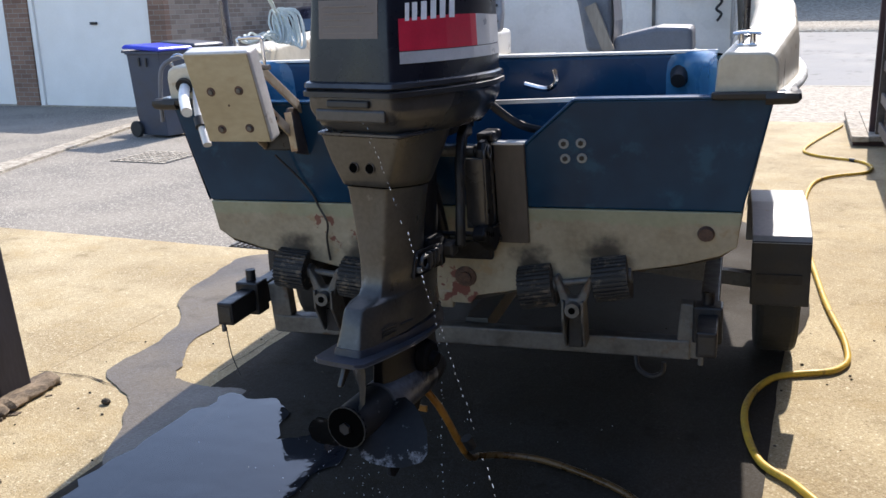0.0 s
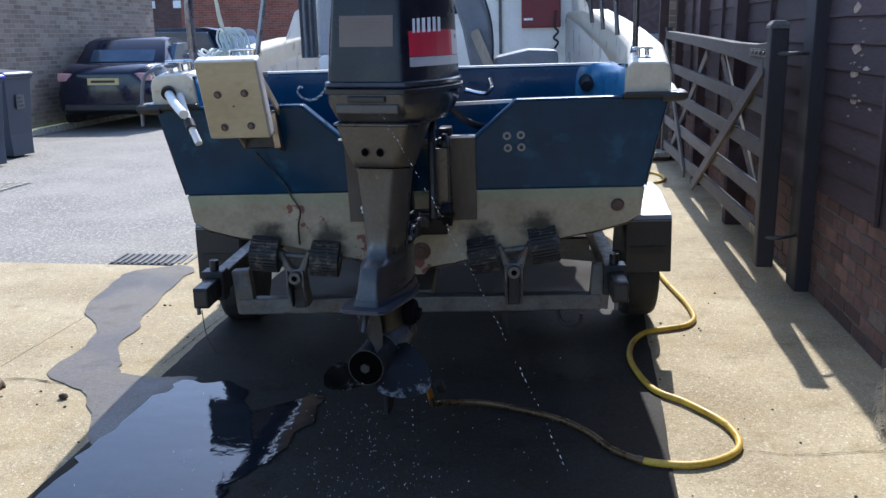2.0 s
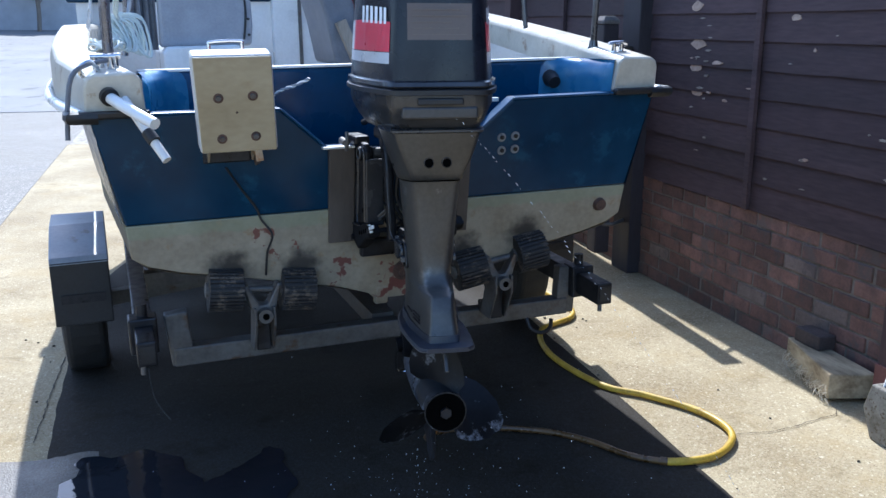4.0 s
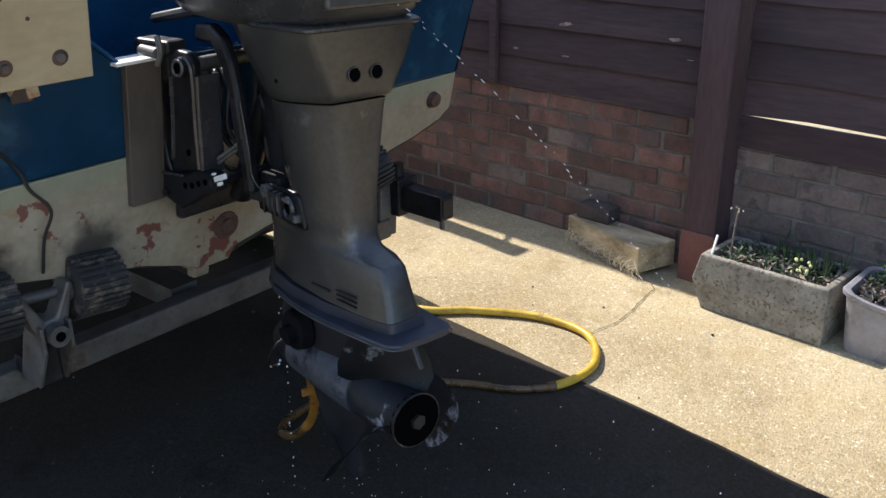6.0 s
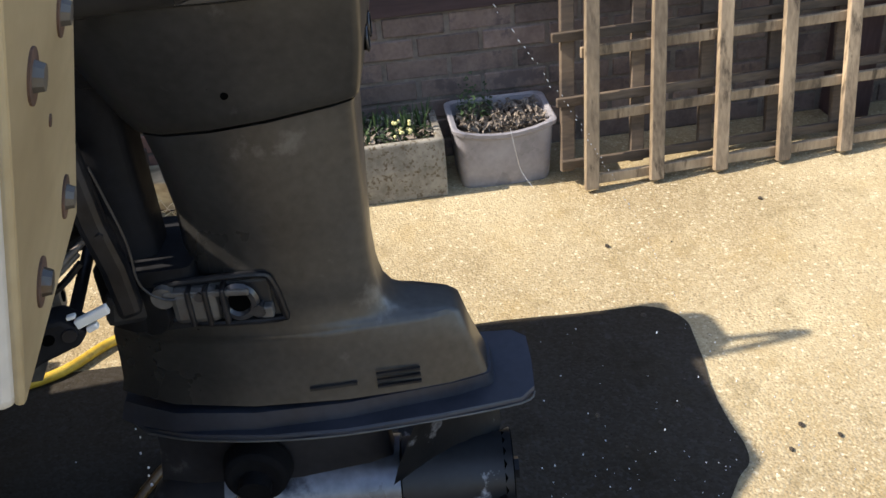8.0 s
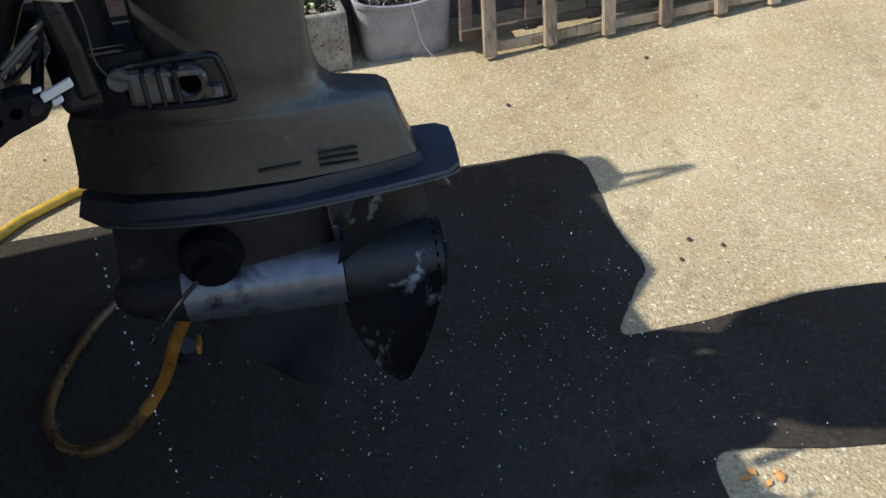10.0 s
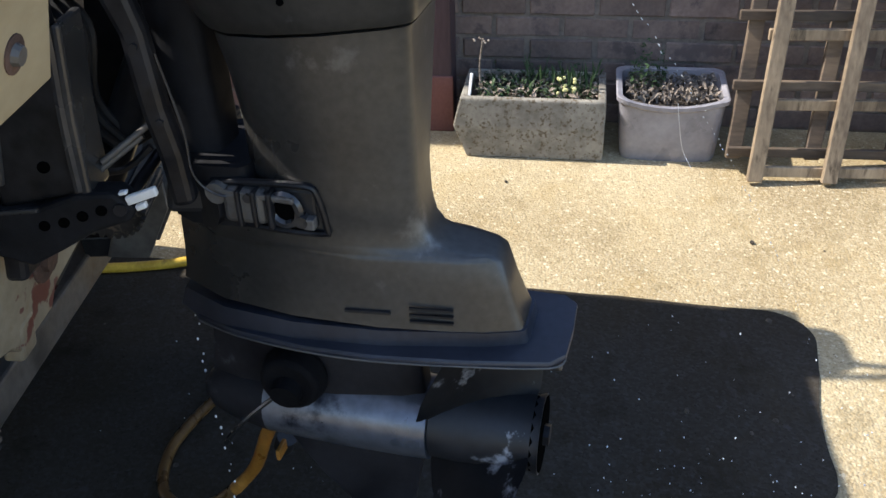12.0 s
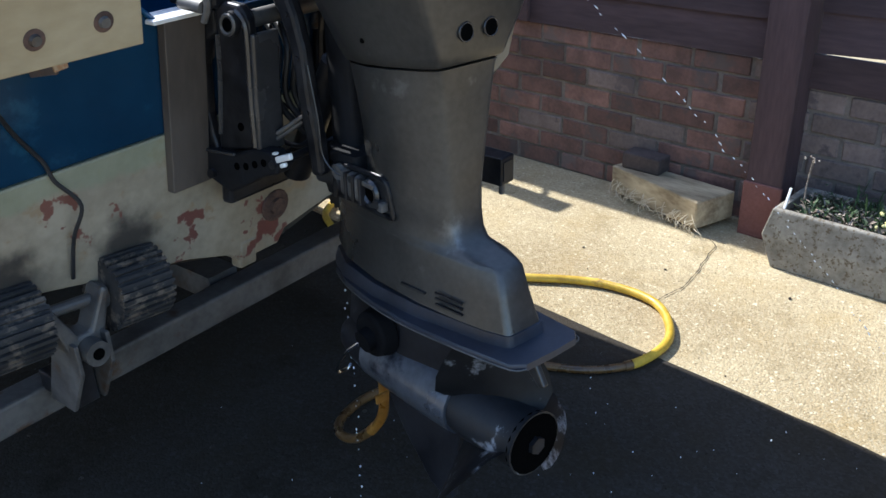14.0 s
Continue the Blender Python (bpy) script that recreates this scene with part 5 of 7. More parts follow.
    for k in range(3):
        a0 = radians(-140 + k * 120)
        bm = bmesh.new()
        rows = []
        for j in range(7):
            r = 0.035 + 0.165 * j / 6
            w = (0.075 + 0.12 * math.sin(math.pi * min(1, j / 6 * 0.82 + 0.18))) * (1 if j < 6 else 0.45)
            row = []
            for i in range(6):
                t = i / 5 - 0.5
                ang = a0 + t * w / max(r, 0.08) * 0.72 - 0.10 * j / 6
                row.append(bm.verts.new((r * math.cos(ang), -0.125 + t * w * (0.95 - 0.08 * j), 0.452 + r * math.sin(ang))))
            rows.append(row)
        for a, b in zip(rows, rows[1:]):
            for i in range(5):
                bm.faces.new((a[i], a[i + 1], b[i + 1], b[i]))
        bmesh.ops.solidify(bm, geom=bm.faces[:], thickness=0.006)
        part("blade", bm, PROPM, prop, "dark propeller blade with chipped paint", smooth=True)
    part("hub_bore", rod((0, -0.20, 0.452), (0, -0.2135, 0.452), 0.0545, n=18), PITCH, prop, "open black exhaust bore")
    part("prop_nut", rod((0, -0.21, 0.452), (0, -0.222, 0.452), 0.016, n=6), DARKMETAL, prop)
    # trim window on the port side, with its fittings
    for side in (-1, 1):
        s = side
        frame_line = [(s * 0.066, 0.195, 0.848), (s * 0.068, 0.14, 0.853), (s * 0.0685, 0.075, 0.855), (s * 0.0675, 0.06, 0.845), (s * 0.0655, 0.052, 0.80), (s * 0.066, 0.058, 0.789), (s * 0.0665, 0.14, 0.79), (s * 0.064, 0.19, 0.80)]
        win = part("shift_window", tube(frame_line, 0.0045, 8, 3), DARKMETAL, mo, "raised frame of the linkage window", smooth=True)
        part("recess", box(s * 0.058, 0.062, 0.796, s * 0.067, 0.185, 0.848), BLACK, win, "black recess", bevel=0.004)
        part("linkage_block", box(s * 0.06, 0.122, 0.800, s * 0.082, 0.178, 0.846), GALV, win, "grey cast block", bevel=0.008)
        part("linkage_lug", rod((s * 0.06, 0.185, 0.838), (s * 0.080, 0.185, 0.838), 0.014), GALV, win, "grey cast lug", smooth=True)
        part("linkage_ring", tube([(s * 0.073, 0.10 + 0.018 * math.cos(a), 0.822 + 0.020 * math.sin(a)) for a in [i * math.tau / 10 for i in range(10)]], 0.006, 6, 2, closed=True), PANM, win, smooth=True)
        for k in range(3):
            part("linkage_rib", box(s * 0.062, 0.112 + 0.020 * k, 0.799, s * 0.0865, 0.118 + 0.020 * k, 0.848), DARKMETAL, win, "cast rib", bevel=0.002)
        part("linkage_bore", rod((s * 0.064, 0.10, 0.822), (s * 0.0745, 0.10, 0.822), 0.013, n=16), PITCH, win, "dark bore")
        part("linkage_nut", box(s * 0.066, 0.062, 0.800, s * 0.080, 0.076, 0.815), GALV, win, "square steel nut", bevel=0.002)
        part("linkage_tie", beam((s * 0.078, 0.185, 0.842), (s * 0.078, 0.085, 0.838), 0.006, 0.008), GALV, win, bevel=0.002)
        part("linkage_bolt", rod((s * 0.06, 0.078, 0.81), (s * 0.08, 0.078, 0.81), 0.008), PANM, win, smooth=True)
        part("linkage_bolt", rod((s * 0.06, 0.142, 0.838), (s * 0.084, 0.142, 0.838), 0.006), PANM, win, smooth=True)
        part("mount_boss", rod((s * 0.03, 0.20, 0.815), (s * 0.068, 0.215, 0.815), 0.034), DARKMETAL, mo, smooth=True)
    part("cable", tube([(-0.10, 0.215, 1.02), (-0.098, 0.20, 0.93), (-0.095, 0.20, 0.87), (-0.085, 0.18, 0.84), (-0.074, 0.15, 0.836)], 0.0014, 6, 5), PANM, mo)
    # swivel and clamp brackets
    part("swivel_tube", loft([[Vector((u, v, z)) for u, v in plan(0.196, 0.275 - 0.01 * k, 0.026, 0.036 + 0.006 * k, 0.022)] for z, k in ((0.80, 1.2), (0.84, 1.0), (0.87, 0.2), (1.08, 0.0), (1.13, 0.8))]), MATTBLACK, mo, "black swivel tube", smooth=True)
    # added block: hides the lit ledge and stands in for shade on the leg
    part("leg_shade_block", loft([[Vector((u, v, z)) for u, v in plan(0.150, 0.285 - k, 0.062, 0.0672, 0.03)] for z, k in ((0.785, 0.004), (0.80, 0.0), (0.845, 0.0), (0.862, 0.012), (0.868, 0.03))]), MATTBLACK, mo, "added black block standing in for shade on the leg", smooth=True)
    part("mount_arm", box(-0.045, 0.13, 1.082, 0.045, 0.23, 1.118), MATTBLACK, mo, "black mounting arm", bevel=0.008)
    part("steering_arm", beam((0.0, 0.25, 1.14), (0.03, 0.46, 1.16), 0.06, 0.03), DARKMETAL, mo, bevel=0.006)
    return mo


build_motor()


def build_clamp():
    cl = thing("clamp_bracket", "dark cast clamp bracket holding the motor to the transom", "bracket", BOAT)
    for u, o in ((-0.145, -1), (0.13, 1)):
        fn = lambda v, z, t: Vector((C + u + o * t, v, z))
        web = [(-0.050, 1.06), (-0.042, 1.10), (-0.065, 1.116), (-0.105, 1.114), (-0.126, 1.092), (-0.132, 1.055), (-0.138, 0.96), (-0.149, 0.868), (-0.05, 0.845), (-0.047, 0.90)]
        plate = part("side_plate", prism(web, fn, -0.010, 0.010), DARKMETAL, cl, "dark cast side plate", bevel=0.005)
        arm = [(-0.042, 1.10), (-0.020, 1.10), (0.002, 1.06), (0.006, 1.0), (0.004, 0.83), (-0.05, 0.83), (-0.030, 0.872), (-0.018, 0.91), (-0.014, 1.0), (-0.022, 1.045), (-0.046, 1.06)]
        part("front_arm", prism(arm, fn, -0.010, 0.010), DARKMETAL, cl, "dark cast front arm", bevel=0.005)
        part("arm_pad", box(C + u - 0.016, -0.014, 1.005, C + u + 0.016, 0.006, 1.04), GALV, plate, "worn cast pad", bevel=0.005)
        part("aft_flange", prism([(-0.132, 1.07), (-0.137, 0.96), (-0.149, 0.86), (-0.163, 0.86), (-0.151, 0.96), (-0.143, 1.07)], fn, -0.045, 0.013), PANM, plate, "dark aft flange", bevel=0.004)
        part("edge_rib", tube([(C + u + o * 0.012, -0.100, 1.105), (C + u + o * 0.012, -0.122, 1.088), (C + u + o * 0.012, -0.130, 1.05), (C + u + o * 0.012, -0.137, 0.96), (C + u + o * 0.012, -0.148, 0.872)], 0.005, 6, 4), PANM, plate, "worn raised rib", smooth=True)
        part("front_rib", tube([(C + u + o * 0.012, -0.054, 1.06), (C + u + o * 0.012, -0.058, 0.98), (C + u + o * 0.012, -0.056, 0.88)], 0.0045, 6, 4), PANM, plate, "worn raised rib", smooth=True)
        foot = [(0.004, 0.845), (0.004, 0.795), (-0.03, 0.785), (-0.085, 0.768), (-0.122, 0.790), (-0.165, 0.818), (-0.208, 0.834), (-0.217, 0.852), (-0.19, 0.872), (-0.145, 0.870), (-0.10, 0.852)]
        boss = part("foot_boss", prism(foot, fn, -0.018, 0.018), MATTBLACK, cl, "black cast foot with pin holes", bevel=0.006)
        for v, z in ((-0.105, 0.828), (-0.129, 0.833), (-0.152, 0.842), (-0.175, 0.850)):
            part("pin_hole", rod((C + u - o * 0.015, v, z), (C + u + o * 0.0188, v, z), 0.0072, n=12), PITCH, boss, "dark pin hole")
        part("plate_hole", rod((C + u - o * 0.008, -0.108, 0.902), (C + u + o * 0.0108, -0.108, 0.902), 0.008, n=12), PITCH, plate, "dark round hole")
        part("foot_bolt", rod((C + u, -0.04, 0.80), (C + u + o * 0.026, -0.04, 0.80), 0.010, n=6), DARKMETAL, boss, "dark bolt head")
        part("foot_lip", beam((C + u + o * 0.019, -0.01, 0.842), (C + u + o * 0.019, -0.10, 0.850), 0.006, 0.006), PANM, boss, bevel=0.002)
        part("top_hook", beam((C + u, -0.06, 1.118), (C + u, 0.06, 1.116), 0.05, 0.03), DARKMETAL, cl, bevel=0.008)
        part("clamp_eye", rod((C + u - 0.020, -0.090, 1.082), (C + u + 0.020, -0.090, 1.082), 0.022, n=20), DARKMETAL, plate, "worn metal eye", smooth=True)
        part("eye_ring", tube([(C + u + o * 0.020, -0.090 + 0.0165 * math.cos(q), 1.082 + 0.0165 * math.sin(q)) for q in [k * math.tau / 14 for k in range(14)]], 0.0035, 6, 1, closed=True), GALV, plate, "bright worn ring", smooth=True)
        part("eye_bore", rod((C + u - 0.022, -0.090, 1.082), (C + u + 0.022, -0.090, 1.082), 0.011), PITCH, plate, smooth=True)
    # clamp screw on the port side
    screw = part("clamp_screw", rod((C - 0.20, -0.02, 1.118), (C - 0.20, -0.075, 1.116), 0.011), GALV, cl, "worn steel clamp screw", smooth=True)
    part("screw_handle", tube([(C - 0.20, -0.075, 1.150), (C - 0.20, -0.085, 1.12), (C - 0.20, -0.075, 1.092)], 0.006, 8, 3), GALV, screw, "bent steel handle", smooth=True)
    part("tilt_tube", rod((C - 0.12, -0.090, 1.082), (C + 0.105, -0.090, 1.082), 0.016), GALV, cl, "steel tilt tube", smooth=True)
    part("tilt_pin", rod((C - 0.166, -0.198, 0.852), (C + 0.15, -0.198, 0.852), 0.008), DARKMETAL, cl, smooth=True)
    for u in (-0.105, 0.09):
        fn = lambda v, z, t: Vector((C + u + t, v, z))
        part("swivel_arm", prism([(-0.08, 1.165), (-0.13, 1.168), (-0.168, 1.145), (-0.195, 1.10), (-0.217, 1.045), (-0.238, 0.956), (-0.258, 0.895), (-0.272, 0.83), (-0.245, 0.825), (-0.228, 0.893), (-0.208, 0.953), (-0.187, 1.042), (-0.160, 1.095), (-0.135, 1.128), (-0.08, 1.13)], fn, -0.013, 0.013), DARKMETAL, cl, "dark swivel arm", bevel=0.008)
    part("swivel_block", box(C - 0.09, -0.285, 0.80, C + 0.075, -0.225, 0.845), BLACK, cl, bevel=0.01)
    part("tilt_ram", rod((C - 0.01, -0.10, 0.76), (C - 0.01, -0.19, 1.0), 0.027), DARKMETAL, cl, smooth=True)
    part("ram_rod", rod((C - 0.01, -0.18, 0.98), (C - 0.01, -0.20, 1.09), 0.012), CHROME, cl, smooth=True)
    part("brace", beam((C - 0.145, -0.05, 0.76), (C + 0.13, -0.05, 0.76), 0.03, 0.06), DARKMETAL, cl, bevel=0.008)
    part("cable", tube([(C - 0.08, -0.05, 1.0), (C - 0.085, -0.10, 0.88), (C - 0.07, -0.16, 0.85), (C - 0.06, -0.20, 0.88)], 0.005, 6), BLACK, cl)
    part("cable", tube([(C - 0.05, -0.04, 1.05), (C - 0.06, -0.09, 0.93), (C - 0.03, -0.15, 0.90)], 0.004, 6), BLACK, cl)
    for dz, dv in ((0.0, 0.0), (0.018, 0.012)):
        part("link_rod", rod((C - 0.12, -0.15 - dv, 0.872 + dz), (C - 0.10, -0.205 - dv, 0.915 + dz), 0.0045, n=10), GALV, cl, "thin steel link rod", smooth=True)
    for v, z in ((-0.205, 1.03), (-0.232, 0.94), (-0.178, 1.10)):
        part("arm_bolt", rod((C - 0.121, v, z), (C - 0.115, v, z), 0.005, n=6), DARKMETAL, cl, "dull bolt head")
    for k in range(3):
        part("ram_hose", tube([(C - 0.06 + 0.02 * k, -0.06, 1.07), (C - 0.085 + 0.02 * k, -0.125, 1.03), (C - 0.09 + 0.02 * k, -0.13, 0.94), (C - 0.05 + 0.015 * k, -0.16, 0.87)], 0.006, 8, 5), BLACK, cl, "black hydraulic hose", smooth=True)
    anode = bmesh.new()
    for (v0, z0), (v1, z1), w in (((-0.205, 0.862), (-0.240, 0.876), 0.012), ((-0.216, 0.853), (-0.228, 0.858), 0.008), ((-0.196, 0.872), (-0.206, 0.874), 0.005)):
        beam((C - 0.160, v0, z0), (C - 0.160, v1, z1), 0.008, w, anode)
    part("anode", anode, WHITE, cl, "pale corroded zinc anode", bevel=0.002)
    for x in (-0.10, 0.0, 0.08):
        part("control_cable", tube([(C + x, 0.08, 1.16), (C + x - 0.01, -0.05, 1.185), (C + x * 0.6, -0.13, 1.20)], 0.011, 8), BLACK, cl, smooth=True)
    part("control_cable", tube([(C + 0.33, 0.20, 1.10), (C + 0.27, 0.12, 1.115), (C + 0.20, 0.05, 1.15), (C + 0.12, -0.02, 1.235)], 0.013, 8), BLACK, cl, "black control cable", smooth=True)


build_clamp()


# ---- trailer ----
def ribbed_roller(parent, c, r=0.070, w=0.105, lean=0.0):
    ax = Vector((math.cos(lean), 0, math.sin(lean)))
    ro = part("roller", rod(Vector(c) - ax * w / 2, Vector(c) + ax * w / 2, r * 0.9, n=24), ROLLERM, parent, "ribbed black rubber roller")
    bm = bmesh.new()
    side = Vector((-math.sin(lean), 0, math.cos(lean)))
    for i in range(30):
        a = i * math.tau / 30
        d = Vector((0, 1, 0)) * math.cos(a) + side * math.sin(a)
        beam(Vector(c) - ax * w / 2 + d * r * 0.91, Vector(c) + ax * w / 2 + d * r * 0.91, r * 0.10, r * 0.17, bm, up=d)
    part("rib", bm, ROLLERM, ro)
    for s in (-1, 1):
        part("hub", rod(Vector(c) + ax * s * w * 0.5, Vector(c) + ax * s * (w * 0.5 + 0.008), r * 0.35), GALV, ro)


def build_trailer():
    tr = thing("boat_trailer", "galvanised boat trailer with ribbed rubber rollers", "trailer", BOAT)
    z = 0.405
    part("rear_beam", box(C - 0.74, 0.19, z - 0.035, C + 0.72, 0.25, z + 0.03), GALV, tr, "galvanised cross beam", bevel=0.006)
    for s in (-1, 1):
        part("end_post", beam((C + s * 0.71, 0.22, z - 0.03), (C + s * 0.725, 0.22, z + 0.15), 0.075, 0.05, up=(0, 1, 0)), GALV, tr, bevel=0.005)
        part("side_rail", beam((C + s * 0.80 - 0.03, 0.0, 0.495), (C + s * 0.80, 2.6, 0.52), 0.06, 0.08), DARKMETAL, tr, "dark steel side rail", bevel=0.005)
        part("rail_mouth", box(C + s * 0.80 - 0.052, -0.003, 0.468, C + s * 0.80 - 0.008, 0.02, 0.522), BLACK, tr)
        clamp = part("rail_clamp", box(C + s * 0.80 - 0.075, 0.16, 0.44, C + s * 0.80 + 0.015, 0.24, 0.56), DARKMETAL, tr, "dark clamp", bevel=0.006)
        part("clamp_bolt", rod((C + s * 0.80 - 0.03, 0.2, 0.55), (C + s * 0.80 - 0.03, 0.2, 0.60), 0.018), DARKMETAL, clamp)
        part("clamp_bolt", rod((C + s * 0.80 - 0.045, 0.01, 0.43), (C + s * 0.80 - 0.045, 0.01, 0.46), 0.008), GALV, clamp)
        part("draw_rail", beam((C + s * 0.80, 2.6, 0.52), (C + s * 0.06, 5.2, 0.50), 0.05, 0.075), GALV, tr, bevel=0.005)
        part("axle_beam", beam((C, 1.36, 0.40), (C + s * 0.95, 1.36, 0.30), 0.06, 0.06), GALV, tr)
        # mudguard and wheel
        out = [(0.882, 0.585), (0.897, 0.612), (1.18, 0.683), (1.42, 0.683), (1.70, 0.60), (1.74, 0.55), (1.75, 0.38), (1.735, 0.38), (1.725, 0.545), (1.69, 0.588), (1.418, 0.669), (1.184, 0.669), (0.905, 0.598), (0.895, 0.58)]
        x0, x1 = (C + s * 0.915, C + s * 1.128)
        fn = lambda v, zz, t: Vector((t, v, zz))
        guard = part("mudguard", prism(out, fn, x0, x1), GUARDGREY, tr, "sun-bleached grey faceted mudguard", bevel=0.004)
        part("guard_flap", box(x0, 0.884, 0.34, x1, 0.899, 0.594), BLACK, guard, "black rubber mud flap", bevel=0.005)
        part("flap_strip", box(x0 + s * 0.02, 0.877, 0.43, x1 - s * 0.03, 0.8835, 0.465), DARKMETAL, guard, "steel strip")
        lip = [(0.91, 0.52), (0.91, 0.602), (1.18, 0.671), (1.42, 0.671), (1.70, 0.588), (1.725, 0.54), (1.725, 0.52), (1.66, 0.55), (1.42, 0.62), (1.18, 0.62), (0.95, 0.56)]
        part("guard_side", prism(lip, lambda v, zz, t: Vector((x1 - s * 0.004 + t, v, zz)), -0.003, 0.003), GUARDGREY, guard)
        wh = part("wheel", rod((C + s * 0.95, 1.36, 0.275), (C + s * 1.12, 1.36, 0.275), 0.275, n=36), RUBBER, tr, "black trailer tyre", bevel=0.03, seg=3)
        part("rim", rod((C + s * 1.118, 1.36, 0.275), (C + s * 1.128, 1.36, 0.275), 0.165, n=24), GALV, wh, "grey steel rim")
    part("cross_beam", box(C - 0.78, 1.2, z - 0.03, C + 0.78, 1.26, z + 0.03), GALV, tr)
    part("keel_beam", box(C - 0.04, 0.26, z - 0.02, C + 0.04, 5.2, z + 0.04), GALV, tr)
    # two swinging roller pairs at the back, and keel rollers
    for x, lean, zc in ((-0.462, -0.10, 0.644), (0.372, 0.16, 0.654)):
        fn = lambda u, z, t: Vector((C + x + u, t, z))
        vee = [(-0.062, zc + 0.018), (-0.048, zc + 0.026), (-0.012, zc - 0.045), (0.012, zc - 0.045), (0.048, zc + 0.026), (0.062, zc + 0.018), (0.030, zc - 0.085), (0.0, zc - 0.104), (-0.030, zc - 0.085)]
        cr = part("roller_cradle", prism(vee, fn, 0.03, 0.078), GALV, tr, "cast vee-shaped roller cradle", bevel=0.006)
        part("cradle_pivot", rod((C + x, 0.0, zc - 0.075), (C + x, 0.10, zc - 0.075), 0.023, n=18), GALV, cr, smooth=True)
        part("pivot_bore", rod((C + x, -0.0015, zc - 0.075), (C + x, 0.015, zc - 0.075), 0.011, n=14), PITCH, cr, "dark pivot bore")
        for d in (-0.034, 0.026):
            part("cradle_cheek", prism([(0.012, zc - 0.05), (0.08, zc - 0.05), (0.105, zc - 0.10), (0.15, 0.435), (0.07, 0.435), (0.012, zc - 0.11)], lambda v, z, t: Vector((C + x + d + t, v, z)), 0.0, 0.008), GALV, cr, "pale steel cheek plate", bevel=0.002)
        part("cradle_post", box(C + x - 0.022, 0.075, 0.435, C + x + 0.022, 0.12, zc - 0.09), DARKMETAL, cr, "dark square post", bevel=0.003)
        part("cradle_foot", beam((C + x, 0.075, 0.455), (C + x, 0.20, 0.448), 0.045, 0.045), DARKMETAL, cr, bevel=0.004)
        part("axle", rod((C + x - 0.17, 0.062, zc - lean * 0.17), (C + x + 0.17, 0.062, zc + lean * 0.17), 0.011), GALV, cr)
        ribbed_roller(tr, (C + x - 0.115, 0.062, zc - lean * 0.115), lean=lean)
        ribbed_roller(tr, (C + x + 0.115, 0.062, zc + lean * 0.115), lean=lean)
    part("hook", tube([(C + 0.55, 0.2, 0.38), (C + 0.56, 0.18, 0.335), (C + 0.60, 0.17, 0.315), (C + 0.635, 0.17, 0.33), (C + 0.64, 0.17, 0.365)], 0.008, 8), DARKMETAL, tr, smooth=True)
    part("stand", rod((C, 4.6, 0.0), (C, 4.6, 0.45), 0.03), GALV, tr)
    part("loose_wire", tube([(C - 0.83, 0.0, 0.45), (C - 0.82, 0.0, 0.35), (C - 0.78, -0.02, 0.28)], 0.002, 5), BLACK, tr)


build_trailer()


# ---- garden hose and flushing muffs ----
def build_hose():
    ho = thing("garden_hose", "yellow garden hose lying in bends on the concrete", "hose")
    z = 0.016
    pts = [(0.80, 11.6), (0.42, 9.9), (0.50, 9.4), (0.90, 9.1), (0.92, 8.6), (0.50, 8.05), (0.42, 6.5), (0.52, 4.95), (0.61, 4.2), (0.57, 3.9), (0.33, 3.73), (0.24, 3.40), (0.30, 3.02), (0.43, 2.86), (0.55, 2.66), (0.555, 2.46), (0.41, 2.325), (0.24, 2.32), (0.12, 2.40), (-0.04, 2.62), (-0.20, 2.71), (-0.37, 2.76)]
    line = [(x, y, z) for x, y in pts[:19]] + [(0.04, 2.53, z), (-0.06, 2.64, z), (-0.20, 2.71, 0.02), (-0.36, 2.745, 0.03), (-0.48, 2.72, 0.04), (-0.545, 2.655, 0.06), (-0.555, 2.58, 0.09), (-0.56, 2.49, 0.19), (-0.60, 2.43, 0.33), (-0.67, 2.36, 0.47), (-0.705, 2.335, 0.525)]
    fine = smooth_line(line, 8)
    # from point 138 on, the shade under the boat is in the hose colour
    for name, i0, i1, label in (("street_run", 0, 62, "yellow hose along the street end"), ("hose_run", 62, 112, "yellow hose beside the boat"), ("hose_loop", 112, 138, "yellow hose loop behind the boat"), ("hose_wet_shaded", 138, 205, "wet grimy hose darkened for the shade under the motor"), ("hose_tail", 205, len(fine) - 1, "orange hose rising to the motor")):
        part(name, tube(fine[i0:i1 + 1], 0.0115 if name in ("hose_wet_shaded", "hose_tail") else 0.0135, 10, 1), HOSEWETSHADE if name == "hose_wet_shaded" else HOSETAIL if name == "hose_tail" else HOSE, ho, label, smooth=True)
    for i in (22, 62, 112, 138, 205):
        d = (fine[i + 1] - fine[i]).normalized()
        part("joint", rod(fine[i] - d * (0.03 if i == 22 else 0.012), fine[i] + d * (0.03 if i == 22 else 0.012), 0.0165 if i == 22 else 0.0121 if i == 205 else 0.0142), {22: BLACK, 138: HOSEWETSHADE, 205: HOSETAIL}.get(i, HOSE), ho, "dark hose joint" if i == 22 else "", smooth=True)


build_hose()


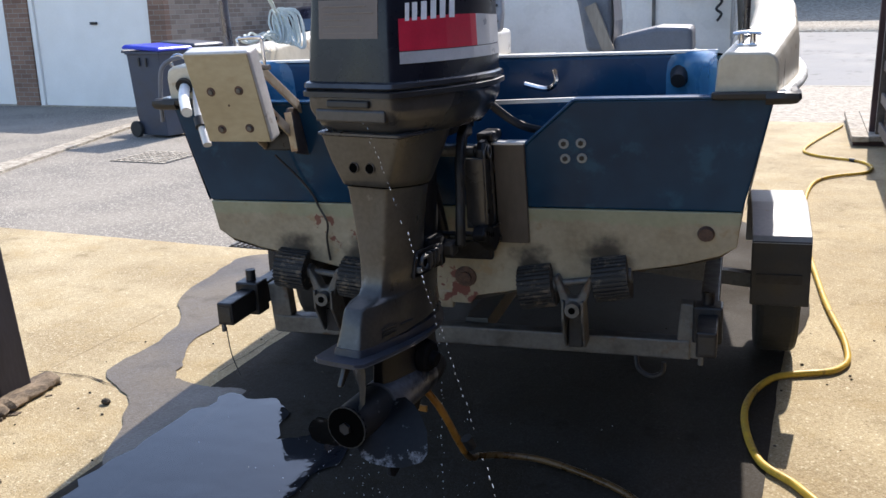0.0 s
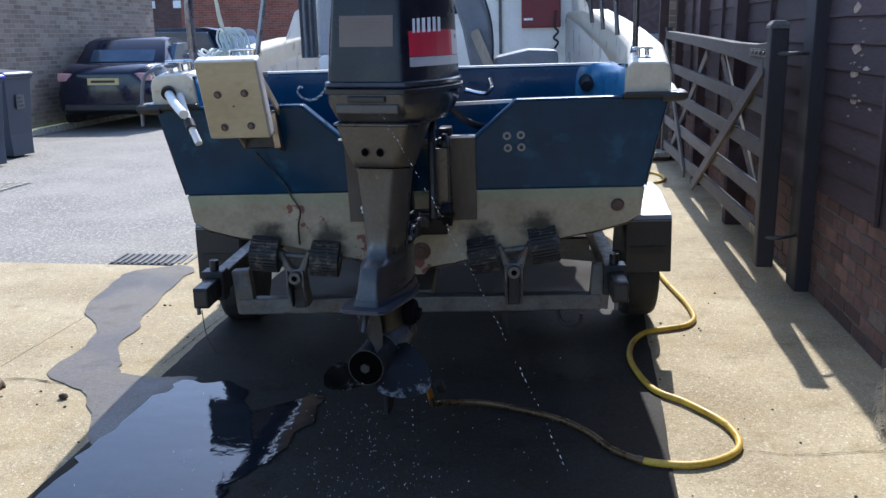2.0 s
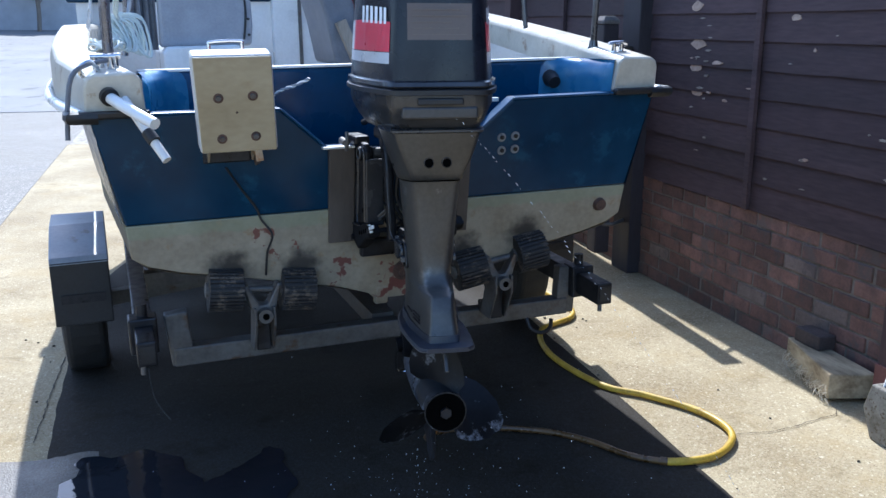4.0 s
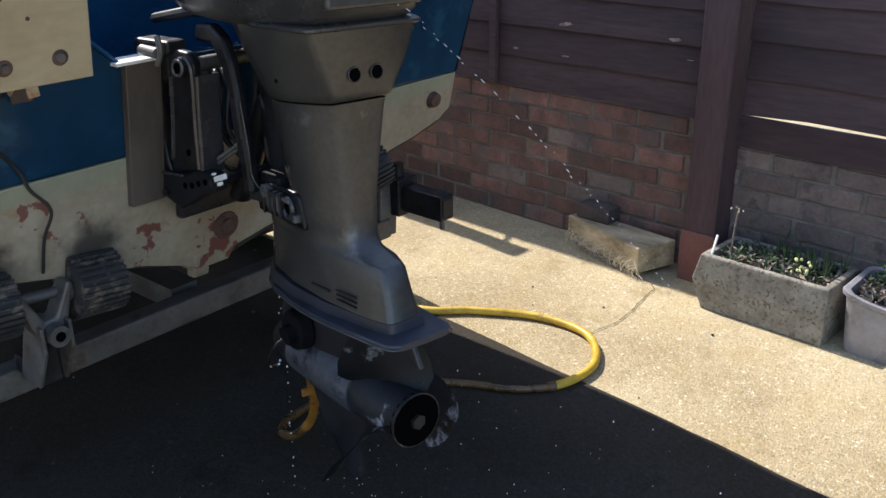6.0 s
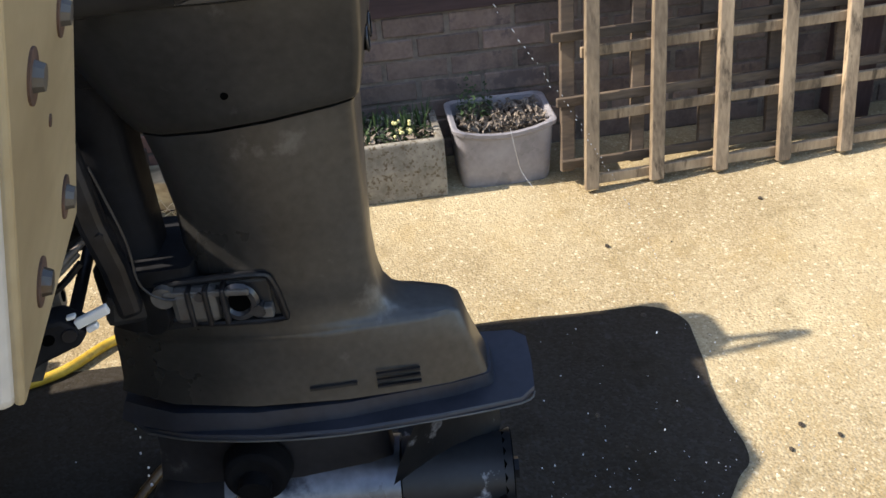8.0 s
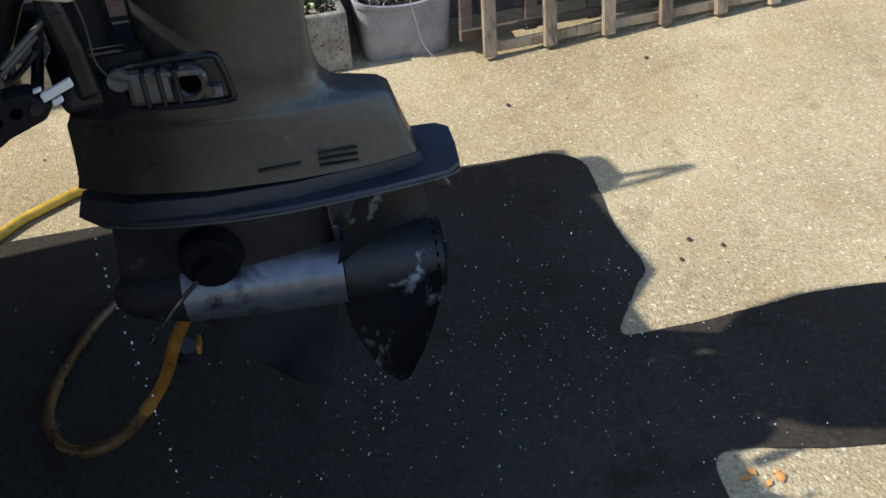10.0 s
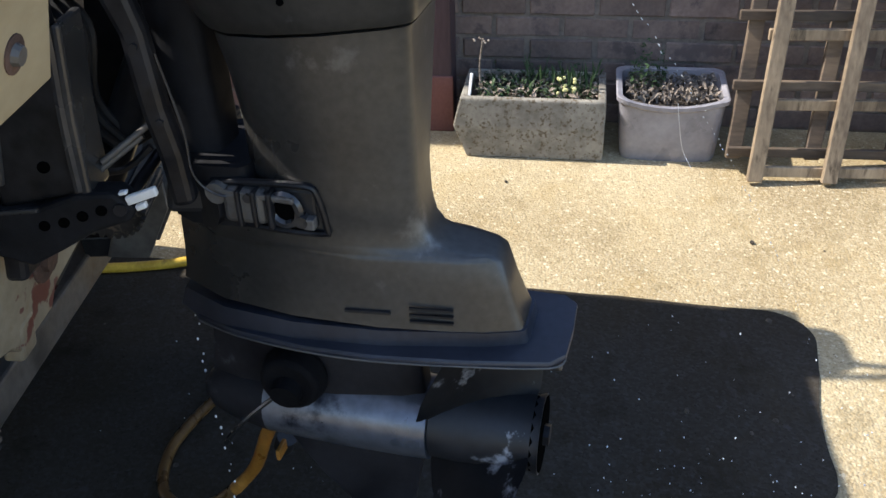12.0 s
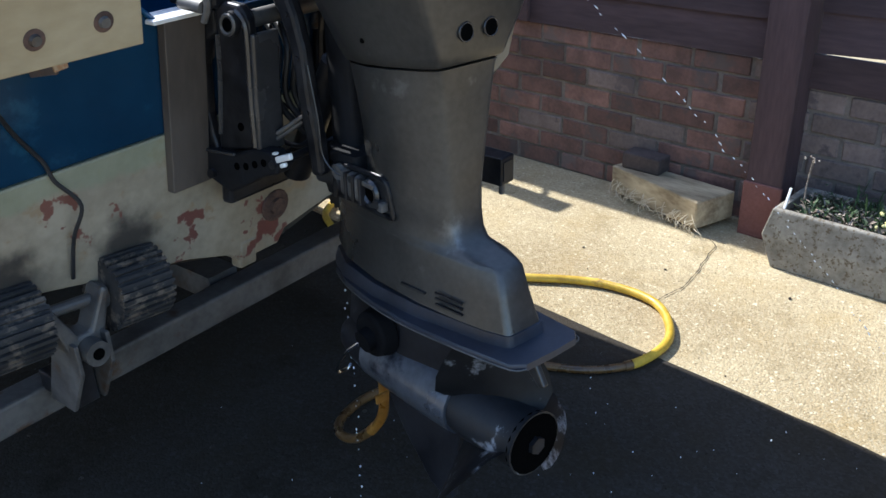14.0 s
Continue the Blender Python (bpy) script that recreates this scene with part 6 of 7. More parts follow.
def build_muffs():
    mu = thing("flushing_muffs", "black rubber flushing muffs with a yellow hose tail on the gearcase", "hose fitting", MOTOR)
    for s in (-1, 1):
        cup = part("cup", rod((s * 0.036, 0.135, 0.533), (s * 0.070, 0.135, 0.533), 0.050, 0.042, 20), MUFF, mu, "black rubber cup", smooth=True, bevel=0.006)
        part("cup_boss", rod((s * 0.06, 0.135, 0.53), (s * 0.085, 0.135, 0.525), 0.022), MUFF, cup, smooth=True)
    part("wire_arm", tube([(-0.066, 0.135, 0.53), (-0.08, 0.20, 0.47), (-0.07, 0.25, 0.40), (-0.04, 0.255, 0.392), (-0.045, 0.24, 0.41)], 0.0035, 6), CHROME, mu, "bent steel wire", smooth=True)
    part("hose_tag", box(-0.018, 0.195, 0.322, 0.012, 0.202, 0.342), HOSETAIL, mu, "small orange hose tag", bevel=0.002)
    part("hose_clip", rod((0.125, 0.265, 0.20), (0.115, 0.25, 0.235), 0.018), BLACK, mu, "black clip", smooth=True)


build_muffs()


# ---- falling water: cooling jet, drips and splashes ----
def build_water():
    w = tagged(new("water_drops"), "bright water drops falling from the running motor", "water drops", kind="stuff")
    rnd = random.Random(17)
    bm = bmesh.new()
    def drop(p, r, d=(0, 0, -1), stretch=1.0):
        q = Vector(d).normalized().to_track_quat("Z", "Y").to_matrix().to_4x4()
        bmesh.ops.create_icosphere(bm, subdivisions=1, radius=r, matrix=Matrix.Translation(p) @ q @ Matrix.Diagonal((1, 1, stretch, 1)))
    for i in range(95):
        s = 0.10 + 1.02 * i / 94
        if rnd.random() < 0.22 + 0.5 * max(0, s - 0.6):
            continue
        p = Vector((-0.72 + 0.743 * s, 2.15 - 0.669 * s, 1.341 - 0.827 * s - 0.310 * s * s)) + Vector((rnd.gauss(0, .002), rnd.gauss(0, .002), 0))
        drop(p, rnd.uniform(0.0005, 0.0010), (0.743, -0.669, -0.827 - 0.62 * s), rnd.uniform(3.0, 7.0))
    for i in range(26):
        drop((-0.62 + rnd.gauss(0, .003), 2.50 + rnd.gauss(0, .003), 0.62 * (i + rnd.random()) / 26), rnd.uniform(0.0013, 0.0025), stretch=rnd.uniform(1, 2.2))
    for i in range(460):
        a, d = rnd.uniform(0, math.tau), 0.06 + abs(rnd.gauss(0, 0.36))
        drop((-0.66 + d * math.cos(a), 1.80 + d * math.sin(a) * 1.25, 0.01 + abs(rnd.gauss(0, 0.17))), rnd.uniform(0.0005, 0.0014), (rnd.gauss(0, .4), rnd.gauss(0, .4), -1), rnd.uniform(1, 2.0))
    for i in range(24):
        drop((-0.70 + rnd.gauss(0, .02), 2.13 + rnd.gauss(0, .035), 0.06 + 0.18 * rnd.random()), rnd.uniform(0.0006, 0.0014), (rnd.gauss(0, .3), rnd.gauss(0, .3), -1), rnd.uniform(1, 3))
    me = bpy.data.meshes.new("drops")
    bm.to_mesh(me)
    bm.free()
    me.materials.append(WATER)
    me.shade_smooth()
    ob = new("drops", me)
    ob.parent = w


build_water()


# ---- right boundary: low brick wall, posts and overlapping board panels ----
FX = 1.33


def mesh_once(bm, material, name):
    me = bpy.data.meshes.new(name)
    bmesh.ops.recalc_face_normals(bm, faces=bm.faces)
    bm.to_mesh(me)
    bm.free()
    me.materials.append(material)
    return me


def piece(name, me, parent, m):
    ob = new(name, me)
    ob.parent = parent
    ob.matrix_local = m
    return ob


def bevel_box(sx, sy, sz, b):
    bm = box(-sx / 2, -sy / 2, -sz / 2, sx / 2, sy / 2, sz / 2)
    bmesh.ops.bevel(bm, geom=bm.edges[:], offset=b, segments=1, affect="EDGES")
    return bm


# neighbouring drive behind the fence, glimpsed through its gaps
structure("neighbour_drive", sheet([(1.45, -6.0), (6.0, -6.0), (6.0, 4.0), (1.45, 4.0)], -0.004), CONCRETE, "sunlit tan concrete behind the fence", "paving")


def build_fence():
    fe = thing("board_fence", "dark brown overlapping board fence above a low brick wall", "fence")
    for y0 in (-5.6, -3.6, -1.55, 0.42):
        part("gravel_board", box(FX - 0.01, y0, 0.527, FX + 0.008, y0 + 1.975, 0.643), FENCE, fe, "brown gravel board", bevel=0.004)
    for y in (-5.65, -3.65, -1.6, 0.38, 2.45, 4.72, 6.6, 8.5, 10.3):
        w = 0.13 if y != 4.72 else 0.21
        part("post", box(FX - (0.08 if y == 4.72 else 0.15 if y > 4.72 else 0.11), y - w / 2, 0.0, FX + 0.02, y + w / 2, 2.5), POSTM if y != 4.72 else DARKPOST, fe, "square dark brown fence post", bevel=0.006)
    part("post_base", box(FX - 0.118, 2.38, 0.0, FX - 0.105, 2.52, 0.20), POSTRED, fe, "red brown post foot", bevel=0.004)
    rnd = random.Random(5)
    spans = [(-5.58, -3.72), (-3.58, -1.67), (-1.53, 0.31), (0.45, 2.38), (2.52, 4.61), (4.83, 6.53), (6.67, 8.43), (8.57, 10.23)]
    for a, b in spans:
        base = 0.6465 if b < 2.4 else 0.60
        fx = FX if b < 4.7 else FX - 0.06
        for k in range(14):
            z = base + k * 0.132
            bm = bmesh.new()
            n = 8
            lo = [(0.024 if k == 0 and b < 2.4 else 0.006) * noise.noise(Vector((i * 1.7, z * 9, a))) for i in range(n + 1)]
            rows = []
            for dx, dz in ((0.0, 0.0), (0.016, 0.0), (0.030, 0.150), (0.014, 0.150)):
                rows.append([bm.verts.new((fx + dx - 0.012, a + (b - a) * i / n, z + dz + (lo[i] if dz == 0 else 0))) for i in range(n + 1)])
            for p, q in ((0, 1), (1, 2), (2, 3), (3, 0)):
                for i in range(n):
                    bm.faces.new((rows[p][i], rows[p][i + 1], rows[q][i + 1], rows[q][i]))
            bm.faces.new([rows[j][0] for j in range(4)])
            bm.faces.new([rows[j][n] for j in range(4)])
            part("board", bm, FENCE, fe)
        for y in ((a + b) / 2,):
            part("batten", box(fx - 0.035, y - 0.02, base, fx - 0.013, y + 0.02, base + 1.88), FENCE, fe, bevel=0.003)
        part("panel_cap", box(fx - 0.03, a, base + 1.866, fx + 0.045, b, base + 1.896), FENCE, fe)
    # pale chips where stain has flaked from the boards
    big = [(4.10, 1.37, 0.075, 0.028), (4.12, 1.25, 0.05, 0.034), (3.91, 1.28, 0.05, 0.012), (4.10, 1.12, 0.065, 0.024), (3.97, 1.13, 0.02, 0.008), (3.33, 1.5, 0.03, 0.02), (4.13, 1.56, 0.05, 0.03)]
    for i in range(38):
        y, z = 2.6 + rnd.random() * 1.55, 0.75 + rnd.random() * 1.0
        if rnd.random() < 0.35:
            y = 4.0 + rnd.random() * 0.16
            z = 1.0 + rnd.random() * 0.6
        w, h = rnd.uniform(0.004, 0.03), rnd.uniform(0.002, 0.008)
        if i < len(big):
            y, z, w, h = big[i]
        k = (z - 0.60) % 0.132 / 0.132
        x = FX - 0.0135 + 0.0125 * k
        out = [(w * math.cos(t) * rnd.uniform(.6, 1.2), h * math.sin(t) * rnd.uniform(.5, 1.2)) for t in [j * math.tau / 9 for j in range(9)]]
        part("bare_chip", prism(out, lambda p, q, t: Vector((x + t + q * 0.095, y + p, z + q)), -0.003, 0.006), CHIPTAN if i < 12 else GREYWOOD, fe, "bare pale wood")


build_fence()


def build_low_wall():
    wall = thing("wall_east", "low weathered brick wall under the fence", "wall", kind="structure")
    part("mortar_bed", box(FX + 0.005, -6.5, -0.2, FX + 0.10, 10.5, 0.596), MORTAR, wall, "recessed pale mortar")
    red = [mesh_once(bevel_box(0.10, 0.215 - 0.004 * i, 0.065, 0.004), BRICKRED, "brick") for i in range(3)]
    grey = [mesh_once(bevel_box(0.10, 0.215 - 0.004 * i, 0.065, 0.004), BRICKGREY, "brick") for i in range(3)]
    rnd = random.Random(11)
    far = bmesh.new()
    for row in range(8):
        z = 0.0325 + 0.005 + row * 0.075
        y = 2.93 - 0.1125 * row % 0.225 - 40 * 0.225
        while y < 10.4:
            yc = y + 0.1125
            y += 0.225
            lim = 0.53 if yc < 2.4 else 0.6
            if z + 0.03 > lim or yc < -6:
                continue
            m = pose(FX + 0.05 + rnd.uniform(-0.003, 0.003), yc, z, rnd.uniform(-1, 1), 0, rnd.uniform(-0.7, 0.7))
            if -0.4 < yc < 4.4:
                piece("brick", rnd.choice(red if yc > 2.5 and rnd.random() < 0.85 else grey), wall, m)
            else:
                box(-0.05, -0.1075, -0.0325, 0.05, 0.1075, 0.0325, far, m)
    tagged(part("brick_run", far, BRICKRED, wall, "brickwork farther along"), kind="stuff")


# ---- gate standing open along the fence ----
def build_gate():
    ga = thing("field_gate", "weathered grey five-bar timber gate standing open", "gate", pose(1.075, 0, 0))
    y0, y1 = 4.72, 10.05
    part("hinge_stile", box(-0.045, y0 - 0.10, 0.14, 0.05, y0 + 0.01, 1.47), DARKPOST, ga, "dark hanging stile", bevel=0.008)
    part("stile_cap", loft([[Vector((u * k, y0 - 0.045 + v * k, z)) for u, v in ((-0.052, -0.06), (0.052, -0.06), (0.052, 0.06), (-0.052, 0.06))] for z, k in ((1.47, 1.0), (1.49, 1.0), (1.515, 0.6))]), GATEWOOD, ga, "pale weathered stile cap", bevel=0.004)
    part("shutting_stile", box(-0.035, y1 - 0.08, 0.15, 0.035, y1, 1.52), GATEWOOD, ga, bevel=0.006)
    fn = lambda y, z, t: Vector((t, y, z))
    top = [(y0 + 0.01, 1.25), (y0 + 0.01, 1.40), (y0 + 0.35, 1.385), (y0 + 1.1, 1.39), (y0 + 2.6, 1.425), (y1, 1.48), (y1, 1.40), (y0 + 2.6, 1.335), (y0 + 1.1, 1.29), (y0 + 0.35, 1.255)]
    part("top_rail", prism(top, fn, -0.035, 0.035), GATEWOOD, ga, "curved top rail", bevel=0.006)
    for za, zb in ((0.315, 0.225), (0.53, 0.51), (0.785, 0.82), (1.03, 1.10)):
        part("rail", beam((0, y0 - 0.02, za), (0, y1 - 0.04, zb), 0.028, 0.095), GATEWOOD, ga, bevel=0.004)
    for ya, za, yb, zb, d in ((y0 + 0.10, 1.26, 7.42, 0.16, -0.030), (y1 - 0.03, 1.36, 8.0, 0.17, -0.030), (7.3, 1.30, 9.6, 0.24, 0.030), (6.6, 1.30, 4.82, 0.36, 0.030)):
        part("brace", beam((d, ya, za), (d, yb, zb), 0.085, 0.022, up=(1, 0, 0)), GATEWOOD, ga, bevel=0.004)
    hinge = part("strap_hinge", box(-0.043, y0 - 0.05, 1.315, -0.0355, y0 + 0.48, 1.36), DARKMETAL, ga, "black strap hinge")
    for k in range(4):
        part("hinge_bolt", rod((-0.050, y0 + 0.06 + k * 0.11, 1.3375), (-0.036, y0 + 0.06 + k * 0.11, 1.3375), 0.011), GALV, hinge)
    part("strap_hinge", box(-0.024, y0 - 0.05, 0.29, -0.0145, y0 + 0.25, 0.34), DARKMETAL, ga)
    for z in (0.315, 1.3375):
        part("gate_hook", tube([(0.0, y0 - 0.09, z), (0.06, y0 - 0.11, z), (0.14, y0 - 0.05, z), (0.19, y0 - 0.01, z)], 0.012, 8), GALV, ga, "grey steel hinge hook")


build_gate()
pl = thing("loose_plank", "pale weathered planks lying at the fence end", "planks")
for k in range(2):
    part("plank_board", box(0.84 + k * 0.165, 10.1 + k * 0.06, 0.05, 1.0 + k * 0.165, 12.4, 0.105), PAVING, pl, "sun-bleached plank", bevel=0.006)
part("plank_block", box(0.86, 10.2, 0.0, 1.14, 10.35, 0.05), FENCE, pl)
ep = thing("end_pier", "brick and timber pier at the fence end", "pier")
part("pier", box(1.12, 10.45, 0, 1.45, 10.85, 2.3), HOUSEBRICK, ep, bevel=0.006)
part("pier_post", box(1.02, 10.5, 0, 1.12, 10.62, 2.2), FENCE, ep, bevel=0.006)


# ---- things along the brick wall ----
def build_block():
    bl = thing("timber_block", "rough timber block with frayed end beside the wall", "timber block")
    m = pose(1.165, 2.837, 0.0, 0, 0, -16.6)
    base = [(1.228, 3.06), (1.10, 2.626), (1.285, 2.575), (1.318, 3.03)]
    part("block", prism(base, lambda p, q, t: Vector((p, q, t)), 0.018, 0.122), BLOCKWOOD, bl, "rough sawn yellow timber", bevel=0.006)
    part("block_foot", prism([(1.24, 3.0), (1.14, 2.66), (1.27, 2.62), (1.31, 2.98)], lambda p, q, t: Vector((p, q, t)), 0.0, 0.018), FENCE, bl)
    rnd = random.Random(2)
    bm = bmesh.new()
    for i in range(70):
        y = rnd.uniform(-0.22, 0.22)
        p = m @ Vector((-0.003, y, rnd.uniform(0.02, 0.07)))
        q = m @ Vector((-0.003 - rnd.uniform(0.005, 0.035), y + rnd.uniform(-0.07, 0.07), rnd.uniform(0.003, 0.03)))
        tube([p, (p + q) / 2 + Vector((-0.008, 0.004, 0.006)), q], 0.0012, 4, 4, bm)
    tagged(part("frayed_fibre", bm, FIBRE, bl), "pale frayed strands", kind="stuff")
    lb = thing("loose_brick", "dark brick lying on the timber block", "brick")
    part("brick_body", box(1.23, 2.86, 0.1225, 1.315, 3.02, 0.185), DARKBRICK, lb, bevel=0.006)


build_block()


def weeds(parent, x0, x1, y0, y1, z, n, seed, h=0.07, mat=None):
    rnd = random.Random(seed)
    bm = bmesh.new()
    for i in range(n):
        x, y = rnd.uniform(x0, x1), rnd.uniform(y0, y1)
        hh, a = h * rnd.uniform(0.3, 1.2), rnd.uniform(0, math.tau)
        tip = Vector((x + 0.03 * math.cos(a), y + 0.03 * math.sin(a), z + hh))
        w = rnd.uniform(0.002, 0.006)
        s = Vector((-math.sin(a), math.cos(a), 0)) * w
        mid = Vector((x, y, z)).lerp(tip, 0.6) + Vector((0, 0, 0.01))
        vs = [bm.verts.new(p) for p in (Vector((x, y, z - 0.005)), mid - s, tip, mid + s)]
        bm.faces.new(vs)
    return tagged(part("weed", bm, mat or LEAF, parent), "small green weeds", kind="stuff")


def leafy(parent, x0, x1, y0, y1, z, n, seed, h):
    """Low herbs: small broad leaves at all heights up to h, thicker below."""
    rnd = random.Random(seed)
    bm = bmesh.new()
    for i in range(n):
        x, y, a = rnd.uniform(x0, x1), rnd.uniform(y0, y1), rnd.uniform(0, math.tau)
        top = z + h * rnd.random() ** 1.6 * (0.6 + 0.8 * abs(noise.noise(Vector((x * 19, y * 19, seed)))) * 2)
        s, tilt = rnd.uniform(0.004, 0.011), rnd.uniform(-0.6, 0.6)
        m = Matrix.Translation((x, y, top)) @ Euler((tilt, rnd.uniform(-0.6, 0.6), a)).to_matrix().to_4x4()
        bm.faces.new([bm.verts.new(m @ Vector((s * p, s * q, w))) for p, q, w in ((-1.2, 0, 0), (-0.2, -0.6, 0.001), (1.1, 0, -0.002), (-0.2, 0.6, 0.001))])
        if i % 4 == 0:
            c = Vector((x, y, z - 0.004))
            e = Vector((0.001, 0.001, 0))
            bm.faces.new([bm.verts.new(q) for q in (c - e, c + e, Vector((x, y, top)))])
    return tagged(part("leafy_weed", bm, LEAF, parent), "small leafy green weeds", kind="stuff")


def litter(parent, x0, x1, y0, y1, z, n, seed):
    rnd = random.Random(seed)
    bm = bmesh.new()
    for i in range(n):
        m = Matrix.Translation((rnd.uniform(x0, x1), rnd.uniform(y0, y1), z + rnd.uniform(0, 0.03))) @ Euler((rnd.uniform(-1, 1), rnd.uniform(-1, 1), rnd.uniform(0, 6))).to_matrix().to_4x4()
        s = rnd.uniform(0.008, 0.02)
        vs = [bm.verts.new(m @ Vector((s * a, s * b * 0.6, c))) for a, b, c in ((-1, 0, 0), (0, -0.7, 0.004), (1, 0, 0), (0, 0.7, 0.004))]
        bm.faces.new(vs)
    return tagged(part("leaf_litter", bm, DRYLEAF, parent), "dry leaf litter", kind="stuff")


def build_planters():
    a = thing("concrete_trough", "lichen-stained concrete planter trough with yellow flowers", "planter")
    y0, y1 = 1.875, 2.335
    rings = []
    for dz, dx, dy in ((0.0, 0.0, -0.02), (0.11, -0.005, 0.022), (0.195, 0.0, 0.0), (0.205, 0.002, -0.002)):
        x0, x1 = 1.035 + dx, 1.29 - dx
        rings.append([Vector((x0, y0, dz)), Vector((x1, y0, dz)), Vector((x1, y1 + dy, dz)), Vector((x0, y1 + dy, dz))])
    x0, x1 = 1.06, 1.265
    rings += [[Vector((x0, y0 + 0.025, z)), Vector((x1, y0 + 0.025, z)), Vector((x1, y1 - 0.025, z)), Vector((x0, y1 - 0.025, z))] for z in (0.205, 0.15)]
    part("trough", loft(rings), PLANTER, a, "stained concrete trough", bevel=0.005)
    part("soil", box(x0, y0 + 0.025, 0.15, x1, y1 - 0.025, 0.175), EARTH, a)
    leafy(a, x0 + 0.02, x1, y0 + 0.03, y1 - 0.05, 0.178, 520, 1, 0.05)
    weeds(a, x0, x1, y0 + 0.03, y1 - 0.05, 0.178, 120, 1, 0.05)
    weeds(a, x0 + 0.06, x1, y0 + 0.03, y1 - 0.18, 0.178, 60, 31, 0.10)
    litter(a, x0, x1, y0 + 0.03, y1 - 0.05, 0.18, 260, 2)
    rnd = random.Random(4)
    for i in range(16):
        p = (1.10 + rnd.uniform(-0.02, 0.02), 2.01 + rnd.uniform(-0.04, 0.03), 0.225 + rnd.uniform(-0.02, 0.03))
        part("flower", ball(p, 0.006, u=6, v=4), FLOWER, a, "pale yellow flower")
    stem = part("stem", tube([(1.16, 2.28, 0.18), (1.17, 2.285, 0.26), (1.165, 2.275, 0.345)], 0.003, 6, 3), DRYLEAF, a, "dry flower stalk")
    for i in range(9):
        q = rnd.uniform(0, math.tau)
        part("umbel", ball((1.165 + 0.022 * math.cos(q) * rnd.random(), 2.275 + 0.03 * math.sin(q), 0.345 + rnd.uniform(0, 0.012)), 0.0035, u=6, v=4), DRYLEAF, stem)
    part("stake", beam((1.06, 2.31, 0.17), (1.08, 2.30, 0.27), 0.008, 0.005), WHITEDEC, a, "white plant label")
    b = thing("plastic_tub", "grey white plastic tub filled with dead leaves", "planter")
    rings = []
    for z, k in ((0.0, -0.004), (0.012, 0.0), (0.10, 0.006), (0.195, 0.012), (0.203, 0.022), (0.216, 0.023), (0.219, 0.018), (0.215, 0.004), (0.13, -0.004)):
        hx, hy, r, pts = 0.105 + k, 0.150 + k, 0.035, []
        for cx, cy, a0 in ((1, 1, 0.0), (-1, 1, 0.25), (-1, -1, 0.5), (1, -1, 0.75)):
            for j in range(6):
                q = (a0 + j / 20) * math.tau
                pts.append((1.165 + cx * (hx - r) + r * math.cos(q), 1.672 + cy * (hy - r) + r * math.sin(q)))
            if (cx, cy) == (-1, 1):
                pts += [(1.165 - hx - 0.006 * (1 - t * t), 1.672 - t * (hy - r)) for t in (-0.66, -0.33, 0.0, 0.33, 0.66)]
        sag = lambda x, y: (0.022 * max(0, 1 - ((y - 1.68) / 0.15) ** 2) * (x < 1.12) - 0.010 * (x > 1.2)) * min(1, max(0, z - 0.08) / 0.1)
        rings.append([Vector((x, y, z - sag(x, y))) for x, y in pts])
    part("tub", loft(rings), PLASTUB, b, "scuffed plastic tub", smooth=True)
    part("soil", box(1.07, 1.53, 0.13, 1.27, 1.815, 0.185), EARTH, b)
    litter(b, 1.075, 1.265, 1.535, 1.81, 0.192, 560, 7)
    leafy(b, 1.15, 1.25, 1.69, 1.80, 0.19, 260, 8, 0.13)
    part("loose_string", tube([(1.03, 1.66, 0.215), (1.02, 1.65, 0.15), (1.025, 1.63, 0.06), (1.0, 1.60, 0.01)], 0.0009, 5), SILVERDEC, b)


build_planters()


def build_trellis():
    tr = thing("trellis_panel", "weathered timber trellis panel leaning on the fence", "trellis")
    m = Matrix.Translation((0.925, 1.44, 0.012)) @ Euler((0, radians(14), radians(2.4))).to_matrix().to_4x4()
    bmv = bevel_box(0.022, 0.046, 1.55, 0.003)
    for v in bmv.verts:
        v.co.y -= 0.07 * (v.co.z + 0.775)
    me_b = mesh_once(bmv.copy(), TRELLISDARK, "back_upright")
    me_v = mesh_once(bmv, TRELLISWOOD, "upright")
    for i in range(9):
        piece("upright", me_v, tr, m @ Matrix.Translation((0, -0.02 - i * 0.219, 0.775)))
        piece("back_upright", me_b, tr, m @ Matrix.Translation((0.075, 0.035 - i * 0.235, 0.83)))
    for k in range(8):
        z = 0.028 + k * 0.204
        part("slat", beam(m @ Vector((0.020, -0.02, z)), m @ Vector((0.020, -1.75, z + 0.012)), 0.016, 0.034), TRELLISWOOD, tr, bevel=0.003)
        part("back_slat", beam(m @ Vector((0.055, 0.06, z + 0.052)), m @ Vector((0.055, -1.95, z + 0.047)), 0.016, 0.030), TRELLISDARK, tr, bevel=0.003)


build_trellis()


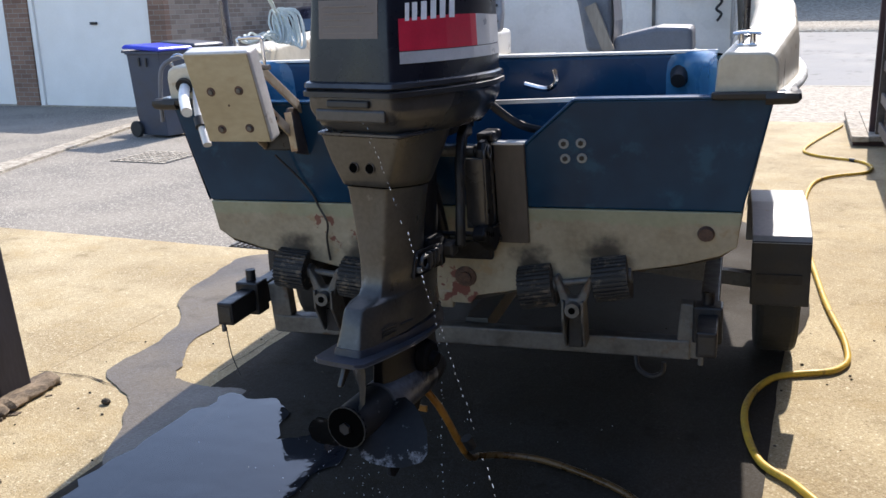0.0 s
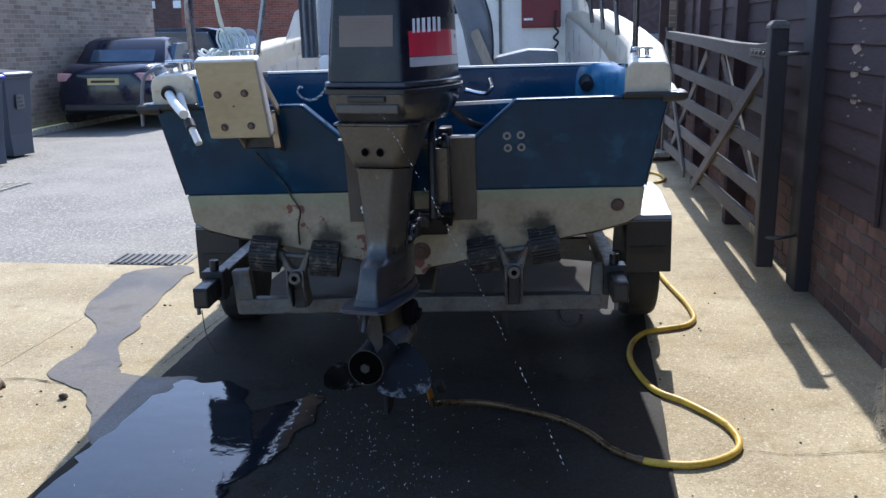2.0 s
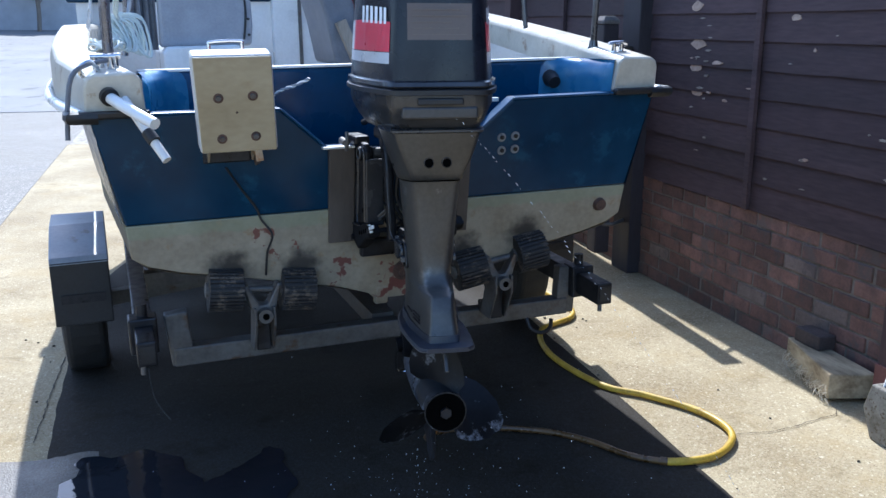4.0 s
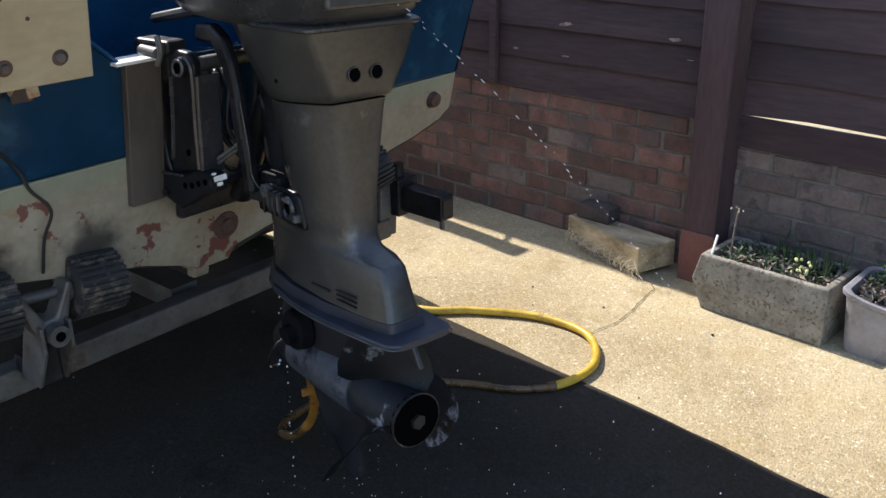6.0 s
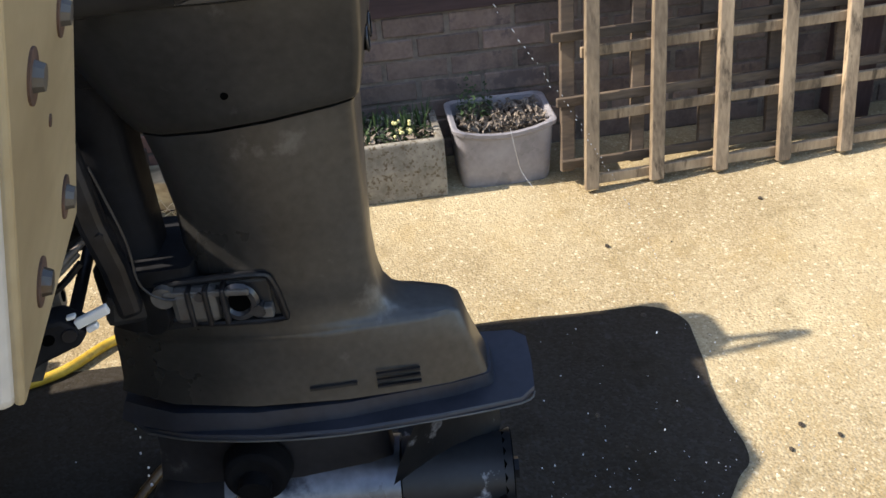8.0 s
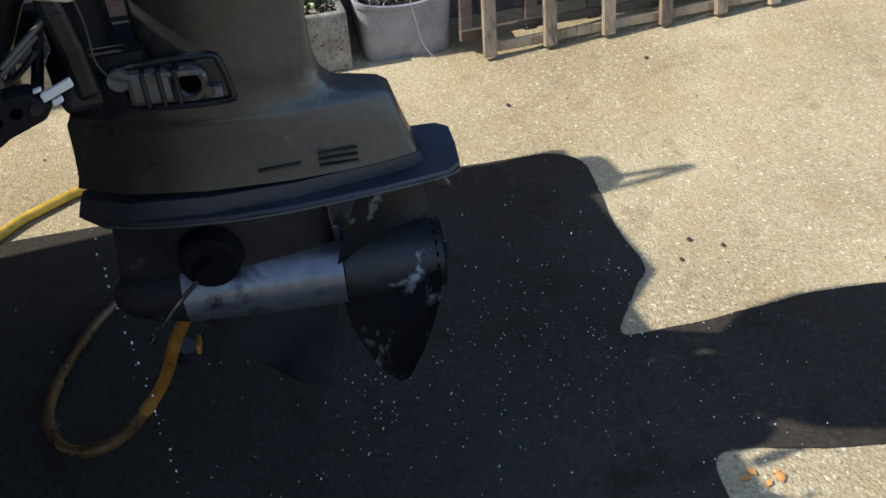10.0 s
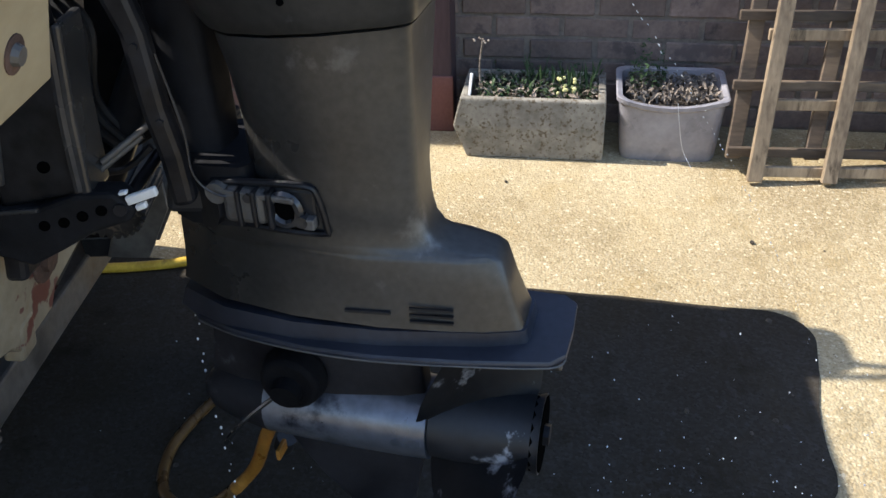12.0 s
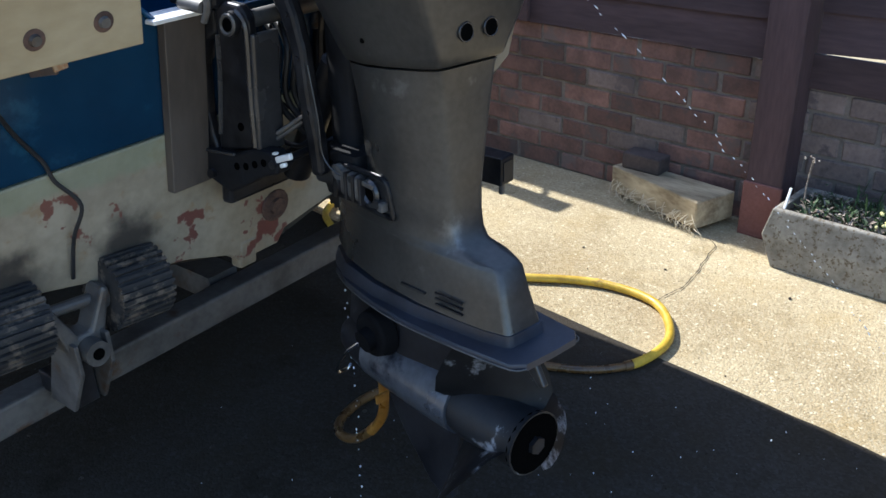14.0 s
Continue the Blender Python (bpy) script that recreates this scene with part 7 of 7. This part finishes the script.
# ---- left side of the drive ----
def build_gatepost():
    po = thing("gate_post", "tall dark timber gate post beside the driveway", "post")
    part("post_body", beam((-2.57, 2.60, 0.0), (-2.71, 2.60, 1.5), 0.16, 0.16, up=(0, 1, 0)), DARKPOST, po, "dark stained post", bevel=0.008)
    part("post_second", beam((-2.60, 2.25, 0.0), (-2.78, 2.20, 1.4), 0.12, 0.14, up=(0, 1, 0)), DARKPOST, po, "dark stained second post", bevel=0.008)
    bm = bmesh.new()
    rows = [[bm.verts.new((-2.60 + 0.018 * i, 2.49 + 0.05 * noise.noise(Vector((i * 0.7, j * 0.6, 4))), 0.17 + 0.022 * j + 0.012 * noise.noise(Vector((i * 0.9, j, 9))))) for i in range(9)] for j in range(8)]
    for p, q in zip(rows, rows[1:]):
        for i in range(8):
            bm.faces.new((p[i], p[i + 1], q[i + 1], q[i]))
    bmesh.ops.solidify(bm, geom=bm.faces[:], thickness=0.005)
    part("felt_scrap", bm, FELT, po, "crumpled grey roofing felt scrap")
    part("latch", rod((-2.64, 2.52, 0.98), (-2.50, 2.50, 0.98), 0.012), CHROME, po)


build_gatepost()
def rotten_log(label, p, q, r, seed):
    lg = thing("rotten_log", label, "timber", group="rotten edging logs")
    rl = random.Random(seed)
    a, b = Vector((*p, 0)), Vector((*q, 0))
    d = (b - a).normalized()
    s = Vector((-d.y, d.x, 0))
    rings = []
    for i in range(22):
        c = a.lerp(b, i / 21) + s * rl.uniform(-0.006, 0.006)
        k = 0.6 if i in (0, 21) else rl.uniform(0.9, 1.04)
        rings.append([c + s * (math.cos(t) * r * 1.5 * k * rl.uniform(.92, 1.06)) + Vector((0, 0, max(0.0, r * 0.45 + math.sin(t) * r * 0.8 * k * rl.uniform(.8, 1.1)))) for t in [j * math.tau / 14 for j in range(14)]])
    part("log", loft(rings), ROTWOOD, lg, "crumbling rotten timber", smooth=True)
    for i in range(26):
        bm = bmesh.new()
        c = a.lerp(b, rl.random()) + s * rl.choice((-1, 1)) * rl.uniform(r, r * 2.4)
        box(-rl.uniform(.006, .03), -rl.uniform(.003, .009), 0, rl.uniform(.006, .03), rl.uniform(.003, .009), rl.uniform(.004, .014), bm, Matrix.Translation((c.x, c.y, 0)) @ Matrix.Rotation(rl.uniform(0, 3), 4, "Z"))
        part("splinter", bm, ROTWOOD, lg)
    return lg


lg = rotten_log("rotten timber edging with grass at the drive edge", (-2.46, 2.33), (-2.505, 2.80), 0.04, 9)
weeds(lg, -2.56, -2.50, 2.43, 2.49, 0.02, 30, 3, 0.15)
rotten_log("rotten timber offcut at the drive edge", (-2.27, 2.13), (-2.06, 1.98), 0.035, 12)
def fallen_leaf(x, y, r, turn):
    lf = thing("fallen_leaf", "small dry orange leaf fragment lying on the concrete", "leaf", pose(x, y, 0.004, 0, 0, turn), group="fallen leaves")
    out = [(r * k * math.cos(a), r * 0.6 * k * math.sin(a)) for a, k in ((0, 1.1), (0.7, 0.9), (1.5, 1.05), (2.3, 0.8), (3.1, 1.0), (4.0, 0.85), (4.8, 1.0), (5.6, 0.75))]
    part("blade", prism(out, lambda p, q, t: Vector((p, q, t + 4 * p * p)), 0.0, 0.0025), ORANGELEAF, lf)


for x, y, r, turn in ((-0.912, 1.502, 0.011, 20), (-0.921, 1.519, 0.010, 70), (-0.936, 1.459, 0.014, -10), (-0.944, 1.486, 0.009, 130)):
    fallen_leaf(x, y, r, turn)
st = thing("pebbles", "small stones and litter scattered on the concrete", "stones", kind="stuff")
rnd = random.Random(21)
bm = bmesh.new()
ball((-2.125, 2.685, 0.012), 0.022, bm, (1, 0.7, 0.6), 8, 5)
for i in range(150):
    x, y = rnd.uniform(-2.5, 1.0), rnd.uniform(0.6, 4.8)
    r = rnd.uniform(0.003, 0.009)
    ball((x, y, r * 0.5), r, bm, (1, rnd.uniform(.5, 1), 0.5), 6, 4)
part("stone", bm, EARTH, st)

# ---- drain grate ----
gr = thing("drain_grate", "black iron drain grate in the tarmac", "drain grate", kind="structure")
part("pit", box(-3.08, 4.94, -0.2, -2.52, 5.22, -0.003), BLACK, gr)
for i in range(12):
    y = -3.06 + i * 0.047
    part("bar", beam((y, 4.95, 0.0), (y - 0.02, 5.21, 0.0), 0.02, 0.012), GALV, gr)
mh = thing("manhole_cover", "square iron manhole cover in the tarmac lane", "manhole", kind="structure")
part("cover", box(-6.32, 7.55, -0.02, -5.62, 8.25, -0.004), DARKMETAL, mh, bevel=0.003)
for i in range(8):
    for j in range(8):
        part("stud", box(-6.31 + i * 0.086, 7.56 + j * 0.086, -0.004, -6.245 + i * 0.086, 7.625 + j * 0.086, 0.003), PAVING, mh)


# ---- wheelie bins ----
def build_bin(name, label, lid_mat, m):
    bi = thing(name, label, "bin", m, group="wheelie bins")
    rings = [[Vector((x * k, y * k - (0.03 if z < 0.2 else 0), z)) for x, y in ((-0.25, -0.27), (0.25, -0.27), (0.27, 0.27), (-0.27, 0.27))] for z, k in ((0.03, 0.80), (0.30, 0.86), (0.95, 0.98), (1.0, 1.0), (1.0, 1.06), (1.035, 1.06))]
    part("body", loft(rings), BINGREY, bi, "slate grey plastic body", bevel=0.02)
    rings = [[Vector((x * k, y * k, z + 0.03 * (y > 0))) for x, y in ((-0.265, -0.285), (0.265, -0.285), (0.285, 0.285), (-0.285, 0.285))] for z, k in ((1.036, 1.06), (1.06, 1.06), (1.085, 0.95))]
    part("lid", loft(rings), lid_mat, bi, "closed lid", bevel=0.012)
    part("handle", rod((-0.25, 0.36, 1.03), (0.25, 0.36, 1.03), 0.018), BINGREY, bi, smooth=True)
    for s in (-1, 1):
        part("wheel", rod((s * 0.22, 0.24, 0.10), (s * 0.27, 0.24, 0.10), 0.10, n=20), RUBBER, bi, "black rubber wheel", bevel=0.01)
    st = part("sticker", box(-0.075, -0.276, 0.62, 0.075, -0.262, 0.80), GALV, bi, "grey square sticker")
    for k in range(3):
        part("sticker_bar", box(-0.055, -0.279, 0.645 + k * 0.05, 0.055 - 0.02 * k, -0.2765, 0.675 + k * 0.05), BINGREY, st)
    for s in (-0.06, 0.06):
        part("side_slot", box(-0.275, s - 0.012, 0.86, -0.262, s + 0.012, 0.96), BLACK, bi)
    return bi


build_bin("wheelie_bin", "slate grey wheelie bin with a bright blue lid", BINBLUE, pose(-6.98, 9.36, -0.008, 0, 0, 80))
build_bin("wheelie_bin", "slate grey wheelie bin with a grey lid", BINGREY, pose(-7.22, 10.35, -0.008, 0, 0, 84))


# ---- garage and side wall ----
def build_garage():
    g = thing("garage", "brown brick garage with white up-and-over doors", "garage")
    part("side_wall", box(-15.2, 12.0, -0.2, -8.8, 18.5, 2.45), HOUSEBRICK, g, "brown brick wall")
    for x0, x1 in ((-9.10, -8.795), (-12.0, -11.50), (-15.2, -14.72)):
        part("pier", box(x0, 11.88, -0.2, x1, 12.0, 2.45), PIERBRICK, g, "brick pier")
    for x0, x1 in ((-11.49, -9.11), (-14.71, -12.01)):
        door = part("garage_door", box(x0 + 0.09, 11.94, -0.03, x1, 11.985, 2.28), GARAGE, g, "white painted metal door", bevel=0.01)
        part("door_frame", box(x0, 11.90, -0.03, x0 + 0.085, 11.98, 2.28), GARAGE, g, "white door frame", bevel=0.006)
        part("lock", box(x0 + 1.22, 11.90, 1.30, x0 + 1.34, 11.94, 1.34), DARKMETAL, door, "dark handle")
        part("threshold", box(x0, 11.86, -0.03, x1, 11.96, 0.012), PAVING, g, bevel=0.004)
    part("lintel", box(-15.2, 11.86, 2.28, -8.8, 12.0, 2.45), GARAGE, g, "white lintel", bevel=0.01)
    part("roof_edge", box(-15.4, 11.75, 2.45, -8.7, 18.6, 2.62), DARKMETAL, g, "dark felt roof edge", bevel=0.01)
    part("fascia", box(-8.69, 11.8, 2.50, -8.65, 18.6, 2.66), WHITE, g, "white fascia strip")
    part("coping", box(-8.84, 12.2, 2.30, -8.74, 18.6, 2.45), GALV, g, "pale render band", bevel=0.01)
    sign = thing("warning_sign", "orange notice with an arrow on the brick wall", "sign")
    part("sign_board", box(-8.794, 12.34, 1.72, -8.782, 12.70, 2.18), ORANGE, sign, bevel=0.003)
    part("sign_arrow", box(-8.781, 12.42, 2.085, -8.776, 12.62, 2.115), BLACK, sign)
    fn = lambda y, z, t: Vector((t, y, z))
    part("arrow_head", prism([(12.38, 2.10), (12.46, 2.14), (12.46, 2.06)], fn, -8.781, -8.776), BLACK, sign)
    part("sign_gap", box(-8.781, 12.34, 2.03, -8.777, 12.70, 2.04), WHITEDEC, sign)
    for k in range(4):
        part("text_bar", box(-8.781, 12.40, 1.80 + k * 0.05, -8.777, 12.64 - 0.03 * (k % 2), 1.815 + k * 0.05), BLACK, sign)
    # kerb and grass strip along the wall
    structure("kerb_lane", beam((-8.42, 11.95, 0.02), (-8.62, 19.0, 0.02), 0.12, 0.10), PAVING, "worn pale kerb along the lane", "kerb", bevel=0.02)
    edge = [(-6.3, 4.95), (-7.0, 7.0), (-7.92, 9.79), (-8.36, 11.9), (-8.62, 11.9), (-8.22, 10.15), (-7.36, 7.37), (-6.9, 4.95)]
    structure("forecourt_edging", prism(edge, lambda x, y, t: Vector((x, y, t)), -0.1, 0.018), PAVING, "pale concrete edging of the garage forecourt", "kerb")
    structure("grass_strip", sheet([(-8.47, 11.98), (-8.79, 12.0), (-8.79, 19), (-8.67, 19)], 0.04), GRASS, "weedy strip at the wall foot", "grass")


build_garage()


def build_terrace():
    h = thing("terraced_house", "dark red brick terraced house with white framed windows", "house")
    part("wall", box(-60, 37.0, -0.2, -13.4, 44.5, 7.4), HOUSEBRICKX, h, "dark red brick front wall")
    bm = prism([(36.6, 7.3), (40.8, 9.8), (44.9, 7.3)], lambda y, z, t: Vector((t, y, z)), -60.3, -13.1)
    part("roof", bm, POSTM, h, "brown tiled roof")
    for x, w in ((-46.0, 1.6), (-42.2, 1.3), (-38.6, 1.6), (-33.0, 1.5), (-28.9, 1.15), (-25.2, 1.65), (-22.1, 1.3), (-18.1, 1.05), (-16.6, 0.85), (-15.1, 0.75)):
        win = part("window", box(x, 36.93, 4.05, x + w, 37.04, 5.6), WHITE, h, "white framed window")
        part("sill", box(x - 0.06, 36.84, 3.97, x + w + 0.06, 37.03, 4.045), PAVING, win, "pale stone sill")
        for k in range(2):
            part("pane", box(x + 0.07 + k * (w / 2 - 0.02), 36.90, 4.13, x + w / 2 - 0.02 + k * (w / 2 - 0.03), 36.935, 5.5), GLASS, win, "dark pane")
    for x in (-40.3, -30.6, -22.9, -14.4):
        part("downpipe", rod((x, 36.92, 0.5), (x, 36.92, 7.3), 0.055), DARKMETAL, h, "dark downpipe")
    for x in (-17.9, -16.3):
        part("notice", box(x, 36.95, 2.72, x + 0.8, 36.996, 3.02), WHITEDEC, h, "small white notice board", bevel=0.005)


build_terrace()


def build_street_wall():
    w = thing("street_wall", "tall dark red brick boundary wall across the street", "wall")
    part("wall_face", box(-13.38, 37.05, 0.3, -10.46, 37.3, 4.1), HOUSEBRICKX, w)
    part("wall_coping", box(-13.38, 37.0, 4.1, -10.42, 37.35, 4.2), PAVING, w, "pale concrete coping", bevel=0.02)
    for x in (-12.3, -10.86):
        part("wall_pier", box(x, 36.92, 0.3, x + 0.4, 37.048, 4.1), HOUSEBRICKX, w, bevel=0.01)


build_street_wall()


# ---- parked cars ----
TAILLAMP = plain("pale pink lamp glass", (0.45, 0.25, 0.27), 0.15)
def build_car(name, label, paint, m, length=4.0, width=1.72, height=1.24, boot=True, waist=0.62, group="parked cars"):
    car = thing(name, label, "car", m, group)
    hw, ln = width / 2, length
    def ring(y, z0, z1, w0, w1, r=0.12):
        return [Vector((sx * w, y, z)) for sx, w, z in ((-1, w0 * 0.92, z0), (-1, w0, z0 + 0.12), (-1, w0, z0 + 0.35), (-1, w1, z1 - 0.10), (-1, w1 - r, z1), (1, w1 - r, z1), (1, w1, z1 - 0.10), (1, w0, z0 + 0.35), (1, w0, z0 + 0.12), (1, w0 * 0.92, z0))]
    zb = height * waist
    body = [ring(-0.06, 0.36, zb - 0.13, hw * 0.66, hw * 0.60), ring(0.0, 0.31, zb - 0.09, hw * 0.80, hw * 0.72), ring(0.10, 0.25, zb - 0.04, hw * 0.90, hw * 0.80), ring(0.25, 0.22, zb, hw * 0.965, hw * 0.86), ring(0.5, 0.20, zb + 0.02, hw, hw * 0.92), ring(ln * 0.35, 0.18, zb, hw, hw * 0.95), ring(ln * 0.6, 0.18, zb, hw, hw * 0.95), ring(ln * 0.8, 0.2, zb - 0.08, hw, hw * 0.92), ring(ln * 0.95, 0.25, zb - 0.18, hw * 0.93, hw * 0.82), ring(ln, 0.32, zb - 0.30, hw * 0.8, hw * 0.7)]
    part("body", loft(body), paint, car, "glossy painted body", smooth=True, bevel=0.03, seg=3)
    y0 = ln * (0.20 if boot else 0.04)
    top = [(y0, zb - 0.02, 0.88, zb), (y0 + 0.35, zb, 0.80, height - 0.06), (y0 + 0.7, zb, 0.78, height), (ln * 0.52, zb, 0.78, height - 0.02), (ln * 0.68, zb, 0.86, zb + 0.03)]
    rings = [[Vector((sx * hw * k2, y, z)) for sx, k2, z in ((-1, 0.9, za), (-1, k, (za + zt) / 2), (-1, k - 0.06, zt - 0.02), (-1, k - 0.16, zt), (1, k - 0.16, zt), (1, k - 0.06, zt - 0.02), (1, k, (za + zt) / 2), (1, 0.9, za))] for y, za, k, zt in top]
    part("cabin", loft(rings), paint, car, "dark roof", smooth=True)
    for s in (-1, 1):
        fn = lambda y, z, t: Vector((s * t, y, z))
        part("side_window", prism([(y0 + 0.30, zb + 0.04), (y0 + 0.55, height - 0.12), (ln * 0.50, height - 0.10), (ln * 0.62, zb + 0.05)], fn, hw * 0.80, hw * 0.90), CARGLASS, car, "side window with sky reflection in its colour", bevel=0.01)
        for y in (ln * 0.18, ln * 0.81):
            wh = part("wheel", rod((s * (hw - 0.17), y, 0.31), (s * (hw + 0.01), y, 0.31), 0.31, n=28), RUBBER, car, "black tyre", bevel=0.03, seg=2)
            part("rim", rod((s * (hw + 0.008), y, 0.31), (s * (hw + 0.016), y, 0.31), 0.21, n=24), GALV, wh, "silver alloy rim")
            for k in range(5):
                a = k * math.tau / 5
                part("spoke", beam((s * (hw + 0.02), y, 0.31), (s * (hw + 0.02), y + 0.2 * math.cos(a), 0.31 + 0.2 * math.sin(a)), 0.03, 0.03, up=(1, 0, 0)), CHROME, wh)
        part("tail_light", box(min(s * hw * 0.52, s * hw * 0.84), -0.035, zb - 0.26, max(s * hw * 0.52, s * hw * 0.84), 0.09, zb - 0.13), TAILLAMP, car, "pale tail light", bevel=0.02)
        part("mirror", ball((s * (hw + 0.06), ln * 0.58, zb + 0.08), 0.09, s=(1, 0.6, 0.7)), paint, car, smooth=True)
    part("rear_window", beam((0, y0 + 0.02, zb + 0.03), (0, y0 + 0.34, height - 0.10), hw * 1.2, 0.02), CARGLASS, car, "rear window with sky reflection in its colour", bevel=0.008)
    pt = part("number_plate", box(-0.26, -0.085, zb - 0.32, 0.26, -0.03, zb - 0.21), PLATEYELLOW, car, "yellow rear plate", bevel=0.004)
    part("plate_bar", box(-0.20, -0.089, zb - 0.285, 0.20, -0.084, zb - 0.245), BLACK, pt)
    part("boot_seam", tube([(-hw * 0.62, -0.03, zb - 0.36), (-hw * 0.60, -0.055, zb - 0.20), (-hw * 0.54, 0.02, zb - 0.09)], 0.006, 6, 3), BLACK, car)
    part("boot_seam", tube([(hw * 0.62, -0.03, zb - 0.36), (hw * 0.60, -0.055, zb - 0.20), (hw * 0.54, 0.02, zb - 0.09)], 0.006, 6, 3), BLACK, car)
    part("bumper", box(-hw * 0.74, -0.09, 0.30, hw * 0.74, 0.12, 0.42), BLACK, car, "dark lower bumper", bevel=0.03, seg=3)
    return car


build_car("sports_car", "dark navy soft-top sports car parked by the kerb", CARBLUE, pose(-7.62, 13.85, 0.0, 0, 0, 6), 4.1, 1.85, 1.50, True, 0.70)
build_car("estate_car", "dark blue estate car parked behind the sports car", CARBLUE, pose(-7.15, 20.2, 0.10, 0, 0, 72), 4.5, 1.85, 1.62, False)
build_car("hatchback_car", "bright blue hatchback parked down the street", CARBRIGHT, pose(-10.16, 41.4, 1.09, 0, 0, 62), 4.0, 1.72, 1.45, False)


# ---- far side of the street ----
def build_far_fence():
    ff = thing("far_fence", "tall dark timber fence across the street", "fence")
    for i in range(20):
        part("fence_panel", box(-3.6 + i * 1.85, 33.0, 1.35, -3.6 + i * 1.85 + 1.80, 33.06, 3.6), FENCE, ff)
        part("fence_post", box(-3.6 + i * 1.85 + 1.80, 32.97, 1.2, -3.6 + i * 1.85 + 1.85, 33.07, 3.7), POSTM, ff)
    rw = thing("red_brick_wall", "red brick garden wall behind the parked cars", "wall")
    part("wall_run", box(-12.6, 29.0, 0.1, -8.4, 29.2, 2.7), brick_mat("red garden wall brick", (0.20, 0.06, 0.04), (0.28, 0.10, 0.07), (0.22, 0.18, 0.15), "x"), rw)


def build_far_house():
    h = thing("far_house", "pale grey rendered house beyond the street", "house")
    part("wall", box(-14.0, 46.0, 1.0, 2.0, 53.0, 6.6), RENDER, h, "pale grey rendered wall")
    part("roof", prism([(45.5, 6.5), (49.5, 9.0), (53.5, 6.5)], lambda y, z, t: Vector((t, y, z)), -14.4, 2.4), GATEWOOD, h, "grey tiled roof")
    for i in range(5):
        x = -12.6 + i * 2.9
        for z0, z1 in ((2.9, 4.1), (5.0, 6.1)):
            win = part("window", box(x, 45.95, z0, x + 1.5, 46.02, z1), WHITE, h, "white framed window")
            for k in range(2):
                part("pane", box(x + 0.08 + k * 0.70, 45.92, z0 + 0.08, x + 0.72 + k * 0.70, 45.955, z1 - 0.08), GLASS, win, "dark pane")
    part("garden_wall", box(-14.0, 44.0, 1.0, 2.0, 44.15, 2.75), RENDER, h, "pale garden wall")


def build_tree(x, y, z, h, r, seed):
    t = thing("garden_tree", "small garden tree with yellow green leaves", "tree")
    rnd = random.Random(seed)
    part("trunk", tube([(x, y, z), (x + 0.05, y, z + h * 0.3), (x - 0.04, y, z + h * 0.7)], 0.09, 8, 4), GREYWOOD, t, smooth=True)
    for k in range(5):
        a = k * 1.3
        part("limb", tube([(x, y, z + h * (0.3 + 0.07 * k)), (x + r * 0.4 * math.cos(a), y + r * 0.4 * math.sin(a), z + h * (0.5 + 0.06 * k)), (x + r * 0.8 * math.cos(a), y + r * 0.8 * math.sin(a), z + h * (0.6 + 0.07 * k))], 0.03, 6, 3), GREYWOOD, t)
    bm = bmesh.new()
    for i in range(2600):
        d = Vector((rnd.gauss(0, 1), rnd.gauss(0, 1), rnd.gauss(0, 1))).normalized()
        rr = r * (0.55 + 0.45 * rnd.random()) * (0.75 + 0.5 * noise.noise(d * 1.7 + Vector((seed, 0, 0))))
        c = Vector((x, y, z + h * 0.68)) + Vector((d.x * rr, d.y * rr, d.z * rr * 0.8))
        m = Matrix.Translation(c) @ Euler((rnd.uniform(-2, 2), rnd.uniform(-2, 2), rnd.uniform(0, 6))).to_matrix().to_4x4()
        s = rnd.uniform(0.05, 0.10)
        bm.faces.new([bm.verts.new(m @ Vector((s * p, s * q, 0))) for p, q in ((-1, 0), (0, -0.6), (1, 0), (0, 0.6))])
    part("crown", bm, TREELEAF, t, "loose leafy crown")


build_far_house()
build_tree(-10.9, 42.6, 1.1, 3.6, 1.3, 3)
build_tree(-6.6, 43.0, 1.1, 3.4, 1.1, 8)
gf = thing("grey_fence", "grey timber fence beyond the street corner", "fence")
for i in range(7):
    part("fence_panel", box(-19.5 + i * 1.0, 44.0, 1.1, -18.55 + i * 1.0, 44.05, 3.0), GREYWOOD, gf)
build_far_fence()
build_low_wall()
